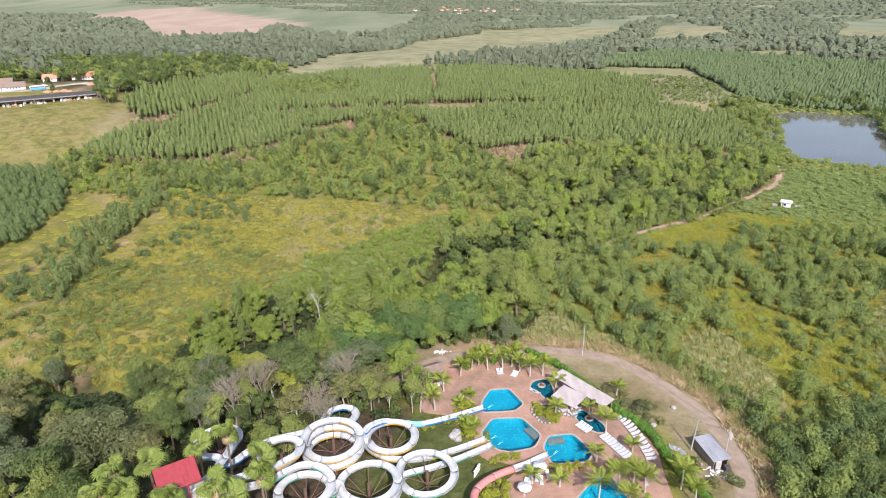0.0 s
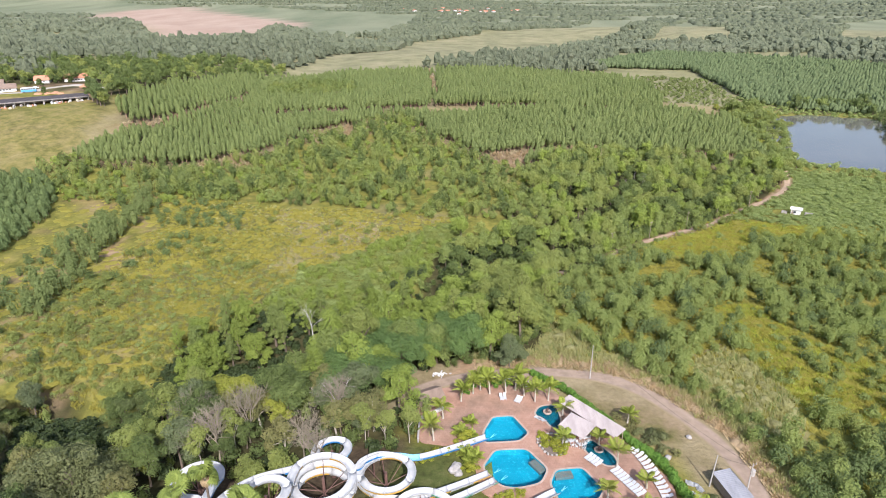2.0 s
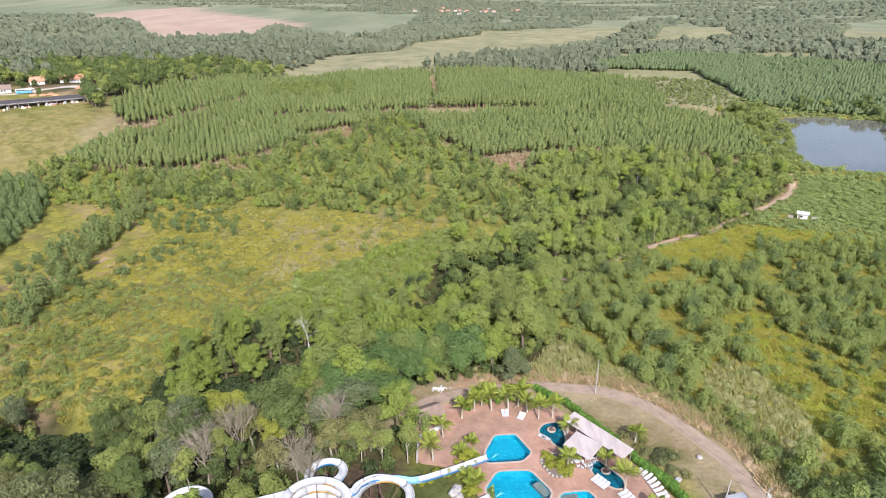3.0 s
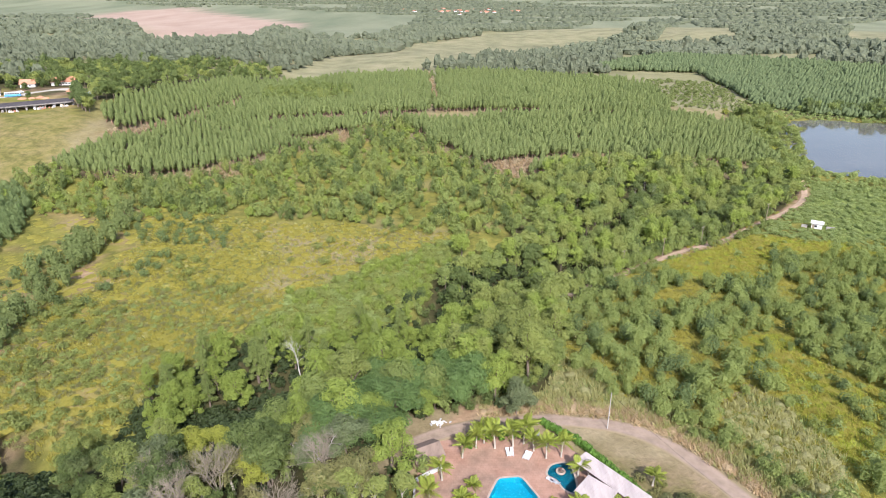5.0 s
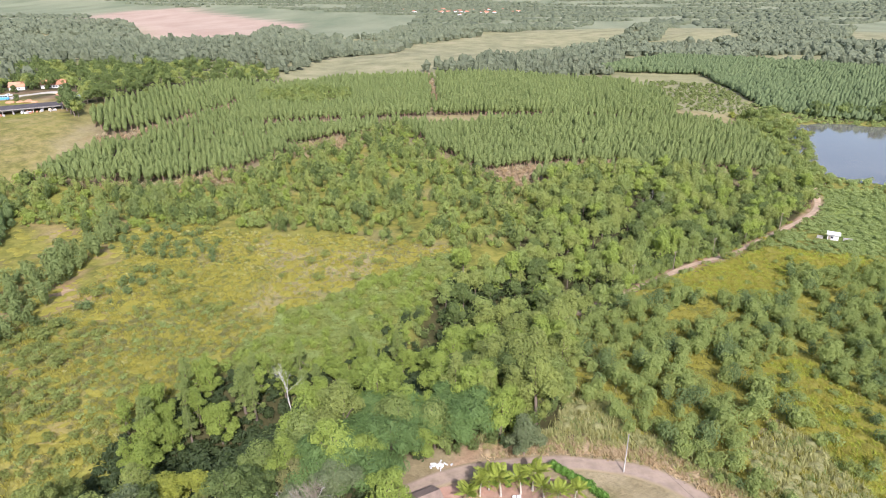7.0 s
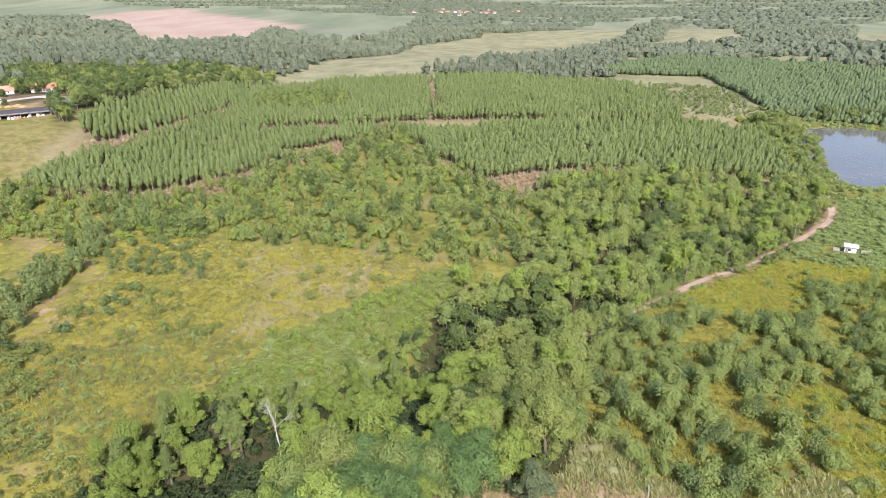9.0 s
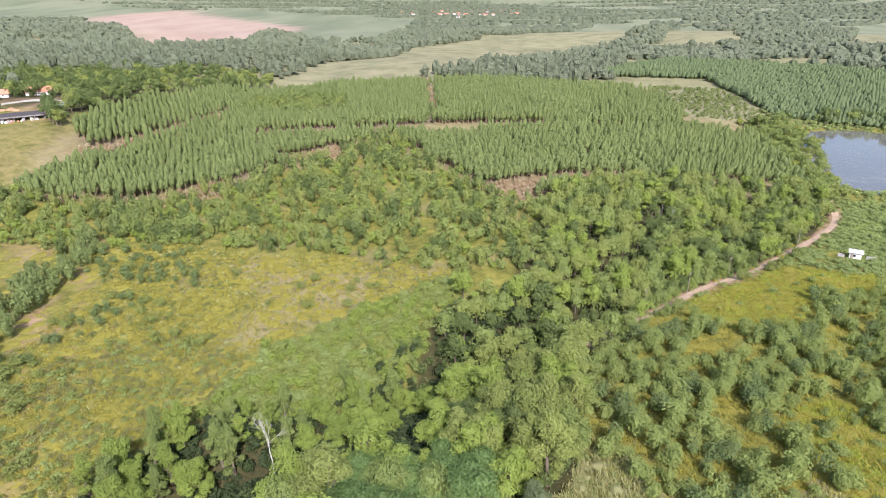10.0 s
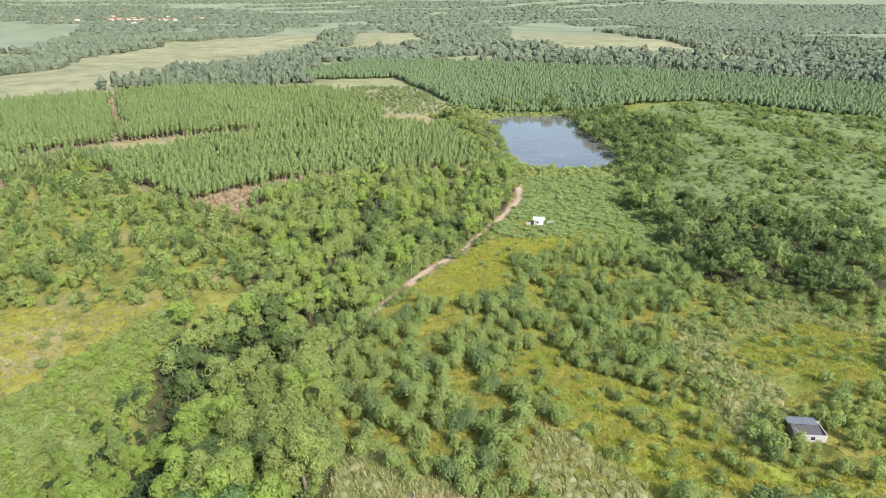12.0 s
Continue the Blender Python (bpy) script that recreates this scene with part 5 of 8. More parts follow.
# single trees that stand out
feather = tree_model("wide flat-crowned tree with feathery blue-green leaves", "feathery trees", M_FEATHER, M_BARK, 11, 12, 51, 3400, 0.28, 18, 0.5)
plant_at(feather, [(-16, 127), (-5, 134), (-20, 119), (-12, 120), (-9, 127), (2, 139), (5, 133), (-10, 138), (-22, 127), (-17, 135)], rng, 0.75, 1.0)
vine_tree = tree_model("upright tree under a yellow-green coat of vines", "vine-covered trees of the gully", M_BRIGHT, M_BARK, 13, 5.0, 55, 1500, 0.27, 13, 0.1)
grey_tree = tree_model("dense round grey-green tree behind the terrace", "grey-green trees", M_GREY, M_BARK, 8, 7, 52, 2200, 0.26, 12, 0.12)
plant_at(grey_tree, [(15.0, 129.6)], rng, 0.95, 1.0)
bright = tree_model("bright yellow-green round tree at the wood edge", "yellow-green trees", M_YELLOW, M_BARK, 8, 6, 53, 1500, 0.3, 9, 0.3)
plant_at(bright, [(-46, 119.5), (-42.5, 122), (-33, 110), (-52, 96)], rng, 0.75, 1.1)

column = tree_model("tall column of creepers over a dead trunk in gully", "vine-covered trees of the gully", M_FOREST, M_BARK, 14, 4.6, 58, 1500, 0.28, 13, 0.08)
pale_column = tree_model("broad pale green tree smothered in vines above gully", "vine-covered trees of the gully", M_BRIGHT, M_BARK, 10, 7.0, 59, 1600, 0.28, 14, 0.2)
gully_spots = scatter(rng, GULLY_WOOD, 5.0, 0.42)
gully_spots = gully_spots[(line_distance(gully_spots[:, 0], gully_spots[:, 1], TRENCH)[0] > 3.0) & (np.hypot(gully_spots[:, 0] + 33, gully_spots[:, 1] - 152) > 3.5)]
sort = rng.random(len(gully_spots))
plant_at(vine_tree, gully_spots[sort < 0.42], rng, 0.55, 0.95)
plant_at(column, gully_spots[(sort >= 0.42) & (sort < 0.8)], rng, 0.6, 1.0)
plant_at(pale_column, np.concatenate([gully_spots[sort >= 0.8], [(-14.5, 174), (-8, 178), (-17.5, 167.5), (-11, 167), (-3.5, 177), (-28.5, 161), (-22.5, 163)]]), rng, 0.75, 1.05)
mass("vine_bank", "light green creepers smothering the bank below the field", "creepers", [bush_model(rng, h, w, 110, 0.3, 7, 0.85, leaf) for h, w, leaf in ((1.6, 4.4, 0), (2.4, 4.0, 0), (1.2, 4.6, 2), (3.2, 3.6, 3))], scatter(rng, VINE_BANK, 1.9, 0.5), rng, [M_OLIVE, M_BARK, M_REED, M_BRIGHT], 0.55, 1.2)
slender = tree_model("tall slender tree with loose olive crown", "slender trees of the gully", M_OLIVE, M_BARK, 13, 5.5, 54, 1300, 0.28, 12, 0.1)
olive_dome = tree_model("huge round grey-olive tree beside the slides", "trees beside the slides", M_GREY_OLIVE, M_BARK, 11, 15, 63, 4200, 0.3, 30, 0.12)
plant_at(olive_dome, [(-57, 84)], rng, 0.95, 1.0)
garden_tree = tree_model("rounded vivid green tree between the slides", "green trees of the slides", M_OLIVE, M_BARK, 6.5, 6.5, 57, 1500, 0.26, 12, 0.1)
plant_at(garden_tree, [(-30.2, 88.6), (-32.4, 91.4), (-27.4, 92.6)], rng, 0.85, 1.05)
pale_trunk = tree_model("slim tree with tall pale trunk and small crown", "pale-trunked trees of the wood edge", M_OLIVE, M_PALE_BARK, 10, 4.5, 56, 700, 0.28, 7, 0.5, 0.1)
plant_at(pale_trunk, [(-41, 94), (-44, 98), (-37.5, 100.5), (-48, 97), (-10.6, 102.8), (-14.4, 103.4), (-6.2, 104.2)], rng, 0.85, 1.1)
lean_spots = scatter(rng, [(0, 142), (14, 136), (24, 140), (28, 162), (30, 184), (18, 182), (4, 166)], 5.0, 0.45)
plant_at(slender, lean_spots, rng, 0.75, 1.15)


def bare_tree(label, height, seed, material, spots, twigs=5, group="leafless trees", deep=4, thick=0.02, spread=0.5):
    """A leafless tree: trunk, forking limbs and fine twigs."""
    r = np.random.default_rng(seed)
    ob = thing("bare_tree", label, "tree", group)
    limbs, fine = [], []

    def grow(p, d, length, thick, depth):
        q = p + d * length
        (limbs if depth < 2 else fine).append(tube([p, p.lerp(q, 0.5) + Vector(r.normal(0, length * 0.05, 3)), q], [thick, thick * 0.8, thick * 0.6], 5 if depth < 2 else 3))
        if depth < deep:
            for _ in range(r.integers(2, twigs)):
                e = (d + Vector(r.normal(0, spread, 3))).normalized()
                e.z = max(e.z, -0.05) + 0.12
                grow(q, e.normalized(), length * r.uniform(0.55, 0.8), thick * 0.55, depth + 1)

    grow(Vector((0, 0, -0.5)), Vector((0.05, 0, 1)).normalized(), height * 0.36, height * thick, 0)
    v, f = joined(limbs)
    mesh_object("trunk", v, f, [material], parent=ob, smooth_faces=True)
    v, f = joined(fine)
    tagged(mesh_object("twig_spray", v, f, [material], parent=ob), kind="stuff")
    plant_at(ob, spots, rng, 0.85, 1.15)


bare_tree("leafless grey-brown tree with dense fine twigs", 12, 61, M_TWIG, [(-21.8, 94.6), (-24.4, 98), (-38.5, 95), (-44.5, 101), (-36, 104), (-20, 109)], 6, deep=5)
bare_tree("dead white tree standing in the gully", 16, 62, M_PLASTER_BARK, [(-33.6, 154)], 5, "dead white trees", thick=0.013, spread=0.36)
bare_tree("small dead white tree among olive crowns", 9, 65, M_PLASTER_BARK, [(-21.3, 113.2), (92, 303), (97, 300)], 5, "dead white trees", thick=0.012)

# far woods: everything behind the hill that is not field or pasture
far_box = [(-900, 560), (-300, 480), (-170, 640), (170, 680), (240, 900), (470, 690), (690, 455), (1300, 520), (1500, 1300), (900, 1650), (-1150, 1650)]
far_spots = scatter(rng, far_box, 9.6, 0.5)
d_far = np.hypot(far_spots[:, 0], far_spots[:, 1])
keep = np.ones(len(far_spots), bool)
for bare in (PASTURE, HILLOCK1, HILLOCK2, PLOWED, FARFIELD1, FARFIELD2, FAR_PLANT, CARPARK):
    keep &= ~inside(far_spots[:, 0], far_spots[:, 1], bare)
keep &= (wobble(far_spots[:, 0], far_spots[:, 1], 110, 41) > smooth(900, 2000, d_far) * 1.0 - 0.9)
lump = lambda r: model_of((joined([ball(r, (0, 0, 2.8), (4.4, 4.4, r.uniform(3.4, 5.2)), 3, 6, 0.3), cards(r, r.normal(0, 1, (3, 3)) * (2.4, 2.4, 0.8) + (0, 0, 5.4), np.tile((0.0, -0.4, 1), (3, 1)), 1.4)]), 0))
deep_box = [(-1500, 1650), (-3300, 4300), (2700, 4300), (2900, 1900), (1500, 1300), (900, 1650)]
DEEP_PLANT = [(1436, 1358), (1472, 1130), (1778, 1087), (3400, 2070), (2854, 2673), (2254, 2862), (1649, 1911)]
deep = scatter(rng, deep_box, 22, 0.5)
for bare in (PASTURE, HILLOCK1, HILLOCK2, PLOWED, FARFIELD1, FARFIELD2, DEEP_PLANT):
    deep = deep[~inside(deep[:, 0], deep[:, 1], bare)]
deep = deep[(wobble(deep[:, 0] * 0.6, deep[:, 1] * 2.2, 260, 43) > 0.1) | (wobble(deep[:, 0], deep[:, 1] * 1.6, 90, 44) > 1.05)]
wide_lump = lambda r: model_of((joined([ball(r, (0, 0, 2.4), (11, 11, r.uniform(3.4, 6.0)), 3, 6, 0.35), ball(r, (6, 3, 2.6), (6, 6, r.uniform(4, 7)), 3, 5, 0.3)]), 0))
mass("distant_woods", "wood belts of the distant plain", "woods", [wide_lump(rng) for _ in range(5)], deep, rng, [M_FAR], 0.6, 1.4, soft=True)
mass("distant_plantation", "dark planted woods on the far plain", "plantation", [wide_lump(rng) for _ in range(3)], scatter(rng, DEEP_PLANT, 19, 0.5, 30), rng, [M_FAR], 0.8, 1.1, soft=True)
far_spots = far_spots[keep]
near_far = (np.hypot(far_spots[:, 0], far_spots[:, 1]) < 880) & (far_spots[:, 0] < 860) & (far_spots[:, 0] > -620)


def belt_tree(r, height):
    """A tree of the far belt: a rough dome, two side lumps and leaf sprays on them."""
    body = [ball(r, (0, 0, height * 0.5), (3.4, 3.4, height * 0.5), 3, 6, 0.3), ball(r, (2.3, 0.8, height * 0.4), (2.3, 2.3, height * 0.34), 3, 5, 0.3), ball(r, (-1.4, -2.3, height * 0.36), (2.4, 2.4, height * 0.36), 3, 5, 0.3)]
    v = np.concatenate([b[0] for b in body])
    p = v[r.choice(len(v), 16)] + r.normal(0, 0.35, (16, 3))
    return model_of((joined(body + [cards(r, p, (p - (0, 0, height * 0.4)) / 4.0 + (0, 0, 0.5), 1.1)]), 0))


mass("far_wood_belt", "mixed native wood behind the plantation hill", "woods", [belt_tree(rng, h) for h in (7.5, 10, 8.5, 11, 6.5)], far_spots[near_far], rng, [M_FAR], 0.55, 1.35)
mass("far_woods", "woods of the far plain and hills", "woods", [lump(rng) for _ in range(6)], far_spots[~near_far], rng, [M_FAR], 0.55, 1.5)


# ---- things built by hand ----
def part(name, bm, material, parent, label="", smooth_faces=False):
    """Links a bmesh as one mesh object under a thing or a part."""
    me = bpy.data.meshes.new(name)
    bmesh.ops.recalc_face_normals(bm, faces=bm.faces)
    bm.to_mesh(me)
    bm.free()
    for p in me.polygons:
        p.use_smooth = smooth_faces
    me.materials.append(material)
    ob = new(name, me)
    ob.parent = parent
    return tagged(ob, label)


def box(sx, sy, sz, at=(0, 0, 0), turn=0.0, bevel=0.02, lean=(0, 0)):
    """A box standing on at, with eased edges."""
    bm = bmesh.new()
    bmesh.ops.create_cube(bm, size=1.0, matrix=Matrix.Translation(at) @ Euler((lean[0], lean[1], radians(turn))).to_matrix().to_4x4() @ Matrix.Translation((0, 0, sz / 2)) @ Matrix.Diagonal((sx, sy, sz, 1)))
    if bevel:
        bmesh.ops.bevel(bm, geom=bm.edges[:], offset=min(bevel, 0.3 * min(sx, sy, sz)), segments=1, affect="EDGES")
    return bm


def merge(*bms):
    out = bms[0]
    for bm in bms[1:]:
        me = bpy.data.meshes.new("piece")
        bm.to_mesh(me)
        bm.free()
        out.from_mesh(me)
        bpy.data.meshes.remove(me)
    return out


def rod(a, b, r0, r1=None, sides=8):
    """A round bar from a to b."""
    v, f = tube([a, b], [r0, r0 if r1 is None else r1], sides)
    bm = bmesh.new()
    vs = [bm.verts.new(q) for q in v]
    for q in f:
        bm.faces.new([vs[k] for k in q])
    bm.faces.new(vs[:sides][::-1])
    bm.faces.new(vs[sides:])
    return bm


def from_arrays(v, f):
    bm = bmesh.new()
    vs = [bm.verts.new(q) for q in v]
    for q in f:
        if len(set(q)) > 2:
            try:
                bm.faces.new([vs[k] for k in q])
            except ValueError:
                pass
    return bm


def slab(outline, low, high, bevel=0.0):
    """A flat slab over an outline."""
    bm = bmesh.new()
    face = bm.faces.new([bm.verts.new((x, y, high)) for x, y in outline])
    out = bmesh.ops.extrude_face_region(bm, geom=[face])
    for v in [g for g in out["geom"] if isinstance(g, bmesh.types.BMVert)]:
        v.co.z = low
    if bevel:
        bmesh.ops.bevel(bm, geom=bm.edges[:], offset=bevel, segments=1, affect="EDGES")
    return bm


def grown(outline, by):
    """An outline pushed out by so many metres."""
    p = [Vector(q) for q in outline]
    area = sum(a.x * b.y - b.x * a.y for a, b in zip(p, p[1:] + p[:1]))
    out = []
    for a, b, c in zip(p[-1:] + p[:-1], p, p[1:] + p[:1]):
        n1, n2 = Vector((b.y - a.y, a.x - b.x)).normalized(), Vector((c.y - b.y, b.x - c.x)).normalized()
        n = (n1 + n2).normalized()
        out.append(tuple(b + n * (by if area > 0 else -by) / max(0.4, n.dot(n1))))
    return out


def rounded(outline, radius, steps=4):
    """An outline with its corners rounded."""
    p = [Vector(q) for q in outline]
    out = []
    for a, b, c in zip(p[-1:] + p[:-1], p, p[1:] + p[:1]):
        r = min(radius, 0.45 * (a - b).length, 0.45 * (c - b).length)
        s, e = b + (a - b).normalized() * r, b + (c - b).normalized() * r
        out += [tuple(s.lerp(b, t).lerp(b.lerp(e, t), t)) for t in (k / steps for k in range(steps + 1))]
    return out


# materials of the water park
def deck_material():
    n = Nodes("terracotta_paving")
    c = n.ramp(n.noise(5.0, 5.0), (0.3, (0.23, 0.128, 0.085)), (0.5, (0.35, 0.205, 0.14)), (0.72, (0.42, 0.26, 0.185)))
    c = n.mix(n.ramp(n.noise(14.0, 3.0), (0.48, 0.0), (0.62, 0.75)), c, n.ramp(n.noise(1.5, 5.0), (0.3, (0.17, 0.115, 0.08)), (0.7, (0.29, 0.20, 0.14))))
    c = n.mix(n.ramp(n.noise(0.6, 4.0), (0.5, 0.0), (0.8, 0.35)), c, (0.36, 0.24, 0.17))
    brick = n.add("ShaderNodeTexBrick", Scale=1.0, Mortar_Size=0.012, Brick_Width=0.6, Row_Height=0.6)
    n.link(n.pos, brick.inputs["Vector"])
    brick.inputs["Color1"].default_value, brick.inputs["Color2"].default_value, brick.inputs["Mortar"].default_value = (1, 1, 1, 1), (0.88, 0.86, 0.84, 1), (0.7, 0.66, 0.62, 1)
    c = n.mix(0.8, c, brick.outputs["Color"], "MULTIPLY")
    n.bump(n.noise(0.2, 3.0), 0.3, 0.02)
    return n.done(c, 0.75, 0.0, 0.3)


def pool_material(name="blue_tile_with_caustics", k=1.0):
    n = Nodes(name)
    c = n.ramp(n.noise(3.5, 4.0), (0.3, shade((0.006, 0.17, 0.24), k)), (0.6, shade((0.009, 0.228, 0.305), k)), (0.8, shade((0.02, 0.29, 0.36), k)))
    # lighter cells: caustic ripples of light painted into the tile colour
    c = n.mix(n.ramp(n.noise(0.55, 2.0, 0.5), (0.56, 0.0), (0.7, 0.5)), c, shade((0.06, 0.36, 0.43), k))
    brick = n.add("ShaderNodeTexBrick", Scale=1.0, Mortar_Size=0.02, Brick_Width=0.3, Row_Height=0.3)
    n.link(n.pos, brick.inputs["Vector"])
    brick.inputs["Color1"].default_value, brick.inputs["Color2"].default_value, brick.inputs["Mortar"].default_value = (1, 1, 1, 1), (0.9, 0.93, 0.95, 1), (0.8, 0.88, 0.92, 1)
    return n.done(n.mix(0.7, c, brick.outputs["Color"], "MULTIPLY"), 0.4)


def pool_water_material():
    n = Nodes("clear_pool_water")
    n.bump(n.noise(0.5, 3.0), 0.12, 0.05)
    n.bsdf.inputs["Transmission Weight"].default_value, n.bsdf.inputs["IOR"].default_value = 1.0, 1.33
    return n.done((0.62, 0.93, 1.0), 0.02, 0.0, 0.5)


def sheet_material(name, colour, metal, rough=0.55, spec=0.3):
    """Corrugated roof sheet with runs of dirt along the fall."""
    n = Nodes(name)
    c = n.ramp(n.noise(1.6, 5.0, 0.65, (1, 0.2, 1)), (0.3, shade(colour, 0.68)), (0.55, colour), (0.8, shade(colour, 1.15)))
    c = n.mix(n.ramp(n.noise(0.35, 4.0), (0.55, 0.0), (0.8, 0.45)), c, shade(colour, 0.6))
    return n.done(c, rough, metal, spec)


M_DECK, M_POOL, M_POOLWATER = deck_material(), pool_material(), pool_water_material()
M_DARKPOOL = pool_material("deep_blue_tile_with_caustics", 0.38)
M_COPING = plain_material("pale_stone_coping", (0.40, 0.32, 0.25), 0.8, wear=0.35)
M_WHITE = plain_material("white_fibreglass", (0.47, 0.47, 0.455), 0.4, wear=0.32, size=1.6, bump=0.03)
M_BLUE = plain_material("blue_fibreglass", (0.035, 0.23, 0.56), 0.35, wear=0.25, size=2.5, bump=0.03)
M_PALEBLUE = plain_material("faded_light_blue_fibreglass", (0.24, 0.52, 0.74), 0.4, wear=0.25, size=2.0, bump=0.03)
M_SUNNY = plain_material("yellow_fibreglass", (0.66, 0.40, 0.07), 0.4, wear=0.25, size=2.5, bump=0.03)
M_GREEN = plain_material("green_fibreglass", (0.10, 0.36, 0.23), 0.4, wear=0.3, size=2.5, bump=0.03)
M_PINK = plain_material("faded_red_fibreglass", (0.56, 0.22, 0.19), 0.45, wear=0.3, size=2.0, bump=0.03)
M_STEEL = plain_material("rusty_painted_steel", (0.17, 0.095, 0.075), 0.7, 0.2, wear=0.45, size=0.7)
M_RED = plain_material("red_painted_sheet", (0.33, 0.05, 0.055), 0.55, wear=0.35)
M_PALE_ROOF = sheet_material("pale_weathered_roof_sheet", (0.42, 0.36, 0.325), 0.0)
M_GREY_ROOF = sheet_material("grey_weathered_roof_sheet", (0.30, 0.30, 0.31), 0.0)
M_DARK_ROOF = sheet_material("dark_grey_roof_sheet", (0.085, 0.076, 0.074), 0.0, rough=0.95, spec=0.05)
M_SLATE = sheet_material("weathered_dark_roof_sheet", (0.15, 0.15, 0.155), 0.0, rough=0.8, spec=0.15)
M_TILE_ROOF = sheet_material("clay_tile_roof", (0.46, 0.22, 0.13), 0.0, rough=0.85)
M_BROWN_ROOF = sheet_material("brown_tile_roof", (0.22, 0.16, 0.12), 0.0, rough=0.85)
M_PLASTER = plain_material("white_plaster", (0.70, 0.68, 0.64), 0.85, wear=0.25, size=1.2)
M_CREAM = plain_material("cream_plaster", (0.62, 0.52, 0.38), 0.85, wear=0.4, size=0.8)
M_CONCRETE = plain_material("weathered_concrete", (0.40, 0.37, 0.33), 0.85, wear=0.35, size=1.0)
M_STEPS = plain_material("dark_wet_step_tile", (0.13, 0.15, 0.14), 0.6, wear=0.3)
M_STONE = plain_material("pale_boulder_stone", (0.36, 0.335, 0.30), 0.85, wear=0.45, size=0.7, bump=0.5)
M_WOOD = plain_material("grey_weathered_timber", (0.30, 0.24, 0.18), 0.85, wear=0.4, size=0.6)
M_PLASTIC = plain_material("white_plastic", (0.52, 0.52, 0.515), 0.4, wear=0.1)
M_GLASS = plain_material("dark_window_glass", (0.03, 0.035, 0.04), 0.1, wear=0.1)
M_BUS = plain_material("blue_and_white_coachwork", (0.12, 0.36, 0.62), 0.35, wear=0.15)
M_RUBBER = plain_material("black_rubber", (0.02, 0.02, 0.02), 0.8, wear=0.2)
M_PALM = leaf_material("palm_fronds", (0.15, 0.195, 0.028), (0.305, 0.35, 0.056), (0.38, 0.31, 0.08), 2.5)
M_FAN = leaf_material("fan_palm_leaves", (0.12, 0.17, 0.03), (0.25, 0.30, 0.065), (0.33, 0.27, 0.07), 2.5)
M_HEDGE = leaf_material("clipped_hedge_leaves", (0.075, 0.16, 0.022), (0.15, 0.27, 0.04), None, 2.0, leaf=0.12)
M_GARDEN = leaf_material("garden_shrub_leaves", (0.19, 0.215, 0.022), (0.36, 0.37, 0.045), None, 1.5, ragged=0.4, leaf=0.12)

# pools and paving
POOLS = {
    "north": rounded([(8.0, 107.1), (10.0, 111.4), (13.9, 111.8), (16.4, 106.7), (14.5, 104.5), (7.9, 104.0)], 0.8),
    "middle": rounded([(7.2, 97.3), (9.7, 101.8), (15.5, 102.1), (18.6, 96.9), (16.9, 93.6), (12.5, 92.4), (10.0, 93.0)], 1.1),
    "south": rounded([(18.7, 93.6), (20.2, 96.7), (24.8, 97.2), (27.4, 92.0), (26.0, 89.8), (19.6, 89.2)], 0.9),
    "edge": rounded([(22.2, 80.6), (26.6, 85.6), (29.0, 86.2), (31.0, 80.6), (28.0, 75.0), (22.0, 75.5)], 0.8),
}
CHILD_POOLS = {
    "upper": rounded([(18.4, 112.3), (19.7, 114.8), (22.9, 115.4), (23.3, 112.1), (23.0, 107.6), (21.0, 108.6), (20.2, 111.1)], 1.2),
    "lower": rounded([(25.9, 103.5), (28.1, 104.8), (31.4, 99.9), (31.2, 97.8), (29.4, 97.7), (27.0, 100.3)], 1.0),
}
DECK = [(-4.6, 110), (-3.6, 117), (-1, 121), (4, 121.8), (12, 123.6), (19, 123.8), (25.6, 117.2), (33.8, 105), (39.8, 94), (39.0, 88), (38, 74), (10, 72), (9.6, 84), (14.5, 88.5), (6.5, 91), (5.6, 99), (0, 103.5), (-4.5, 104)]
DECK_Z = 0.16


def paving():
    bm = bmesh.new()
    rings = [rounded(DECK, 1.5, 3)] + [grown(p, 0.34) for p in (*POOLS.values(), *CHILD_POOLS.values())]
    edges = []
    for ring in rings:
        vs = [bm.verts.new((x, y, DECK_Z)) for x, y in ring]
        edges += [bm.edges.new((a, b)) for a, b in zip(vs, vs[1:] + vs[:1])]
    bmesh.ops.triangle_fill(bm, use_beauty=True, use_dissolve=False, edges=edges)
    rim = [e for e in bm.edges if e.is_boundary]
    out = bmesh.ops.extrude_edge_only(bm, edges=rim)
    for v in [g for g in out["geom"] if isinstance(g, bmesh.types.BMVert)]:
        v.co.z -= 0.5
    return tagged(part("pavement", bm, M_DECK, None), "terracotta pool terrace with stained worn paving", "terrace", kind="structure")


paving()


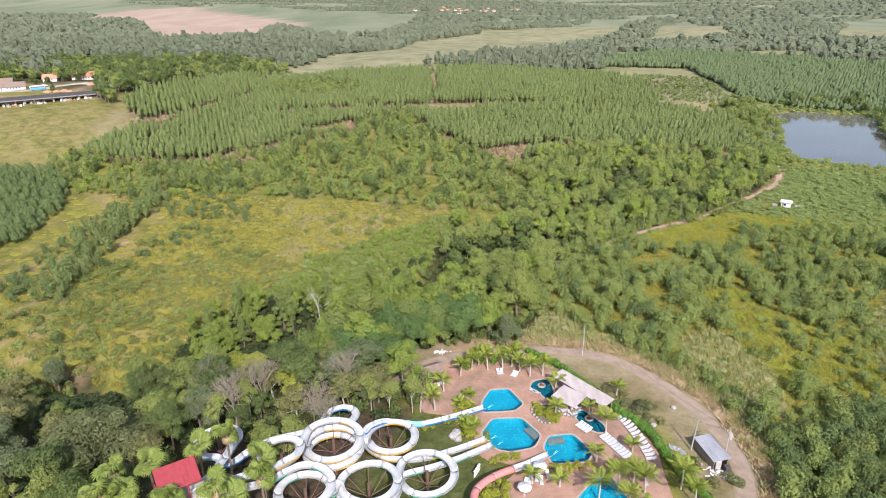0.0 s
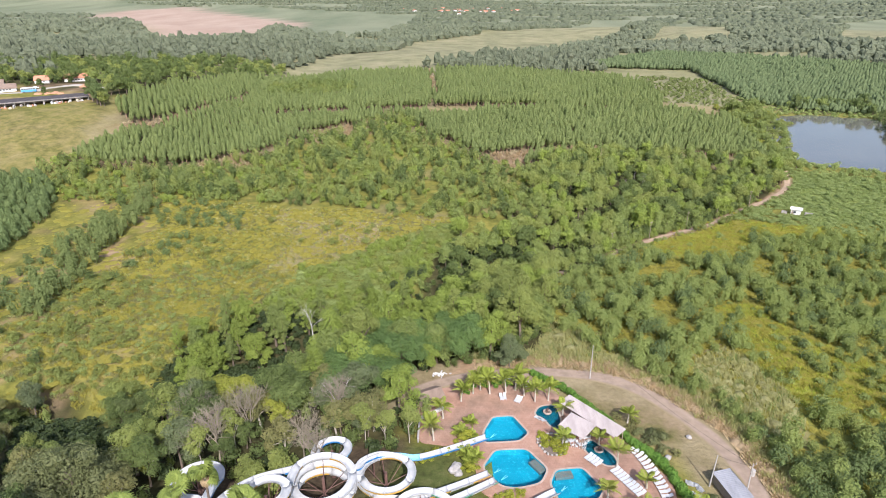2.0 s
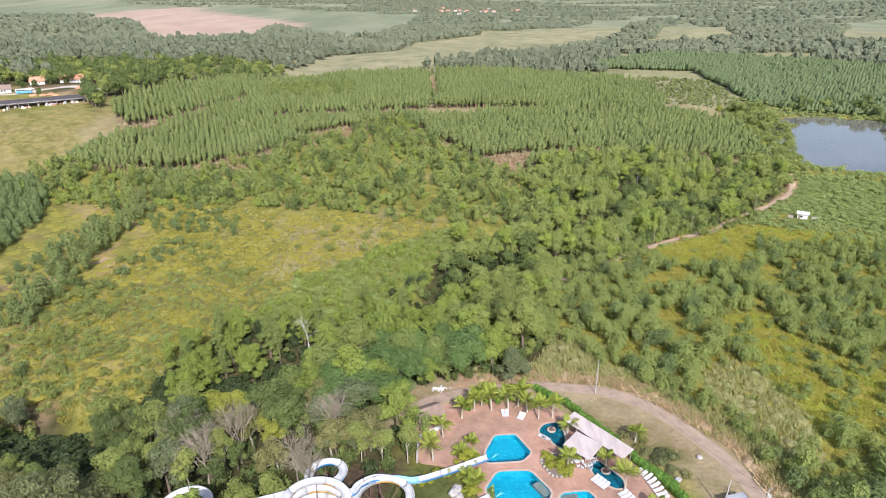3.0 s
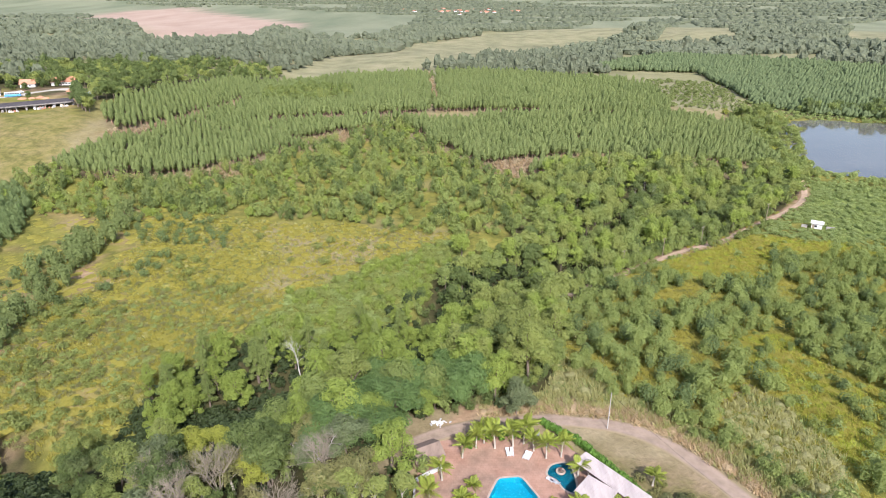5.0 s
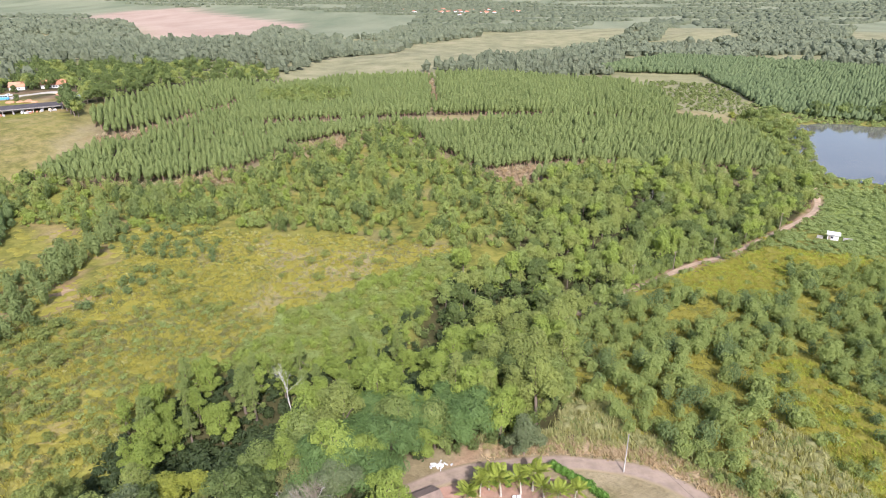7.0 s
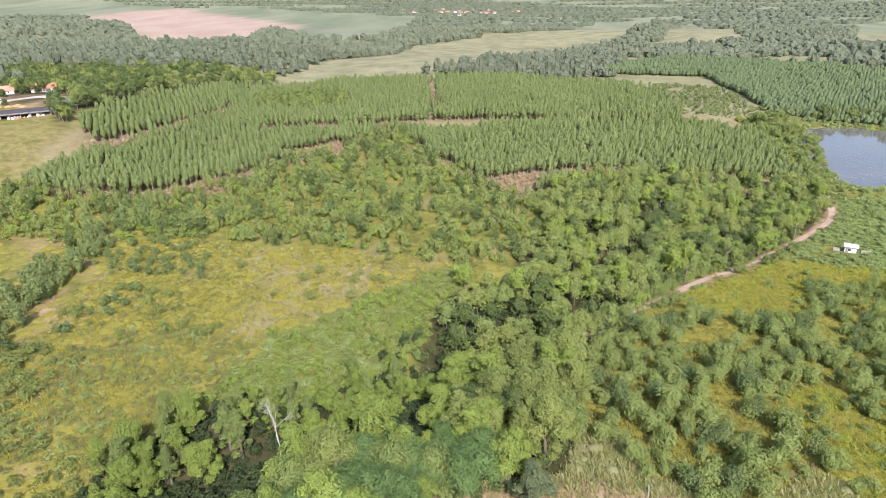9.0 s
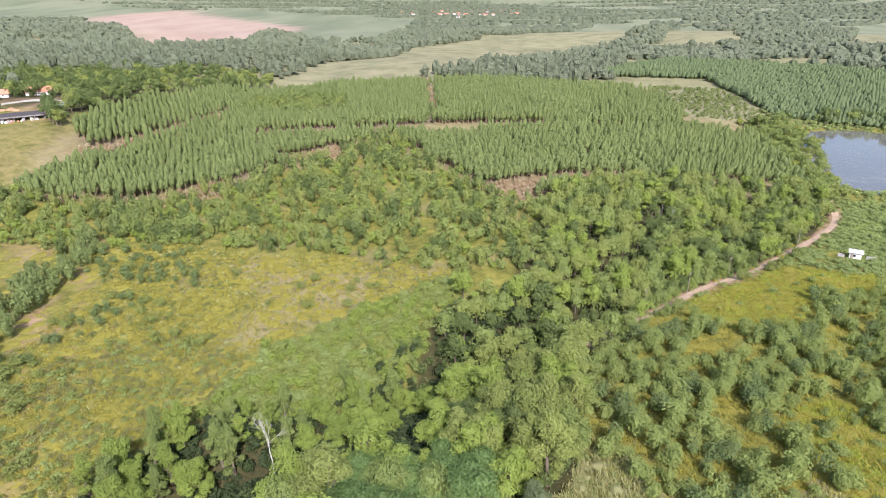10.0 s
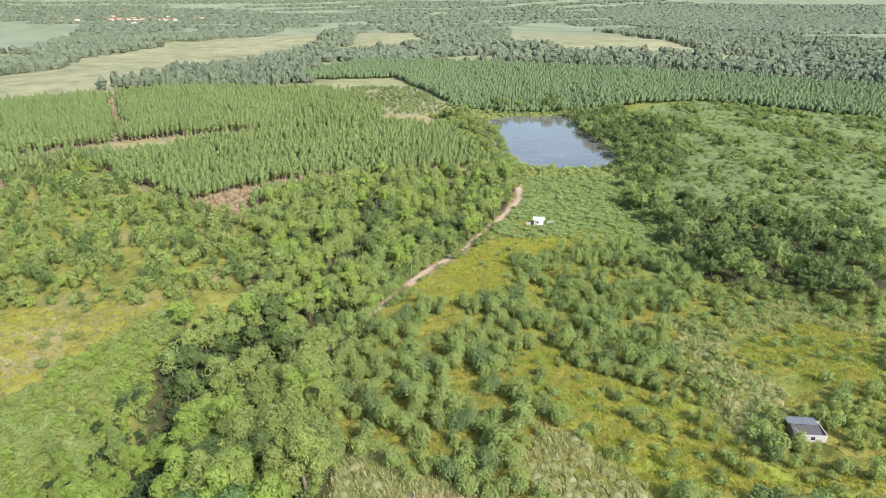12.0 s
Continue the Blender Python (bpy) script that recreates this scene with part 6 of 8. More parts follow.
def swimming_pool(outline, depth, label, category="swimming pool", tile=None):
    """A basin below the terrace: tiled shell, stone coping and a sheet of water."""
    ob = thing("swimming_pool", label, category, "pools of the terrace")
    ring = len(outline)
    bm = bmesh.new()
    low = [bm.verts.new((x, y, -depth)) for x, y in grown(outline, -0.25)]
    top = [bm.verts.new((x, y, DECK_Z - 0.02)) for x, y in outline]
    bm.faces.new(low)
    for k in range(ring):
        bm.faces.new([low[k], low[(k + 1) % ring], top[(k + 1) % ring], top[k]])
    part("basin", bm, tile or M_POOL, ob)
    bm = bmesh.new()
    rows = [[bm.verts.new((x, y, z)) for x, y in line] for line, z in ((outline, DECK_Z - 0.1), (outline, DECK_Z + 0.05), (grown(outline, 0.36), DECK_Z + 0.05), (grown(outline, 0.36), DECK_Z - 0.1))]
    for a, b in zip(rows, rows[1:]):
        for k in range(ring):
            bm.faces.new([a[k], a[(k + 1) % ring], b[(k + 1) % ring], b[k]])
    part("coping", bm, M_COPING, ob, "pale stone edge")
    area = sum(a[0] * b[1] - b[0] * a[1] for a, b in zip(outline, outline[1:] + outline[:1]))
    rim = outline if area > 0 else outline[::-1]
    mid = (sum(p[0] for p in rim) / ring, sum(p[1] for p in rim) / ring, 0.0)
    water = mesh_object("water", [mid] + [(x, y, 0.0) for x, y in rim], [(0, k + 1, (k + 1) % ring + 1) for k in range(ring)], [M_POOLWATER], parent=ob)
    water.visible_shadow = False
    return ob


def pool_steps(parent, at, turn, wide, deep):
    """Entry steps in a pool's corner: a dark tread just under the water, with each lattice bar set on it."""
    tread = part("steps", box(wide, deep, 0.9, (*at, -1.06), turn, 0.03), M_STEPS, parent, "dark tiled entry steps under water")
    q = Matrix.Rotation(radians(turn), 4, "Z")
    for k in range(5):
        o = q @ Vector((0, (k - 2) * deep / 5, 0))
        part("lattice_bar", box(wide, 0.06, 0.05, (at[0] + o.x, at[1] + o.y, -0.165), turn, 0), M_BROWN_ROOF, tread)
    for k in range(8):
        o = q @ Vector(((k - 3.5) * wide / 8, 0, 0))
        part("lattice_bar", box(0.06, deep, 0.05, (at[0] + o.x, at[1] + o.y, -0.16), turn, 0), M_BROWN_ROOF, tread)


swimming_pool(POOLS["north"], 1.1, "six-sided blue pool with stone coping")
pool = swimming_pool(POOLS["middle"], 1.3, "largest blue pool with slide landings")
pool_steps(pool, (17.0, 98.0), -58, 3.2, 1.5)
pool = swimming_pool(POOLS["south"], 1.2, "angular blue pool beside a planted bed")
pool_steps(pool, (21.3, 95.9), 8, 3.2, 1.5)
swimming_pool(POOLS["edge"], 1.2, "blue pool behind palms with pale coping")
for key, spot in (("upper", (21.1, 113.2)), ("lower", (28.9, 102.0))):
    swimming_pool(CHILD_POOLS[key], 0.4, "shallow curved children's pool with fountain", "paddling pool", M_DARKPOOL)
    fountain = thing("fountain", "small round stone fountain in paddling pool", "fountain", "fountains", pose(*spot, -0.3))
    part("rim", from_arrays(*tube([(0.72 * math.cos(k * math.pi / 10), 0.72 * math.sin(k * math.pi / 10), 0.42) for k in range(21)], [0.17] * 21, 8)), M_COPING, fountain)
    part("bowl", rod((0, 0, 0), (0, 0, 0.42), 0.7, 0.72, 18), M_BARK, fountain)
    part("stem", rod((0, 0, 0.4), (0, 0, 0.95), 0.16, 0.1, 10), M_STEEL, fountain)
    part("cap", from_arrays(*ball(rng, (0, 0, 1.0), (0.26, 0.26, 0.14))), M_STEEL, fountain)


# water slides
def flume_section(name, mids, parent, inner, width=1.35, cover=False, label="", outer_skin=None):
    """A length of half-round channel with wall thickness and rolled rims; a cover closes it to a tube."""
    r = width / 2
    angles = np.linspace(0, 2 * math.pi, 13)[:-1] if cover else np.radians(np.linspace(-8, 188, 9))
    outer = [(-math.cos(a) * r, -math.sin(a) * r * 0.85) for a in angles]
    if cover:
        profile, closed = outer, True
    else:
        innerp = [(x * 0.9, y * 0.9 + 0.02) for x, y in outer]
        profile, closed = outer + [(outer[-1][0] * 1.08, 0.16)] + innerp[::-1] + [(outer[0][0] * 1.08, 0.16)], True
    bm = bmesh.new()
    rows = []
    for k, m in enumerate(mids):
        d = mids[min(k + 1, len(mids) - 1)] - mids[max(k - 1, 0)]
        side = Vector((d.y, -d.x, 0)).normalized()
        up = side.cross(d).normalized()
        if up.z < 0:
            up = -up
        rows.append([bm.verts.new(m + side * x + up * y) for x, y in profile])
    for a, b in zip(rows, rows[1:]):
        for k in range(len(profile)):
            bm.faces.new([a[k], a[(k + 1) % len(profile)], b[(k + 1) % len(profile)], b[k]])
    for row in (rows[0], rows[-1]):
        bm.faces.new(row)
    skin = part(name, bm, inner, parent, label, True)
    if outer_skin and not cover:
        skin.data.materials.append(outer_skin)
        for k, p in enumerate(skin.data.polygons):
            if k < len(profile) * (len(mids) - 1) and k % len(profile) < 9:
                p.material_index = 1
    return skin


def loop_points(cx, cy, r, a0, a1, z0, z1):
    """Points of a turn round a centre, from angle a0 to a1 (degrees, to the left positive), sinking from z0 to z1."""
    count = max(4, int(abs(a1 - a0) / 24))
    return [(cx + r * math.cos(radians(a0 + (a1 - a0) * k / count)), cy + r * math.sin(radians(a0 + (a1 - a0) * k / count)), z0 + (z1 - z0) * k / count) for k in range(count + 1)]


def water_slide(label, path, colours, pattern, towers, outs):
    """A slide of bolted lengths; pattern gives the colour of each length in turn, outs that of its outside. towers: (x, y, top, ring radius)."""
    ob = thing("water_slide", label, "water slide", "water slides")
    mids = smooth_line([Vector(p) for p in path], 0.55)
    per, k, n = 8, 0, 0
    while k < len(mids) - 1:
        piece = mids[k : min(k + per, len(mids) - 1) + 1]
        key = pattern[n % len(pattern)]
        section = flume_section("flume_section", piece, ob, colours[key], cover=key == "t", outer_skin=colours[outs[n % len(outs)]])
        if len(piece) > 2:
            d = (piece[1] - piece[0]).normalized()
            flange = flume_section("joint_flange", [piece[0] - d * 0.05, piece[0] + d * 0.05], section, colours["f"], 1.47)
        k, n = k + per, n + 1
    for x, y, top, r in towers:
        base = float(land_z(x, y)) - 0.3
        part("column", rod((x, y, base), (x, y, top + 0.6), 0.3, 0.24, 10), M_STEEL, ob)
        for a in range(0, 360, 45):
            c, s = math.cos(radians(a + 10)), math.sin(radians(a + 10))
            near = min(mids, key=lambda m: (m.x - x - c * r) ** 2 + (m.y - y - s * r) ** 2)
            part("strut", rod((x + c * 0.15, y + s * 0.15, top - 2.6 + 0.6 * (a % 90 == 0)), (near.x, near.y, near.z - 0.55), 0.075, 0.06, 6), M_STEEL, ob)
            if a % 90 == 0:
                part("brace", rod((x + c * 0.2, y + s * 0.2, top - 5.0), (near.x, near.y, near.z - 0.6), 0.055, 0.05, 6), M_STEEL, ob)
    gone = 0.0
    for a, b in zip(mids, mids[1:]):
        gone += (b - a).length
        if gone > 7 and b.z > 1.6:
            if all(math.hypot(b.x - x, b.y - y) > r + 2.2 for x, y, _, r in towers):
                base = float(land_z(b.x, b.y)) - 0.3
                part("post", rod((b.x, b.y, base), (b.x, b.y, b.z - 0.55), 0.11, 0.11, 8), M_STEEL, ob)
            gone = 0.0
    return ob
M_SUNWHITE = plain_material("cream_fibreglass", (0.74, 0.66, 0.48), 0.4, wear=0.3, size=3.0, bump=0.03)
blue_path = [(-36.4, 71.0, 11.4), (-35.5, 75.2, 10.6), (-34.9, 79.8, 9.9)] + loop_points(-37.9, 85.1, 3.4, -25, 282, 9.3, 8.3) + [(-34.6, 80.6, 8.0), (-32.5, 83.6, 7.8), (-29.6, 86.6, 7.6), (-25.1, 88.8, 7.3), (-21.8, 90.4, 7.0)] + loop_points(-18.9, 94.7, 2.8, 270, 610, 6.9, 5.8) + [(-14.6, 91.5, 5.4), (-13.4, 93.4, 5.2), (-11.0, 95.6, 4.6), (-7.6, 96.4, 3.6), (-4.2, 97.0, 2.8), (1.7, 100.8, 1.5), (8.4, 105.0, 0.65)]
water_slide("white and blue looping water slide into pool", blue_path, {"w": M_WHITE, "b": M_BLUE, "p": M_PALEBLUE, "f": M_WHITE}, "wwwwwwwwwwwwwwwwwpww", [(-37.9, 85.1, 8.6, 3.4), (-18.9, 94.7, 5.6, 2.8)], "bbbbbp")
yellow_path = [(-35, 67.6, 14.2), (-34.0, 69.0, 14), (-31.5, 70.9, 13.4), (-28.7, 72.8, 12.9), (-25.8, 74.6, 12.5)] + loop_points(-25.7, 79.4, 3.05, 305, 630, 12.1, 11.0) + [(-23.6, 79.2, 10.6), (-23.3, 82.0, 10.0)] + loop_points(-18.6, 85.5, 4.6, 182, -675, 9.6, 5.8) + loop_points(-9.4, 90.7, 4.35, 205, 605, 5.5, 4.5) + [(-9.0, 86.0, 4.2), (-3.9, 87.5, 2.9), (1.6, 91.0, 1.6), (8.2, 95.4, 0.65)]
water_slide("white and yellow water slide with stacked loops", yellow_path, {"w": M_WHITE, "y": M_SUNNY, "c": M_SUNWHITE, "f": M_WHITE}, "wwwwwwwwwwwwwwwwwwwwwwww", [(-25.7, 79.4, 10.6, 3.0), (-18.6, 85.5, 8.2, 4.6), (-9.4, 90.7, 4.6, 4.3)], "ywyyw")
green_path = [(-35, 66.6, 14.0), (-33.7, 67.6, 13.6), (-29.6, 69.8, 13), (-26.3, 72.2, 12), (-23.8, 75.4, 11.2)] + loop_points(-20.9, 73.5, 4.0, 110, -358, 10.6, 8.2) + loop_points(-11.9, 77.6, 4.65, 190, 715, 7.6, 5.5) + loop_points(-2.7, 82.6, 4.6, 185, -165, 4.9, 3.5) + [(-6.2, 83.4, 3.2), (-2.4, 85.6, 2.5), (2.5, 88.8, 1.6), (9.3, 93.8, 0.65)]
water_slide("white water slide with green undersides and wide loops", green_path, {"w": M_WHITE, "g": M_GREEN, "f": M_WHITE}, "w", [(-20.9, 73.5, 8.8, 4.0), (-11.9, 77.6, 6.0, 4.6), (-2.7, 82.6, 4.0, 4.6)], "gwgw")
red_path = [(8.5, 72.0, 4.2), (5.2, 74.2, 3.8), (4.8, 76.8, 3.6), (5.4, 79.6, 3.3), (7.3, 82.2, 2.9), (10.2, 84.7, 2.3), (14.5, 87.5, 1.5), (17.7, 90.0, 0.95), (19.4, 91.2, 0.65)]
water_slide("short water slide with faded red tube top", red_path, {"w": M_WHITE, "t": M_PINK, "f": M_PINK}, "ttttwwww", [], "w")


# launch platform with a red roof
def launch_platform():
    x, y, top = -37.4, 68.9, 14.0
    base = float(land_z(x, y)) - 0.3
    ob = thing("launch_platform", "steel slide platform under a sloping red sheet roof", "platform")
    for dx in (-2.3, 2.3):
        for dy in (-1.8, 1.8):
            part("post", box(0.2, 0.2, top + 2.4 - base, (x + dx, y + dy, base)), M_RED, ob)
    part("floor", box(6.0, 4.4, 0.18, (x, y, top - 0.2)), M_CONCRETE, ob)
    for dx, dy, sx, sy in ((0, 2.1, 5.6, 0.06), (0, -2.1, 5.6, 0.06), (-2.9, 0, 0.06, 4.2)):
        part("railing", merge(box(sx, sy, 0.06, (x + dx, y + dy, top + 1.0)), box(sx, sy, 0.06, (x + dx, y + dy, top + 0.5))), M_RED, ob)
    roof = part("roof", box(5.6, 4.2, 0.08, (0, 0, 0), 0, 0.02, (0.28, 0)), M_RED, ob, "red painted sheet roof")
    roof.matrix_basis = pose(x + 0.1, y, top + 2.5, 0, 0, 33)
    for k in range(9):
        part("roof_rib", box(0.06, 4.2, 0.05, (-2.6 + 0.65 * k, 0, 0.08), 0, 0.01, (0.28, 0)), M_RED, roof)
    edge = part("fascia", box(5.6, 0.08, 0.3, (0, -2.1, -0.75)), M_RED, roof)
    part("stair", merge(*[box(1.2, 0.32, 0.08, (x - 2.2 - 0.28 * k, y - 2.2, top - 0.3 - 0.2 * k)) for k in range(20)]), M_STEEL, ob)
    return ob


launch_platform()


# palms
def frond_arrays(r, length, droop, pairs, leaf):
    """A feather frond along +x: a bending rib with drooping leaflets on both sides."""
    pieces, rib = [], []
    for k in range(7):
        t = k / 6
        rib.append((length * (t - 0.12 * t * t), 0, length * (0.42 * t - droop * t * t)))
    pieces.append(tube(rib, [0.045 - 0.035 * k / 6 for k in range(7)], 4))
    for k in range(pairs):
        t = 0.14 + 0.84 * (k + r.uniform(0, 0.5)) / pairs
        p = Vector((length * (t - 0.12 * t * t), 0, length * (0.42 * t - droop * t * t)))
        size = leaf * math.sin(math.pi * min(0.96, 0.25 + 0.72 * t))
        for side in (-1, 1):
            tip = p + Vector((size * 0.55, side * size * 0.85, -size * r.uniform(0.15, 0.5)))
            w = Vector((0.05, 0, 0.02))
            mid = p.lerp(tip, 0.5) + Vector((0, 0, 0.06))
            pieces.append((np.array([p, mid - w, tip, mid + w]), np.array([(0, 1, 2, 3)])))
    return joined(pieces)


def palm_model(label, group, height, length, count, seed, name="palm_tree", lean=0.08):
    r = np.random.default_rng(seed)
    ob = thing(name, label, "palm", group)
    bend = [(lean * height * (k / 5) ** 2, 0, height * k / 5 - 0.3 * (k == 0)) for k in range(6)]
    part("trunk", from_arrays(*tube(bend, [0.2, 0.16, 0.145, 0.135, 0.13, 0.12], 8)), M_PALE_BARK, ob, "", True)
    shapes = []
    for k in range(3):
        v, f = frond_arrays(r, length, (0.45, 0.65, 0.95)[k], 24, length * 0.3)
        shapes.append(mesh_object("frond", v, f, [M_PALM], parent=ob))
    for k in range(count):
        s = shapes[(0, 1, 1, 2)[k % 4]]
        fr = s if k in (0, 1, 3) else new("frond", s.data)
        fr.parent = ob
        fr.matrix_basis = pose(*bend[-1], 0, r.uniform(-48, -2) - 14 * (k % 4 == 0), k * 137.5 + r.uniform(-12, 12)) @ Matrix.Scale(r.uniform(0.85, 1.1), 4)
    return ob


def set_out(model, spots, r, low=0.85, high=1.15, z=None):
    for k, (x, y) in enumerate(spots):
        s = r.uniform(low, high)
        m = Matrix.LocRotScale((x, y, (z if z is not None else DECK_Z if inside(x, y, DECK) else float(land_z(x, y)))), Euler((0, 0, r.uniform(0, 6.283))), (s, s, s))
        made = model if k == 0 else copy_thing(model, m)
        made.matrix_basis = m


rp = np.random.default_rng(8)
young = palm_model("young coconut palm with arching yellow-green fronds on terrace", "palms of the terrace", 2.9, 2.6, 19, 1, lean=0.14)
set_out(young, [(3.8, 116.6), (6.4, 119.2), (9.9, 119.2), (13.3, 119.6), (17.0, 118.4), (19.0, 116.4), (21.8, 116.8), (-1.7, 104.6), (0.1, 111.0), (8.0, 120.6), (15.4, 120.4)], rp, 1.0, 1.28, DECK_Z)
tall = palm_model("tall coconut palm with full crown beside pools", "palms of the terrace", 3.6, 3.3, 17, 2, "coconut_palm")
set_out(tall, [(31.0, 97.2), (32.6, 84.0), (29.9, 83.2), (34.0, 82.0), (40.6, 83.2), (41.6, 79.6), (30.4, 78.4), (26.1, 81.2)], rp, 0.9, 1.15, DECK_Z - 0.1)
lawn_palm = palm_model("short palm with drooping dull green fronds on dry lawn", "palms of the lawn", 1.9, 2.2, 15, 4, "lawn_palm")
set_out(lawn_palm, [(36.3, 109.8)], rp, 1.0, 1.1)
small = palm_model("small palm in a planting ring on terrace", "palms of the terrace", 1.7, 2.0, 13, 3, "small_palm")
set_out(small, [(23.9, 112.0), (22.3, 102.9), (29.2, 103.4), (27.6, 89.9), (15.3, 84.4), (34.8, 92.3), (19.9, 83.7), (33.0, 78.0)], rp, 1.0, 1.3, DECK_Z)
clump = palm_model("bushy clump of yellow-green feather palm by the path", "palm clumps of the terrace", 0.5, 2.3, 24, 5, "palm_clump")
set_out(clump, [(5.4, 109.6), (3.4, 106.6), (5.0, 105.2), (4.9, 98.2), (4.2, 100.4), (5.8, 99.4)], rp, 0.8, 1.1, DECK_Z - 0.1)


def fan_leaf(r, stalk, size, droop):
    """A fan leaf along +x: a stalk and a round pleated blade of narrow segments with hanging tips."""
    pieces = [tube([(0, 0, 0), (stalk * 0.5, 0, 0.08), (stalk, 0, 0)], [0.035, 0.03, 0.02], 4)]
    for k in range(13):
        a = radians((k - 6) * 19)
        c, s = math.cos(a), math.sin(a)
        n, root = Vector((-s, c, 0)) * 0.13 * size, Vector((stalk - 0.05, 0, 0))
        mid = root + Vector((c, s, 0.06 - 0.1 * abs(s))) * size * 0.62
        tip = root + Vector((c, s, 0)) * size * r.uniform(0.9, 1.1) - Vector((0, 0, droop * size * r.uniform(0.7, 1.2)))
        pieces.append((np.array([root, mid - n, tip, mid + n]), np.array([(0, 1, 2, 3)])))
    return joined(pieces)


def fan_palm_model():
    r = np.random.default_rng(4)
    ob = thing("fan_palm", "tall fan palm with round crown and dead skirt leaves", "palm", "fan palms by the slides")
    part("trunk", from_arrays(*tube([(0, 0, -0.6), (0.1, 0, 4), (0.15, 0, 9.6)], [0.27, 0.2, 0.18], 8)), M_BARK, ob, "", True)
    shapes = [mesh_object("fan_leaf", *fan_leaf(r, st, sz, dr), [M_FAN], parent=ob) for st, sz, dr in ((1.25, 1.05, 0.45), (1.0, 1.0, 0.3), (1.4, 1.1, 0.7))]
    dead = mesh_object("dead_leaf", *fan_leaf(r, 0.9, 0.9, 0.6), [M_STRAW_BLADE], parent=ob)
    for k in range(52):
        leaf = shapes[k] if k < 3 else new("fan_leaf", shapes[k % 3].data)
        leaf.parent = ob
        lift = -80 + 118 * ((k * 0.618) % 1.0) ** 0.8
        leaf.matrix_basis = pose(0.15, 0, 9.6, r.uniform(-25, 25), lift, k * 137.5) @ Matrix.Scale(r.uniform(0.9, 1.15), 4)
    for k in range(9):
        leaf = dead if k == 0 else new("dead_leaf", dead.data)
        leaf.parent = ob
        leaf.matrix_basis = pose(0.15, 0, 9.3, 0, 62 + r.uniform(-8, 10), k * 40 + r.uniform(-10, 10))
    return ob


fan = fan_palm_model()
for k, (x, y, size) in enumerate([(-33.9, 79.0, 1.19), (-37.4, 76.8, 1.0), (-27.3, 75.2, 1.1), (-26.3, 70.6, 1.18), (-31.4, 66.4, 1.2), (-29.4, 67.2, 1.0), (-36.6, 64.4, 1.05), (-46.9, 69.8, 0.95), (-43.4, 73.2, 0.84), (-43.7, 66.0, 0.93), (-46.0, 64.4, 1.0)]):
    m = Matrix.LocRotScale((x, y, float(land_z(x, y))), Euler((0, 0, k * 1.9)), (0.97 + 0.02 * (k % 3), 0.97 + 0.02 * (k % 3), size))
    (fan if k == 0 else copy_thing(fan, m)).matrix_basis = m


# terrace furniture and buildings
def pavilion(label, x, y, turn, long, wide, z, posts):
    """An open shelter: sloping sheet roof with ribs on rafters and posts, tables in its shade."""
    ob = thing("pavilion", label, "pavilion", "terrace shelters", pose(x, y, DECK_Z, 0, 0, turn))
    fall = math.atan2(0.5, wide)
    roof = part("roof", box(long, wide, 0.08, (0, 0, z), 0, 0.02, (fall, 0)), M_PALE_ROOF, ob)
    count = int(long / 0.55)
    for k in range(count):
        part("roof_rib", box(0.07, wide, 0.045, (-long / 2 + (k + 0.5) * long / count, 0, z + 0.08), 0, 0.01, (fall, 0)), M_PALE_ROOF, roof)
    for k in range(posts):
        for s in (-1, 1):
            part("post", rod((-long / 2 + 0.4 + k * (long - 0.8) / (posts - 1), s * (wide / 2 - 0.3), 0), (-long / 2 + 0.4 + k * (long - 0.8) / (posts - 1), s * (wide / 2 - 0.3), z + 0.18 * s), 0.09), M_WOOD, ob)
    for s in (-1, 1):
        part("beam", box(long - 0.3, 0.1, 0.16, (0, s * (wide / 2 - 0.3), z - 0.2 + 0.2 * s)), M_WOOD, ob)
    return ob


pavilion("long open shelter with pale sheet roof beside hedge", 28.6, 108.2, -51.5, 13.7, 3.1, 2.9, 6)
pavilion("square open shelter with pale sheet roof above bar tables", 25.3, 105.4, -43.5, 5.6, 4.6, 2.75, 3)


def lounger_model():
    ob = thing("sun_lounger", "white plastic sun lounger on the terrace", "sun lounger", "sun loungers")
    part("bed", merge(box(1.36, 0.62, 0.03, (0, 0, 0.3), 0, 0), box(1.4, 0.05, 0.06, (0, 0.31, 0.28)), box(1.4, 0.05, 0.06, (0, -0.31, 0.28))), M_PLASTIC, ob)
    part("backrest", box(0.7, 0.64, 0.04, (0.98, 0, 0.42), 0, 0.01, (0, -0.55)), M_PLASTIC, ob)
    for x in (-0.55, 0.6):
        for y in (-0.28, 0.28):
            part("leg", box(0.06, 0.05, 0.3, (x, y, 0)), M_PLASTIC, ob)
    return ob


lounger = lounger_model()
lounge_poses = [(12.2, 117.4, 95), (12.9, 117.5, 88), (15.2, 116.7, 62), (15.8, 116.4, 62), (18.8, 110.9, -48), (19.4, 110.5, -48)]
lounge_poses += [(26.3 + 0.46 * k, 99.7 - 0.6 * k, 38) for k in range(4)] + [(30.2 + 0.37 * k, 96.3 - 0.70 * k, 28) for k in range(9)]
lounge_poses += [(14.0, 84.0, 70), (14.9, 84.6, 75), (16.2, 85.2, 80), (16.9, 84.4, 85), (18.3, 86.0, 95), (20.3, 86.2, 95)]
lounge_poses += [(35.0 + 0.34 * k - 0.012 * k * k, 102.0 - 0.98 * k, 32 - 2.5 * k + (k * 37) % 13) for k in range(13)]
for k, (x, y, a) in enumerate(lounge_poses):
    m = pose(x, y, DECK_Z, 0, 0, a)
    (lounger if k == 0 else copy_thing(lounger, m)).matrix_basis = m


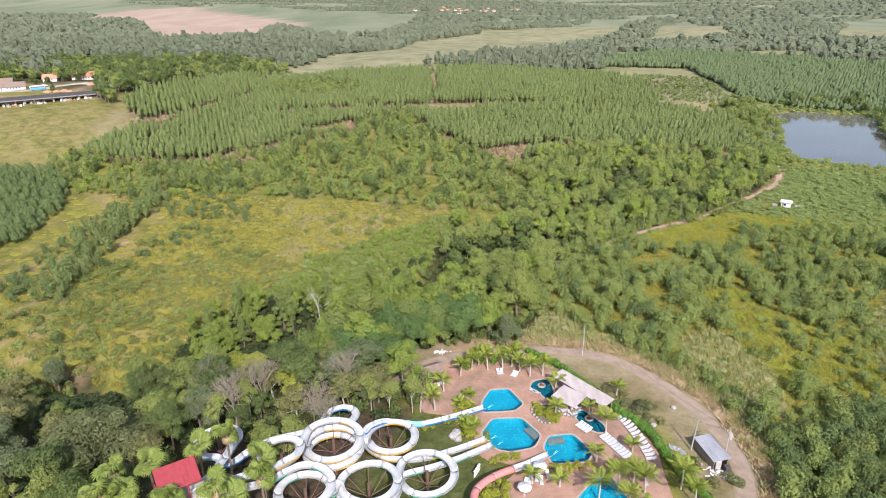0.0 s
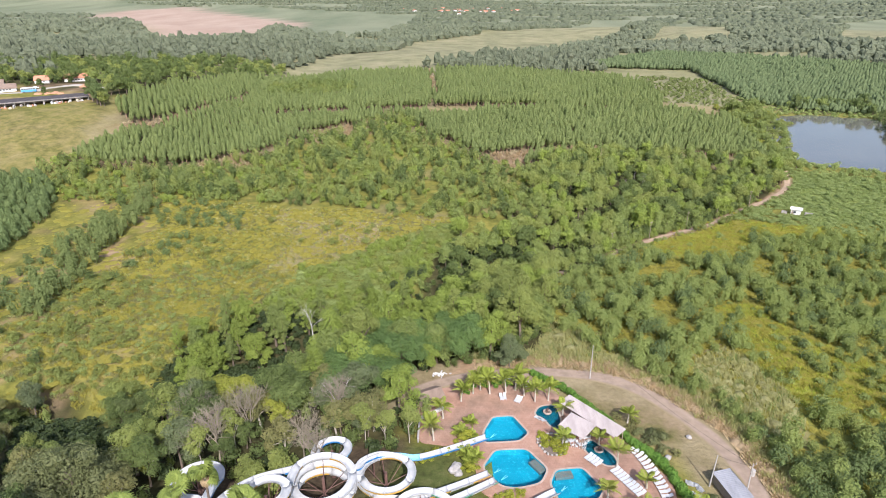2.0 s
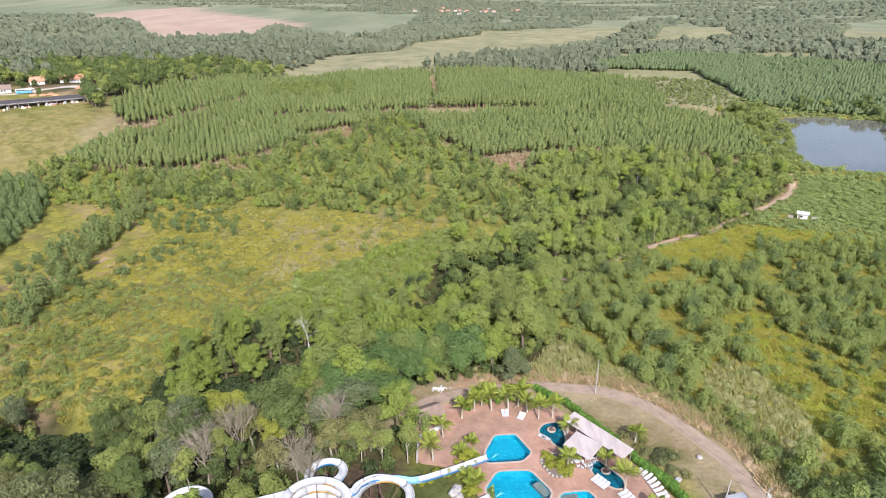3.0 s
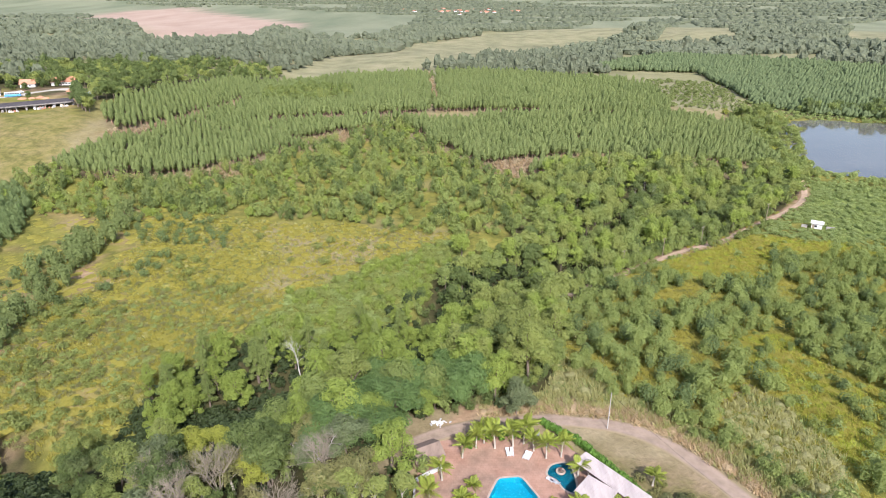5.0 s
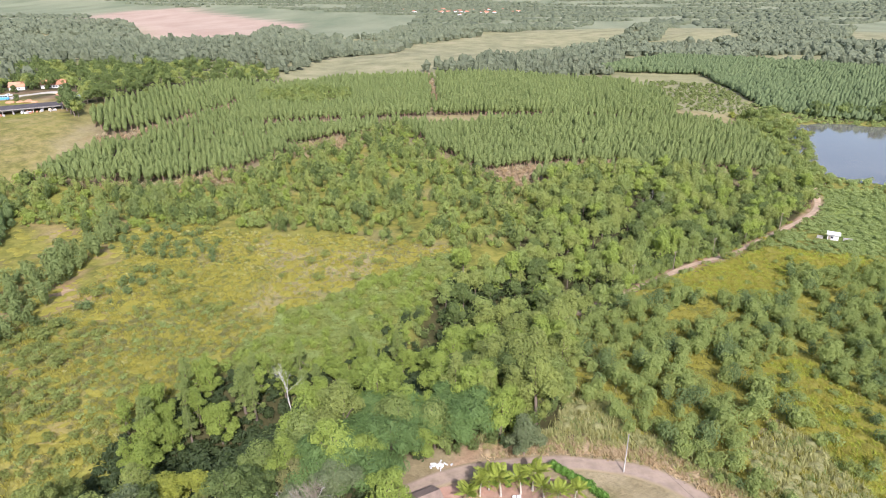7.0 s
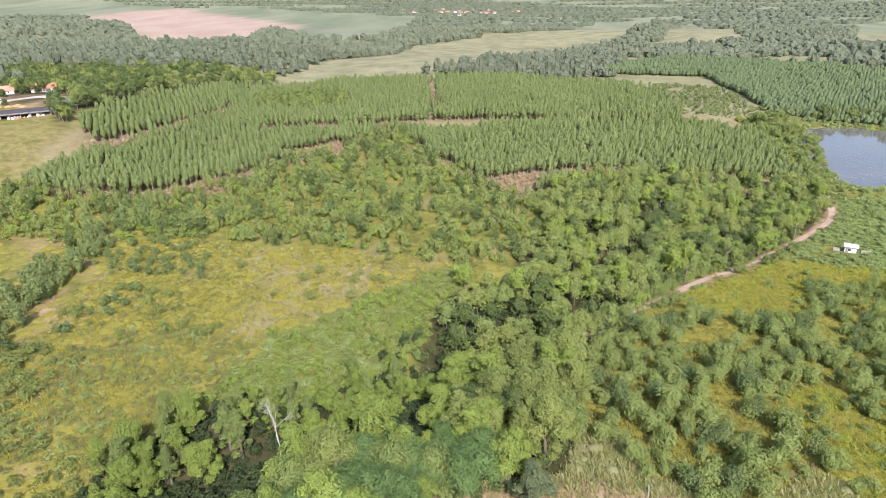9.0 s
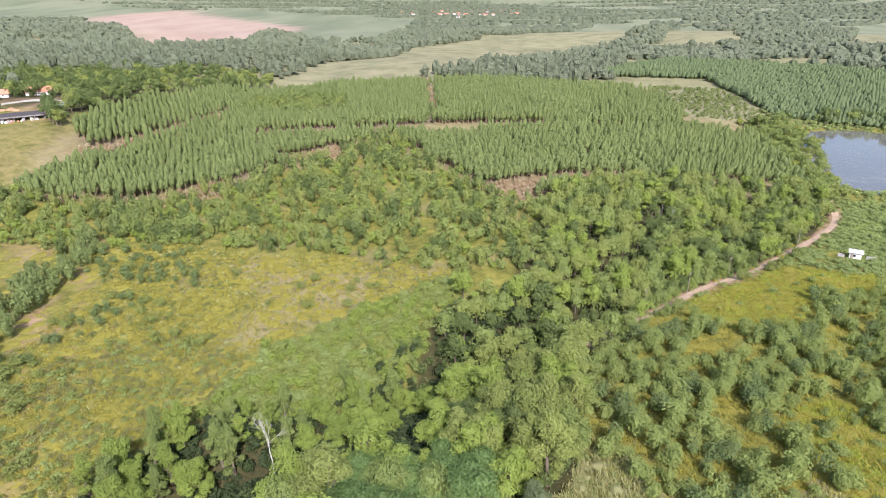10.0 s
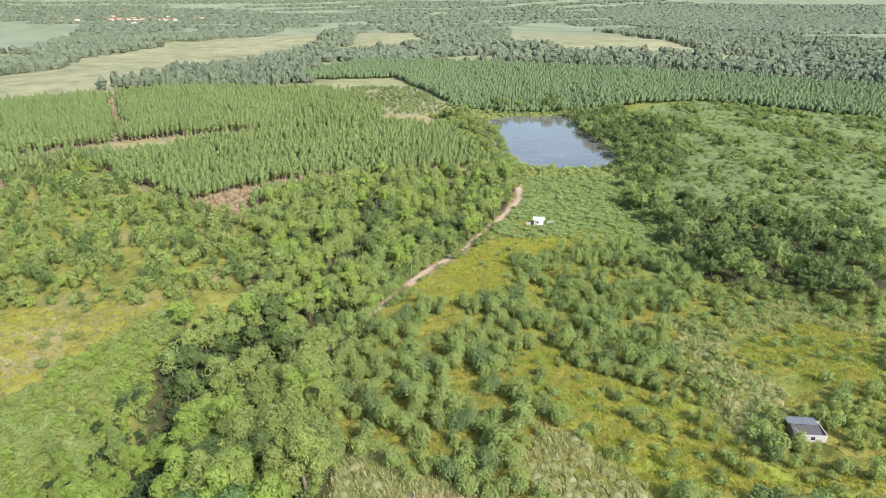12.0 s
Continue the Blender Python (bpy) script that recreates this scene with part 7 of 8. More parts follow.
def chair_model():
    ob = thing("plastic_chair", "white stacking plastic chair on the terrace", "chair", "white terrace chairs")
    part("seat", box(0.48, 0.48, 0.04, (0, 0, 0.43)), M_PLASTIC, ob)
    part("backrest", box(0.46, 0.04, 0.45, (0, 0.23, 0.46), 0, 0.02, (-0.15, 0)), M_PLASTIC, ob)
    for x in (-0.2, 0.2):
        for y in (-0.2, 0.2):
            part("leg", box(0.05, 0.05, 0.43, (x, y, 0)), M_PLASTIC, ob)
        part("armrest", box(0.05, 0.44, 0.03, (x * 1.15, 0, 0.64)), M_PLASTIC, ob)
    return ob


def table_model():
    ob = thing("plastic_table", "square white plastic table on the terrace", "table", "white terrace tables")
    part("tabletop", box(0.85, 0.85, 0.04, (0, 0, 0.7)), M_PLASTIC, ob)
    for x in (-0.33, 0.33):
        for y in (-0.33, 0.33):
            part("leg", box(0.06, 0.06, 0.7, (x, y, 0)), M_PLASTIC, ob)
    return ob


chair, table = chair_model(), table_model()
tables = [(24.0, 103.6), (25.6, 102.6), (26.8, 104.6), (28.0, 106.6), (24.6, 106.0), (17.6, 121.9), (8.6, 123.6), (13.6, 123.6)]
chairs_at = []
for k, (x, y) in enumerate(tables):
    m = pose(x, y, DECK_Z, 0, 0, rp.uniform(0, 90))
    (table if k == 0 else copy_thing(table, m)).matrix_basis = m
    for a in (20, 110, 200, 290):
        q = a + rp.uniform(-20, 20)
        chairs_at.append((x + 0.85 * math.cos(radians(q)), y + 0.85 * math.sin(radians(q)), q - 90 + rp.uniform(-12, 12)))
for k, (x, y, a) in enumerate(chairs_at):
    m = pose(x, y, DECK_Z, 0, 0, a)
    (chair if k == 0 else copy_thing(chair, m)).matrix_basis = m


def parasol(x, y, m_cloth, label):
    ob = thing("parasol", label, "parasol", "parasols", pose(x, y, DECK_Z))
    part("pole", rod((0, 0, 0), (0, 0, 2.3), 0.03), M_PLASTIC, ob)
    bm = bmesh.new()
    top = bm.verts.new((0, 0, 2.45))
    rim = [bm.verts.new((1.25 * math.cos(k * math.pi / 4), 1.25 * math.sin(k * math.pi / 4), 1.95)) for k in range(8)]
    low = [bm.verts.new((1.25 * math.cos(k * math.pi / 4), 1.25 * math.sin(k * math.pi / 4), 1.8)) for k in range(8)]
    for k in range(8):
        bm.faces.new([top, rim[k], rim[(k + 1) % 8]])
        bm.faces.new([rim[k], low[k], low[(k + 1) % 8], rim[(k + 1) % 8]])
    part("canopy", bm, m_cloth, ob)
    part("base", rod((0, 0, 0), (0, 0, 0.1), 0.3, 0.28, 12), M_CONCRETE, ob)


parasol(16.9, 86.6, M_PLASTIC, "open white parasol on the terrace")
parasol(13.6, 81.6, M_PLASTIC, "open white parasol among loungers")
parasol(35.0, 84.0, M_BROWN_ROOF, "round dark thatched parasol on the terrace")

# planted beds, hedges and shrubs
def shrub(name, label, spots, material, height, width, count, size, seed, category="shrub", z=None):
    r = np.random.default_rng(seed)
    model = thing(name, label, category, label)
    body = broad_lumps(r, height, width, 6, 0.1)
    v, f = trunk_on(r, height, width, body, 0.05, 5)
    mesh_object("stem", v, f, [M_BARK], parent=model)
    v, f = crown_on(r, body, count, size)
    mesh_object("crown", v, f, [material], parent=model)
    set_out(model, spots, r, 0.8, 1.2, z)


shrub("garden_shrub", "rounded yellow-green ornamental shrub in garden bed", [(7.6, 83.6), (9.4, 84.6), (10.8, 83.4), (8.8, 82.0), (7.0, 81.2), (10.4, 81.4), (-4.0, 99.0), (-2.4, 99.8), (-0.8, 100.6), (0.6, 101.2), (5.0, 105.2), (3.6, 104.6), (4.4, 97.4), (5.2, 96.6)], M_GARDEN, 1.5, 2.4, 420, 0.16, 31)
shrub("bed_shrub", "low green shrub in raised stone bed", [(20.6, 102.6), (21.8, 101.2), (20.8, 104.2), (22.4, 102.6), (19.2, 104.8), (19.4, 103.2), (21.6, 103.6), (18.8, 105.6), (18.0, 88.0), (20.0, 88.2), (22.0, 88.0), (24.0, 88.4), (26.0, 88.6), (9.0, 90.2), (11.0, 90.6), (13.0, 91.0)], M_GARDEN, 0.9, 2.2, 300, 0.14, 32)

shrub("verge_bush", "loose grey-green bush on the dry verge", [(37.8, 106.6), (39.8, 105.4), (38.8, 103.4), (41.6, 104.6), (40.6, 102.0), (45.5, 89.4), (44.2, 87.6), (49.8, 84.6)], M_GREY_OLIVE, 1.7, 3.4, 480, 0.16, 33)
shrub("verge_scrub", "low rough bush on the dry verge", [(34.4, 111.6), (38.2, 109.6), (41.6, 106.8), (42.6, 101.2), (36.6, 107.8), (43.2, 105.2), (46.4, 84.6), (44.6, 80.6)], M_DRYING, 1.1, 2.2, 260, 0.16, 34)


shrub("garden_shrub", "leafy green shrub behind the terrace palms", [(4.6, 119.6), (6.2, 121.0), (8.8, 122.0), (11.4, 122.3), (14.0, 122.4), (16.6, 122.2)], M_HEDGE, 1.3, 2.2, 260, 0.16, 66, z=DECK_Z)


def hedge(points, wide, high, label):
    ob = thing("hedge", label, "hedge", "hedges")
    mids = smooth_line(points, 0.9)
    r = np.random.default_rng(12)
    lumps = [((m.x + r.uniform(-0.2, 0.2), m.y + r.uniform(-0.2, 0.2), float(land_z(m.x, m.y)) + high * 0.5), (wide * 0.6, wide * 0.6, high * r.uniform(0.5, 0.62))) for m in mids]
    v, f = crown_on(r, lumps, 85 * len(lumps), 0.15, 0.9)
    mesh_object("foliage", v, f, [M_HEDGE], parent=ob)
    for k, m in enumerate(mids[::3]):
        z = float(land_z(m.x, m.y))
        part("stem", rod((m.x, m.y, z - 0.2), (m.x, m.y, z + high * 0.6), 0.04, 0.03, 5), M_BARK, ob)


hedge([(20.0, 126.0), (22.9, 123.2), (25.8, 120.2), (28.2, 116.4), (31.6, 110.6), (35.0, 104.4)], 1.5, 1.5, "bright green clipped hedge along the terrace")
hedge([(35.6, 103.4), (38.6, 99.4), (40.0, 95.0), (40.9, 90.0), (42.3, 84.6), (44.0, 80.0)], 1.7, 1.5, "bright green hedge behind stacked chairs")


def raised_bed(x, y, sx, sy, turn):
    ob = thing("raised_bed", "kidney-shaped planting bed edged with rough stones", "planting bed", "planting beds")
    ring = [(x + sx * math.cos(a) * (1 + 0.12 * math.sin(3 * a)), y + sy * math.sin(a)) for a in np.linspace(0, 6.283, 22)[:-1]]
    part("soil", slab(ring, 0.0, 0.42), M_BARK, ob)
    for k, (px, py) in enumerate(ring):
        part("edge_stone", from_arrays(*ball(rp, (px, py, 0.4), (rp.uniform(0.22, 0.36), rp.uniform(0.22, 0.36), rp.uniform(0.2, 0.34)), 4, 6, 0.2)), M_STONE, ob)


raised_bed(20.6, 103.2, 2.7, 3.0, 0)


def boulder(x, y, r, label="pale rounded boulder on dry grass", material=None):
    z = float(land_z(x, y))
    v, f = ball(rp, (0, 0, r * 0.35), (r * rp.uniform(0.8, 1.3), r, r * 0.75), 6, 9, 0.16)
    bm = from_arrays(v, f)
    ob = part("boulder", bm, material or M_STONE, None)
    ob.matrix_basis = pose(x, y, z, 0, 0, rp.uniform(0, 360))
    tagged(ob, label, "boulder", "boulders")


for x, y, r in [(46.8, 105.4, 0.55), (41.0, 99.8, 0.6), (2.5, 97.6, 0.9), (2.0, 96.6, 1.1), (2.8, 95.8, 0.8)]:
    boulder(x, y, r)
M_SHEETING = plain_material("crumpled_grey_sheeting", (0.30, 0.305, 0.30), 0.6, wear=0.5, size=0.5, bump=0.5)


def sheeting(x, y, long, wide, high, turn):
    """A heap of crumpled plastic sheeting: a low ridge of sharp folds."""
    n, sides = 9, 7
    verts = [(long * (u / (n - 1) - 0.5), wide * 0.5 * math.cos(math.pi * k / (sides - 1)) * (1 - 0.5 * abs(2 * u / (n - 1) - 1)) + rp.normal(0, 0.08), high * math.sin(math.pi * k / (sides - 1)) * rp.uniform(0.5, 1.15)) for u in range(n) for k in range(sides)]
    faces = [(u * sides + k, (u + 1) * sides + k, (u + 1) * sides + k + 1, u * sides + k + 1) for u in range(n - 1) for k in range(sides - 1)]
    ob = part("plastic_sheeting", from_arrays(np.array(verts), np.array(faces)), M_SHEETING, None)
    ob.matrix_basis = pose(x, y, float(land_z(x, y)), 0, 0, turn)
    tagged(ob, "crumpled grey plastic sheeting heaped beside the hedge", "plastic sheeting", "sheeting beside the hedge")


for x, y, long, wide, high, turn in [(43.0, 93.4, 2.2, 1.1, 0.6, -30), (44.0, 92.2, 1.8, 1.0, 0.5, -70), (42.8, 90.8, 1.6, 0.9, 0.45, -40), (42.7, 88.0, 2.4, 0.7, 0.4, -75), (43.0, 84.8, 3.0, 0.8, 0.5, -78), (43.4, 81.4, 3.2, 0.9, 0.5, -82)]:
    sheeting(x, y, long, wide, high, turn)


def rubble_piece(x, y, z, label, material, group):
    """A broken slab, board or block lying askew."""
    ob = part("rubble_piece", box(rp.uniform(0.25, 1.1), rp.uniform(0.12, 0.45), rp.uniform(0.05, 0.22), (0, 0, 0), 0, 0.015), material, None)
    ob.matrix_basis = pose(x, y, z, rp.normal(0, 14), rp.normal(0, 14), rp.uniform(0, 360))
    tagged(ob, label, "rubble", group)


for k in range(44):
    px, py = 48.2 + rp.normal(0, 1.0), 86.8 + rp.normal(0, 0.9)
    heap = 0.5 * math.exp(-((px - 48.2) ** 2 + (py - 86.8) ** 2) / 1.2)
    rubble_piece(px, py, float(land_z(px, py)) + heap * rp.uniform(0.0, 1.0), "broken white board in a dumped heap beside the shed", (M_PLASTIC, M_CONCRETE, M_PLASTER, M_WOOD)[k % 4], "dumped rubble beside the shed")
for k in range(22):
    px, py = -0.6 + rp.normal(0, 0.8), 127.2 + rp.normal(0, 0.6)
    rubble_piece(px, py, float(land_z(px, py)) + rp.uniform(0, 0.3), "broken white board in a heap on red soil", (M_PLASTIC, M_PLASTER)[k % 2], "dumped rubble at the road end")


def tool_shed():
    ob = thing("tool_shed", "small roadside shed with grey sloping sheet roof", "shed", "", pose(48.6, 91.0, 0, 0, 0, -80))
    part("wall", merge(box(6.2, 0.12, 2.2, (0, 1.3, 0)), box(6.2, 0.12, 2.0, (0, -1.3, 0)), box(0.12, 2.5, 2.1, (-3.05, 0, 0))), M_WOOD, ob)
    roof = part("roof", box(6.8, 3.4, 0.06, (0, 0, 2.2), 0, 0.01, (0.1, 0)), M_GREY_ROOF, ob)
    for k in range(18):
        part("roof_rib", box(0.07, 3.4, 0.05, (-3.25 + 0.38 * k, 0, 2.26), 0, 0.01, (0.1, 0)), M_GREY_ROOF, roof)
    part("door", box(0.06, 1.1, 1.9, (3.1, -0.4, 0)), M_CONCRETE, ob)
    part("crate", box(0.9, 0.9, 1.2, (3.8, 0.8, 0)), M_DARK_ROOF, ob)


tool_shed()


def utility_pole(x, y, height, label, arm=True, transformer=False, turn=0.0, lean=(0.0, 0.0)):
    ob = thing("utility_pole", label, "utility pole", "utility poles", pose(x, y, float(land_z(x, y)), lean[0], lean[1], turn))
    part("pole", rod((0, 0, -0.5), (0, 0, height), 0.14, 0.08, 10), M_WOOD if arm and not transformer else M_CONCRETE, ob)
    if arm:
        bar = part("crossarm", box(1.8, 0.1, 0.1, (0, 0, height - 0.5)), M_WOOD, ob)
        for k in (-0.8, 0, 0.8):
            part("insulator", rod((k, 0, height - 0.4), (k, 0, height - 0.15), 0.06, 0.04, 6), M_PLASTIC, bar)
    if transformer:
        part("transformer", rod((0.5, 0, height - 2.6), (0.5, 0, height - 1.5), 0.36, 0.36, 12), M_CONCRETE, ob, "grey steel drum")
        part("bracket", box(1.0, 0.12, 0.1, (0.3, 0, height - 2.0)), M_STEEL, ob)


utility_pole(32.2, 125.0, 8.4, "slim concrete utility pole beside dirt road", False)
utility_pole(45.8, 92.9, 6.8, "leaning concrete utility pole beside shed", False, lean=(0, 3))
utility_pole(50.6, 89.9, 7.6, "concrete utility pole with transformer beside road", True, True, 30)
for x, y in [(63, 226), (82, 241), (103, 258), (121, 271), (140, 282)]:
    utility_pole(x, y, 7.5, "weathered wooden power pole along the track", True, False, 35)


def cable(a, b, sag, label="thin sagging power cable between poles"):
    mids = [Vector(a).lerp(Vector(b), k / 12) - Vector((0, 0, sag * 4 * (k / 12) * (1 - k / 12))) for k in range(13)]
    v, f = tube(mids, [0.022] * 13, 4)
    ob = part("power_cable", from_arrays(v, f), M_RUBBER, None)
    tagged(ob, label, "cable", "power cables")


cable((45.8, 93.2, 6.7), (50.6, 89.9, 7.1), 0.3)
cable((50.6, 89.9, 7.1), (32.2, 125.0, 8.0), 1.2)


# low buildings
def wall_run(name, a, b, high, thick, material, label):
    d = Vector(b) - Vector(a)
    ob = part(name, merge(box(d.length, thick, high, (0, 0, -0.4)), box(d.length + 0.1, thick + 0.12, 0.1, (0, 0, high - 0.4))), material, None)
    m = (Vector(a) + Vector(b)) / 2
    ob.matrix_basis = pose(m.x, m.y, float(land_z(m.x, m.y)) + 0.3, 0, 0, math.degrees(math.atan2(d.y, d.x)))
    return tagged(ob, label, "wall", "garden walls")


wall_run("garden_wall", (-4.4, 110.6), (0.2, 113.9), 1.5, 0.25, M_PLASTER, "low white plastered wall behind palms")
wall_run("garden_wall", (-4.6, 104.2), (-4.5, 110.4), 1.2, 0.25, M_CONCRETE, "low weathered concrete wall beside the wood")
wall_run("garden_wall", (5.4, 86.0), (6.4, 88.0), 1.3, 0.25, M_PLASTER, "short white plastered wall on lawn")


def gable_house(name, label, x, y, turn, long, wide, eaves, ridge, wall, roof, windows=3, category="house", over=0.5):
    """A low house: walls, pitched roof with overhang, door and windows set into the long side."""
    ob = thing(name, label, category, "", pose(x, y, float(land_z(x, y)) - 0.2, 0, 0, turn))
    part("wall", merge(box(long, 0.2, eaves, (0, -wide / 2 + 0.1, 0)), box(long, 0.2, eaves, (0, wide / 2 - 0.1, 0)), box(0.2, wide - 0.4, eaves, (-long / 2 + 0.1, 0, 0)), box(0.2, wide - 0.4, eaves, (long / 2 - 0.1, 0, 0))), wall, ob)
    bm = bmesh.new()
    for z0 in (0, 0.12):
        for px in (-long / 2 - over, long / 2 + over):
            for py, z in ((-wide / 2 - over, eaves - 0.1), (0, ridge), (wide / 2 + over, eaves - 0.1)):
                bm.verts.new((px, py, z + z0))
    bm.verts.ensure_lookup_table()
    v = bm.verts
    for q in ((0, 1, 4, 3), (1, 2, 5, 4), (6, 9, 10, 7), (7, 10, 11, 8), (0, 3, 9, 6), (2, 8, 11, 5), (0, 6, 7, 1), (1, 7, 8, 2), (3, 4, 10, 9), (4, 5, 11, 10)):
        bm.faces.new([v[k] for k in q])
    part("roof", bm, roof, ob)
    part("door", box(0.9, 0.06, 2.05, (-long * 0.3, -wide / 2 - 0.02, 0.05)), M_WOOD, ob)
    for k in range(windows):
        w = part("window", box(1.1, 0.08, 1.0, (-long * 0.1 + k * long * 0.5 / max(1, windows), -wide / 2 - 0.02, 1.0)), M_PLASTER, ob)
        part("pane", box(0.9, 0.05, 0.8, (-long * 0.1 + k * long * 0.5 / max(1, windows), -wide / 2 - 0.06, 1.1), 0, 0), M_GLASS, w)
    return ob


gable_house("white_house", "small white plastered house in the reeds", 153.4, 267.2, -32, 3.8, 3.4, 2.7, 3.0, M_PLASTER, M_PLASTER, 1)
wall_run("ruined_wall", (148.6, 269.8), (150.4, 268.6), 1.3, 0.25, M_CONCRETE, "broken pale wall beside the small house")
wall_run("ruined_wall", (155.8, 264.6), (158.6, 263.4), 1.2, 0.25, M_CONCRETE, "broken grey wall beside the small house")
gable_house("garden_hut", "small brown-roofed hut at the wood edge", -2.9, 116.6, 28, 4.8, 4.0, 1.9, 3.1, M_CREAM, M_BROWN_ROOF, 0, "hut")


def field_hut():
    """A low cream hut under a lean-to roof, overgrown by scrub."""
    x, y = 112.6, 114.2
    ob = thing("field_hut", "low grey hut under dark and grey sheet roofs", "hut", "", pose(x, y, float(land_z(x, y)) - 0.1, 0, 0, -32))
    part("wall", merge(box(5.6, 0.18, 2.0, (0, -1.8, 0)), box(5.6, 0.18, 2.6, (0, 2.0, 0)), box(0.18, 3.6, 2.2, (-2.7, 0.1, 0)), box(0.18, 3.6, 2.2, (2.7, 0.1, 0))), M_CONCRETE, ob)
    front = part("front_roof", box(5.4, 2.7, 0.07, (-0.6, -0.5, 2.05), 0, 0.01, (0.28, 0)), M_DARK_ROOF, ob)
    back = part("back_roof", box(5.8, 2.2, 0.07, (-1.0, 1.6, 2.75), 0, 0.01, (0.06, 0)), M_SLATE, ob)
    for k in range(12):
        part("roof_rib", box(0.06, 2.2, 0.05, (-3.7 + 0.48 * k, 1.6, 2.82), 0, 0.01, (0.06, 0)), M_DARK_ROOF, back)
    part("window", box(0.8, 0.06, 0.7, (0.2, -1.9, 0.9)), M_GLASS, ob)
    part("door", box(0.85, 0.06, 1.8, (-1.9, -1.9, 0)), M_WOOD, ob)


field_hut()


# market shed and houses on the far left ridge
def market_shed():
    a, b = Vector((-262, 357)), Vector((-211, 392))
    d, m = b - a, (a + b) / 2
    z = min(float(land_z(a.x, a.y)), float(land_z(b.x, b.y)))
    ob = thing("market_shed", "long open shed with dark sheet roof above market goods", "shed", "", pose(m.x, m.y, z - 0.3, 0, 0, math.degrees(math.atan2(d.y, d.x))))
    L = d.length
    part("roof", box(L, 10, 0.2, (0, 3, 4.2), 0, 0.02, (0.08, 0)), M_DARK_ROOF, ob)
    part("fascia", box(L, 0.15, 0.5, (0, -1.9, 3.6)), M_CONCRETE, ob)
    part("back_wall", box(L, 0.25, 4.0, (0, 7.4, 0)), M_CONCRETE, ob)
    for k in range(14):
        part("post", box(0.3, 0.3, 4.0, (-L / 2 + 0.5 + k * (L - 1) / 13, -1.7, 0)), M_CONCRETE, ob)
    q = Matrix.Rotation(math.atan2(d.y, d.x), 4, "Z")
    for k in range(56):
        s = Vector((rp.uniform(-L / 2, L / 2), rp.uniform(-5.2, -0.6), 0))
        w = q @ s
        h = rp.uniform(0.4, 1.1)
        bx = part("market_crate", merge(box(rp.uniform(0.5, 1.4), rp.uniform(0.5, 1.1), h, (0, 0, 0), rp.uniform(0, 90)), box(rp.uniform(0.3, 0.8), 0.5, 0.4, (0.1, 0, h), rp.uniform(0, 90))), (M_PLASTIC, M_CREAM, M_CONCRETE, M_STONE, M_PLASTIC, M_TILE_ROOF)[k % 6], None)
        bx.matrix_basis = pose(m.x + w.x, m.y + w.y, float(land_z(m.x + w.x, m.y + w.y)))
        tagged(bx, ("white wrapped goods heaped before the market shed", "cream crates stacked before the market shed", "grey goods heaped before the market shed", "grey stone goods heaped before the market shed", "white wrapped goods heaped before the market shed", "clay pots stacked before the market shed")[k % 6], "goods", "market goods")


market_shed()
gable_house("ridge_house", "long low house with brown tiled roof beside the yard", -287, 428, 30, 17, 9, 2.3, 4.8, M_PLASTER, M_BROWN_ROOF, 5)
gable_house("ridge_house", "low house with brown tiled roof behind the yard", -306, 447, 25, 15, 9, 2.3, 4.8, M_PLASTER, M_BROWN_ROOF, 4)
gable_house("ridge_house", "small house with orange clay tile roof among trees", -282, 466, 20, 9, 8, 2.5, 5.2, M_PLASTER, M_TILE_ROOF, 2)
gable_house("ridge_house", "wide house with orange clay tile roof among trees", -262, 474, 12, 15, 8, 2.5, 5.4, M_PLASTER, M_TILE_ROOF, 4)
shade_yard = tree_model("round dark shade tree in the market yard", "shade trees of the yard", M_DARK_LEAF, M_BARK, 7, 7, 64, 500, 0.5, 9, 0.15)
plant_at(shade_yard, [(-255, 421), (-283, 449), (-276, 452), (-244, 456), (-270, 464), (-262, 466), (-290, 459), (-252, 468), (-232, 458)], rng, 0.55, 1.0)
yard_gum = tree_model("tall dark gum beside the market shed", "gums beside the shed", M_GUM_DARK, M_BARK, 13, 6.5, 65, 700, 0.5, 10, 0.15)
plant_at(yard_gum, [(-207, 388), (-201, 381), (-203, 386), (-197, 377), (-209, 393)], rng, 0.85, 1.1)


def soil_heap(x, y, r):
    """A tipped cone of earth, slumped and lumpy."""
    v, f = ball(rp, (0, 0, 0), (r, r * rp.uniform(0.7, 1.0), r * 0.45), 6, 10, 0.2)
    ob = part("soil_heap", from_arrays(v, f), M_EARTH, None)
    ob.matrix_basis = pose(x, y, float(land_z(x, y)), 0, 0, rp.uniform(0, 360))
    tagged(ob, "tipped heap of orange earth in the yard", "soil heap", "soil heaps")


M_EARTH = plain_material("orange_earth", (0.46, 0.25, 0.14), 0.95, wear=0.35, size=1.2, bump=0.5)
for x, y, r in ((-255, 414, 2.6), (-250, 416, 2.2), (-246, 417, 3.0), (-241, 415, 2.0), (-241, 443, 3.4), (-238, 441, 2.6)):
    soil_heap(x, y, r)


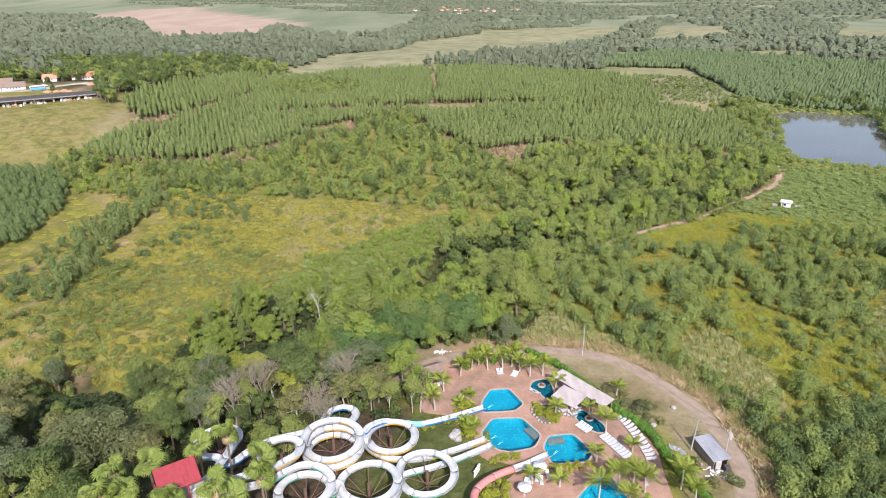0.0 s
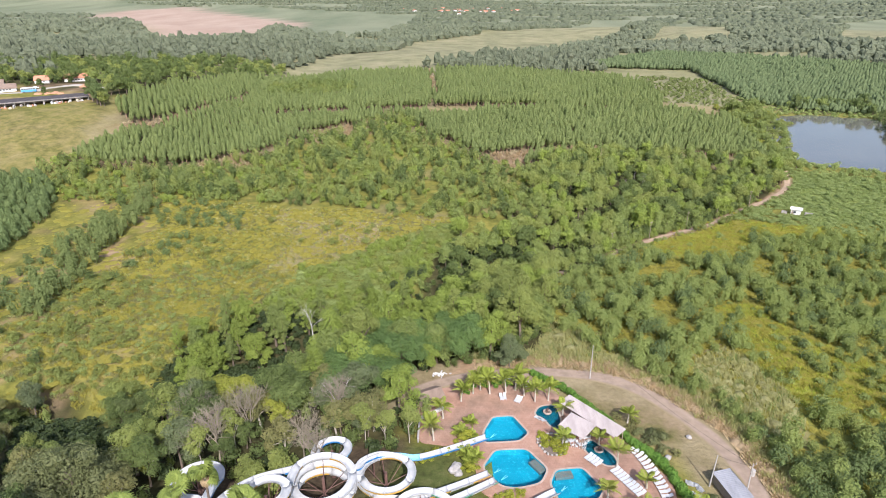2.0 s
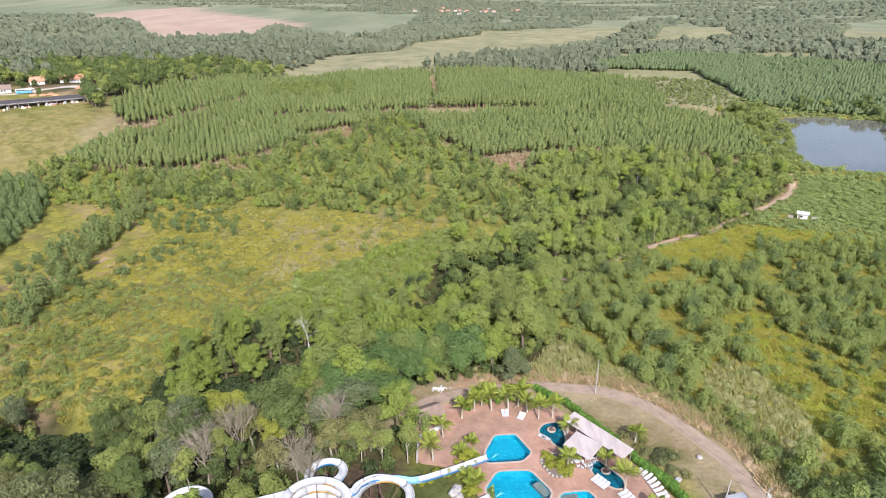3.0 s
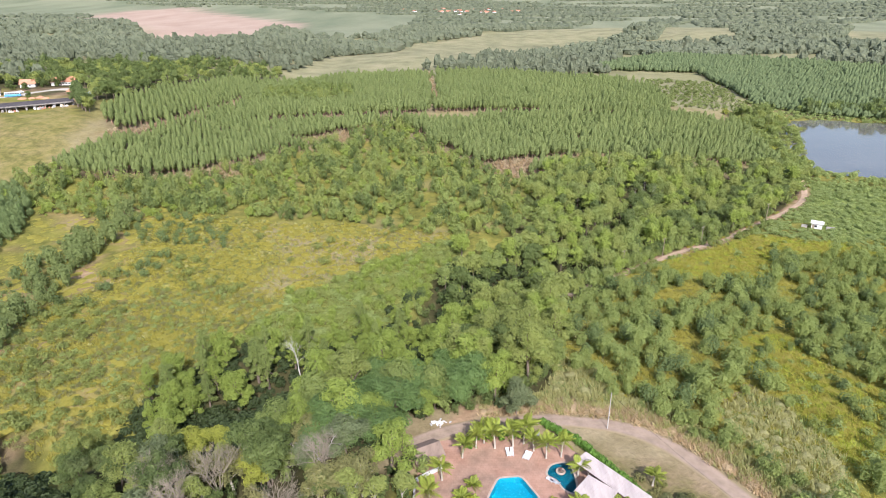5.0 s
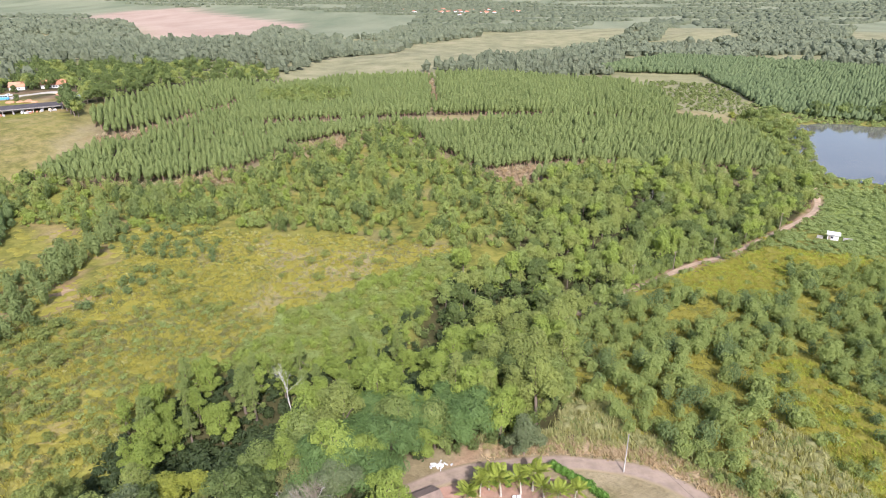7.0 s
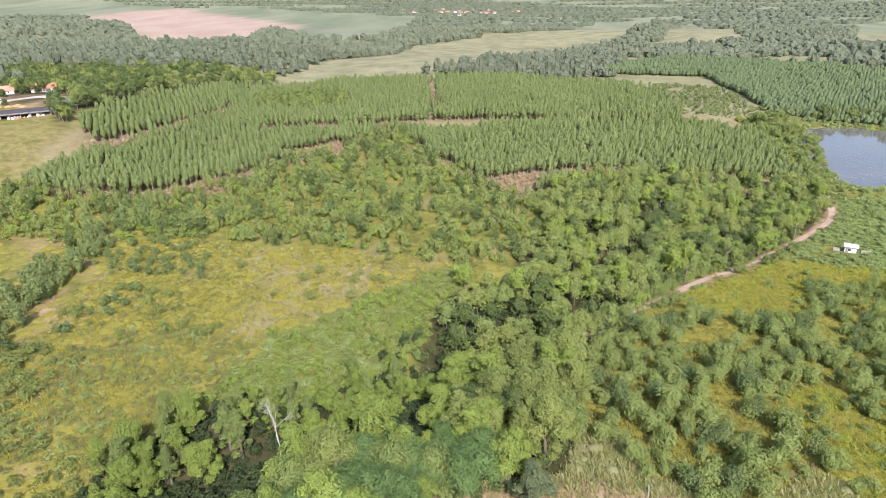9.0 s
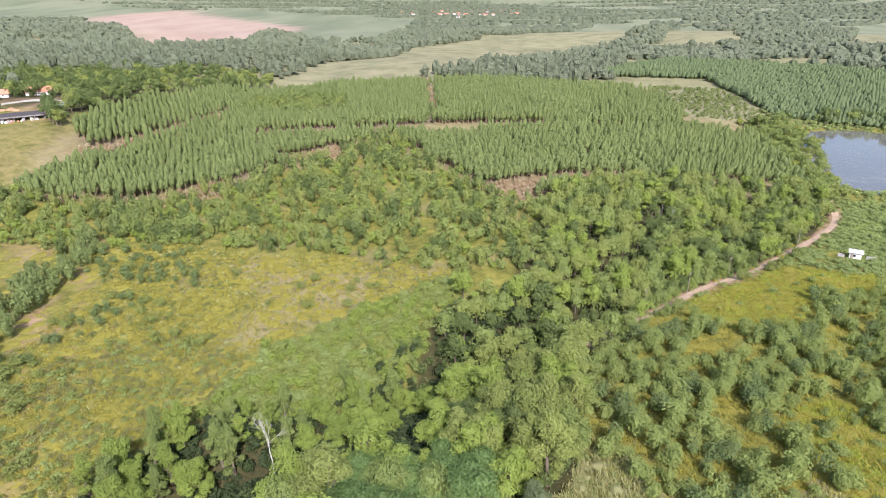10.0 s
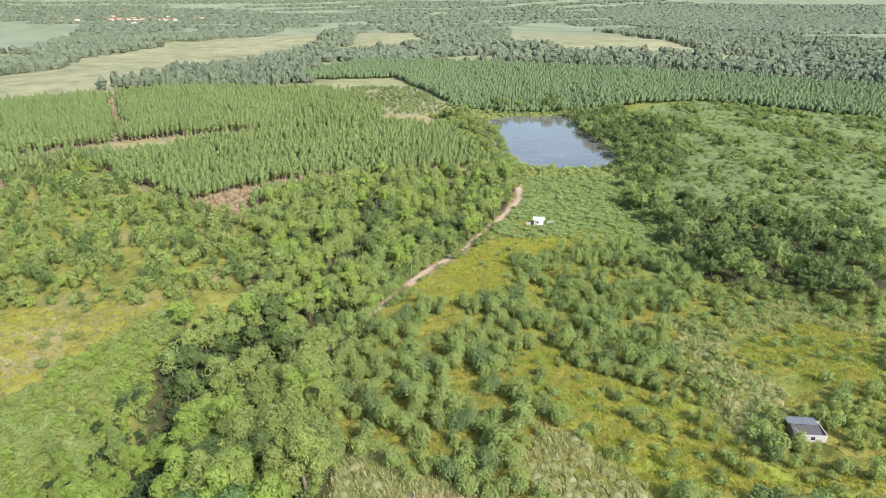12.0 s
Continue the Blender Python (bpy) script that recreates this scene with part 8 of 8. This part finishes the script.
def car(x, y, turn, paint, label):
    """A small hatchback: body, cabin with glass, four wheels."""
    ob = thing("car", label, "car", "parked cars", pose(x, y, float(land_z(x, y)) + 0.05, 0, 0, turn))
    part("body", box(3.9, 1.65, 0.62, (0, 0, 0.3), 0, 0.12), paint, ob)
    cabin = part("cabin", box(2.2, 1.45, 0.52, (-0.2, 0, 0.9), 0, 0.14), paint, ob)
    for y_side in (-0.74, 0.74):
        part("side_window", box(1.8, 0.03, 0.32, (-0.2, y_side, 1.0), 0, 0), M_GLASS, cabin)
    part("windscreen", box(0.03, 1.2, 0.34, (0.92, 0, 1.0), 0, 0), M_GLASS, cabin)
    for px in (-1.25, 1.25):
        for side in (-0.72, 0.72):
            part("wheel", rod((px, side - 0.1, 0.3), (px, side + 0.1, 0.3), 0.3, 0.3, 12), M_RUBBER, ob)


M_CARBLUE = plain_material("blue_car_paint", (0.12, 0.30, 0.55), 0.3, wear=0.1)
M_CARYELLOW = plain_material("yellow_machine_paint", (0.70, 0.46, 0.06), 0.45, wear=0.2)
car(-222, 427, 60, M_CARBLUE, "small blue hatchback parked at the yard edge")
car(-231, 402, 35, M_CARYELLOW, "small yellow car parked behind the shed")
car(-270, 437, 20, M_PLASTER, "small white hatchback parked on pale gravel")


def bus():
    x, y = -266, 423
    ob = thing("bus", "blue and white coach parked on pale gravel", "bus", "", pose(x, y, float(land_z(x, y)), 0, 0, 24))
    part("body", merge(box(8.6, 2.5, 1.3, (0, 0, 0.5), 0, 0.15)), M_BUS, ob)
    part("upper_body", box(8.5, 2.45, 1.3, (0, 0, 1.8), 0, 0.2), M_PLASTER, ob)
    for k in range(6):
        part("window", box(1.05, 0.05, 0.7, (-3.3 + 1.3 * k, -1.24, 2.0), 0, 0), M_GLASS, ob)
    for px in (-2.7, 2.6):
        for s in (-1.1, 1.1):
            w = part("wheel", rod((px, s - 0.15, 0.5), (px, s + 0.15, 0.5), 0.5, 0.5, 14), M_RUBBER, ob)
            part("rim", rod((px, s - 0.17, 0.5), (px, s + 0.17, 0.5), 0.25, 0.25, 10), M_CONCRETE, w)


bus()
# distant village
for k in range(26):
    x, y = 95 + rp.normal(0, 130), 2650 + rp.normal(0, 90)
    gable_house("village_house", "tiny far house with clay roof in haze", x, y, rp.uniform(0, 180), 16, 11, 4, 8, M_PLASTER, M_TILE_ROOF, 0)


# foam where the slides meet the water
for x, y, a in ((9.2, 105.6, 38), (9.2, 96.2, 32), (10.3, 94.5, 36), (20.3, 91.9, 38)):
    r = np.random.default_rng(int(x * 10))
    lumps = [ball(r, (0.16 * k, 0.05 * (k % 2) * k * (1 if k % 4 else -1), 0.0), (0.2, 0.13 - 0.01 * k, 0.03), 4, 6, 0.3) for k in range(9)]
    foam = part("foam", from_arrays(*joined(lumps)), M_PALEBLUE, None)
    foam.matrix_basis = pose(x, y, 0.02, 0, 0, a)
    tagged(foam, "pale streak of foam where slide meets pool", "foam", "splashes")
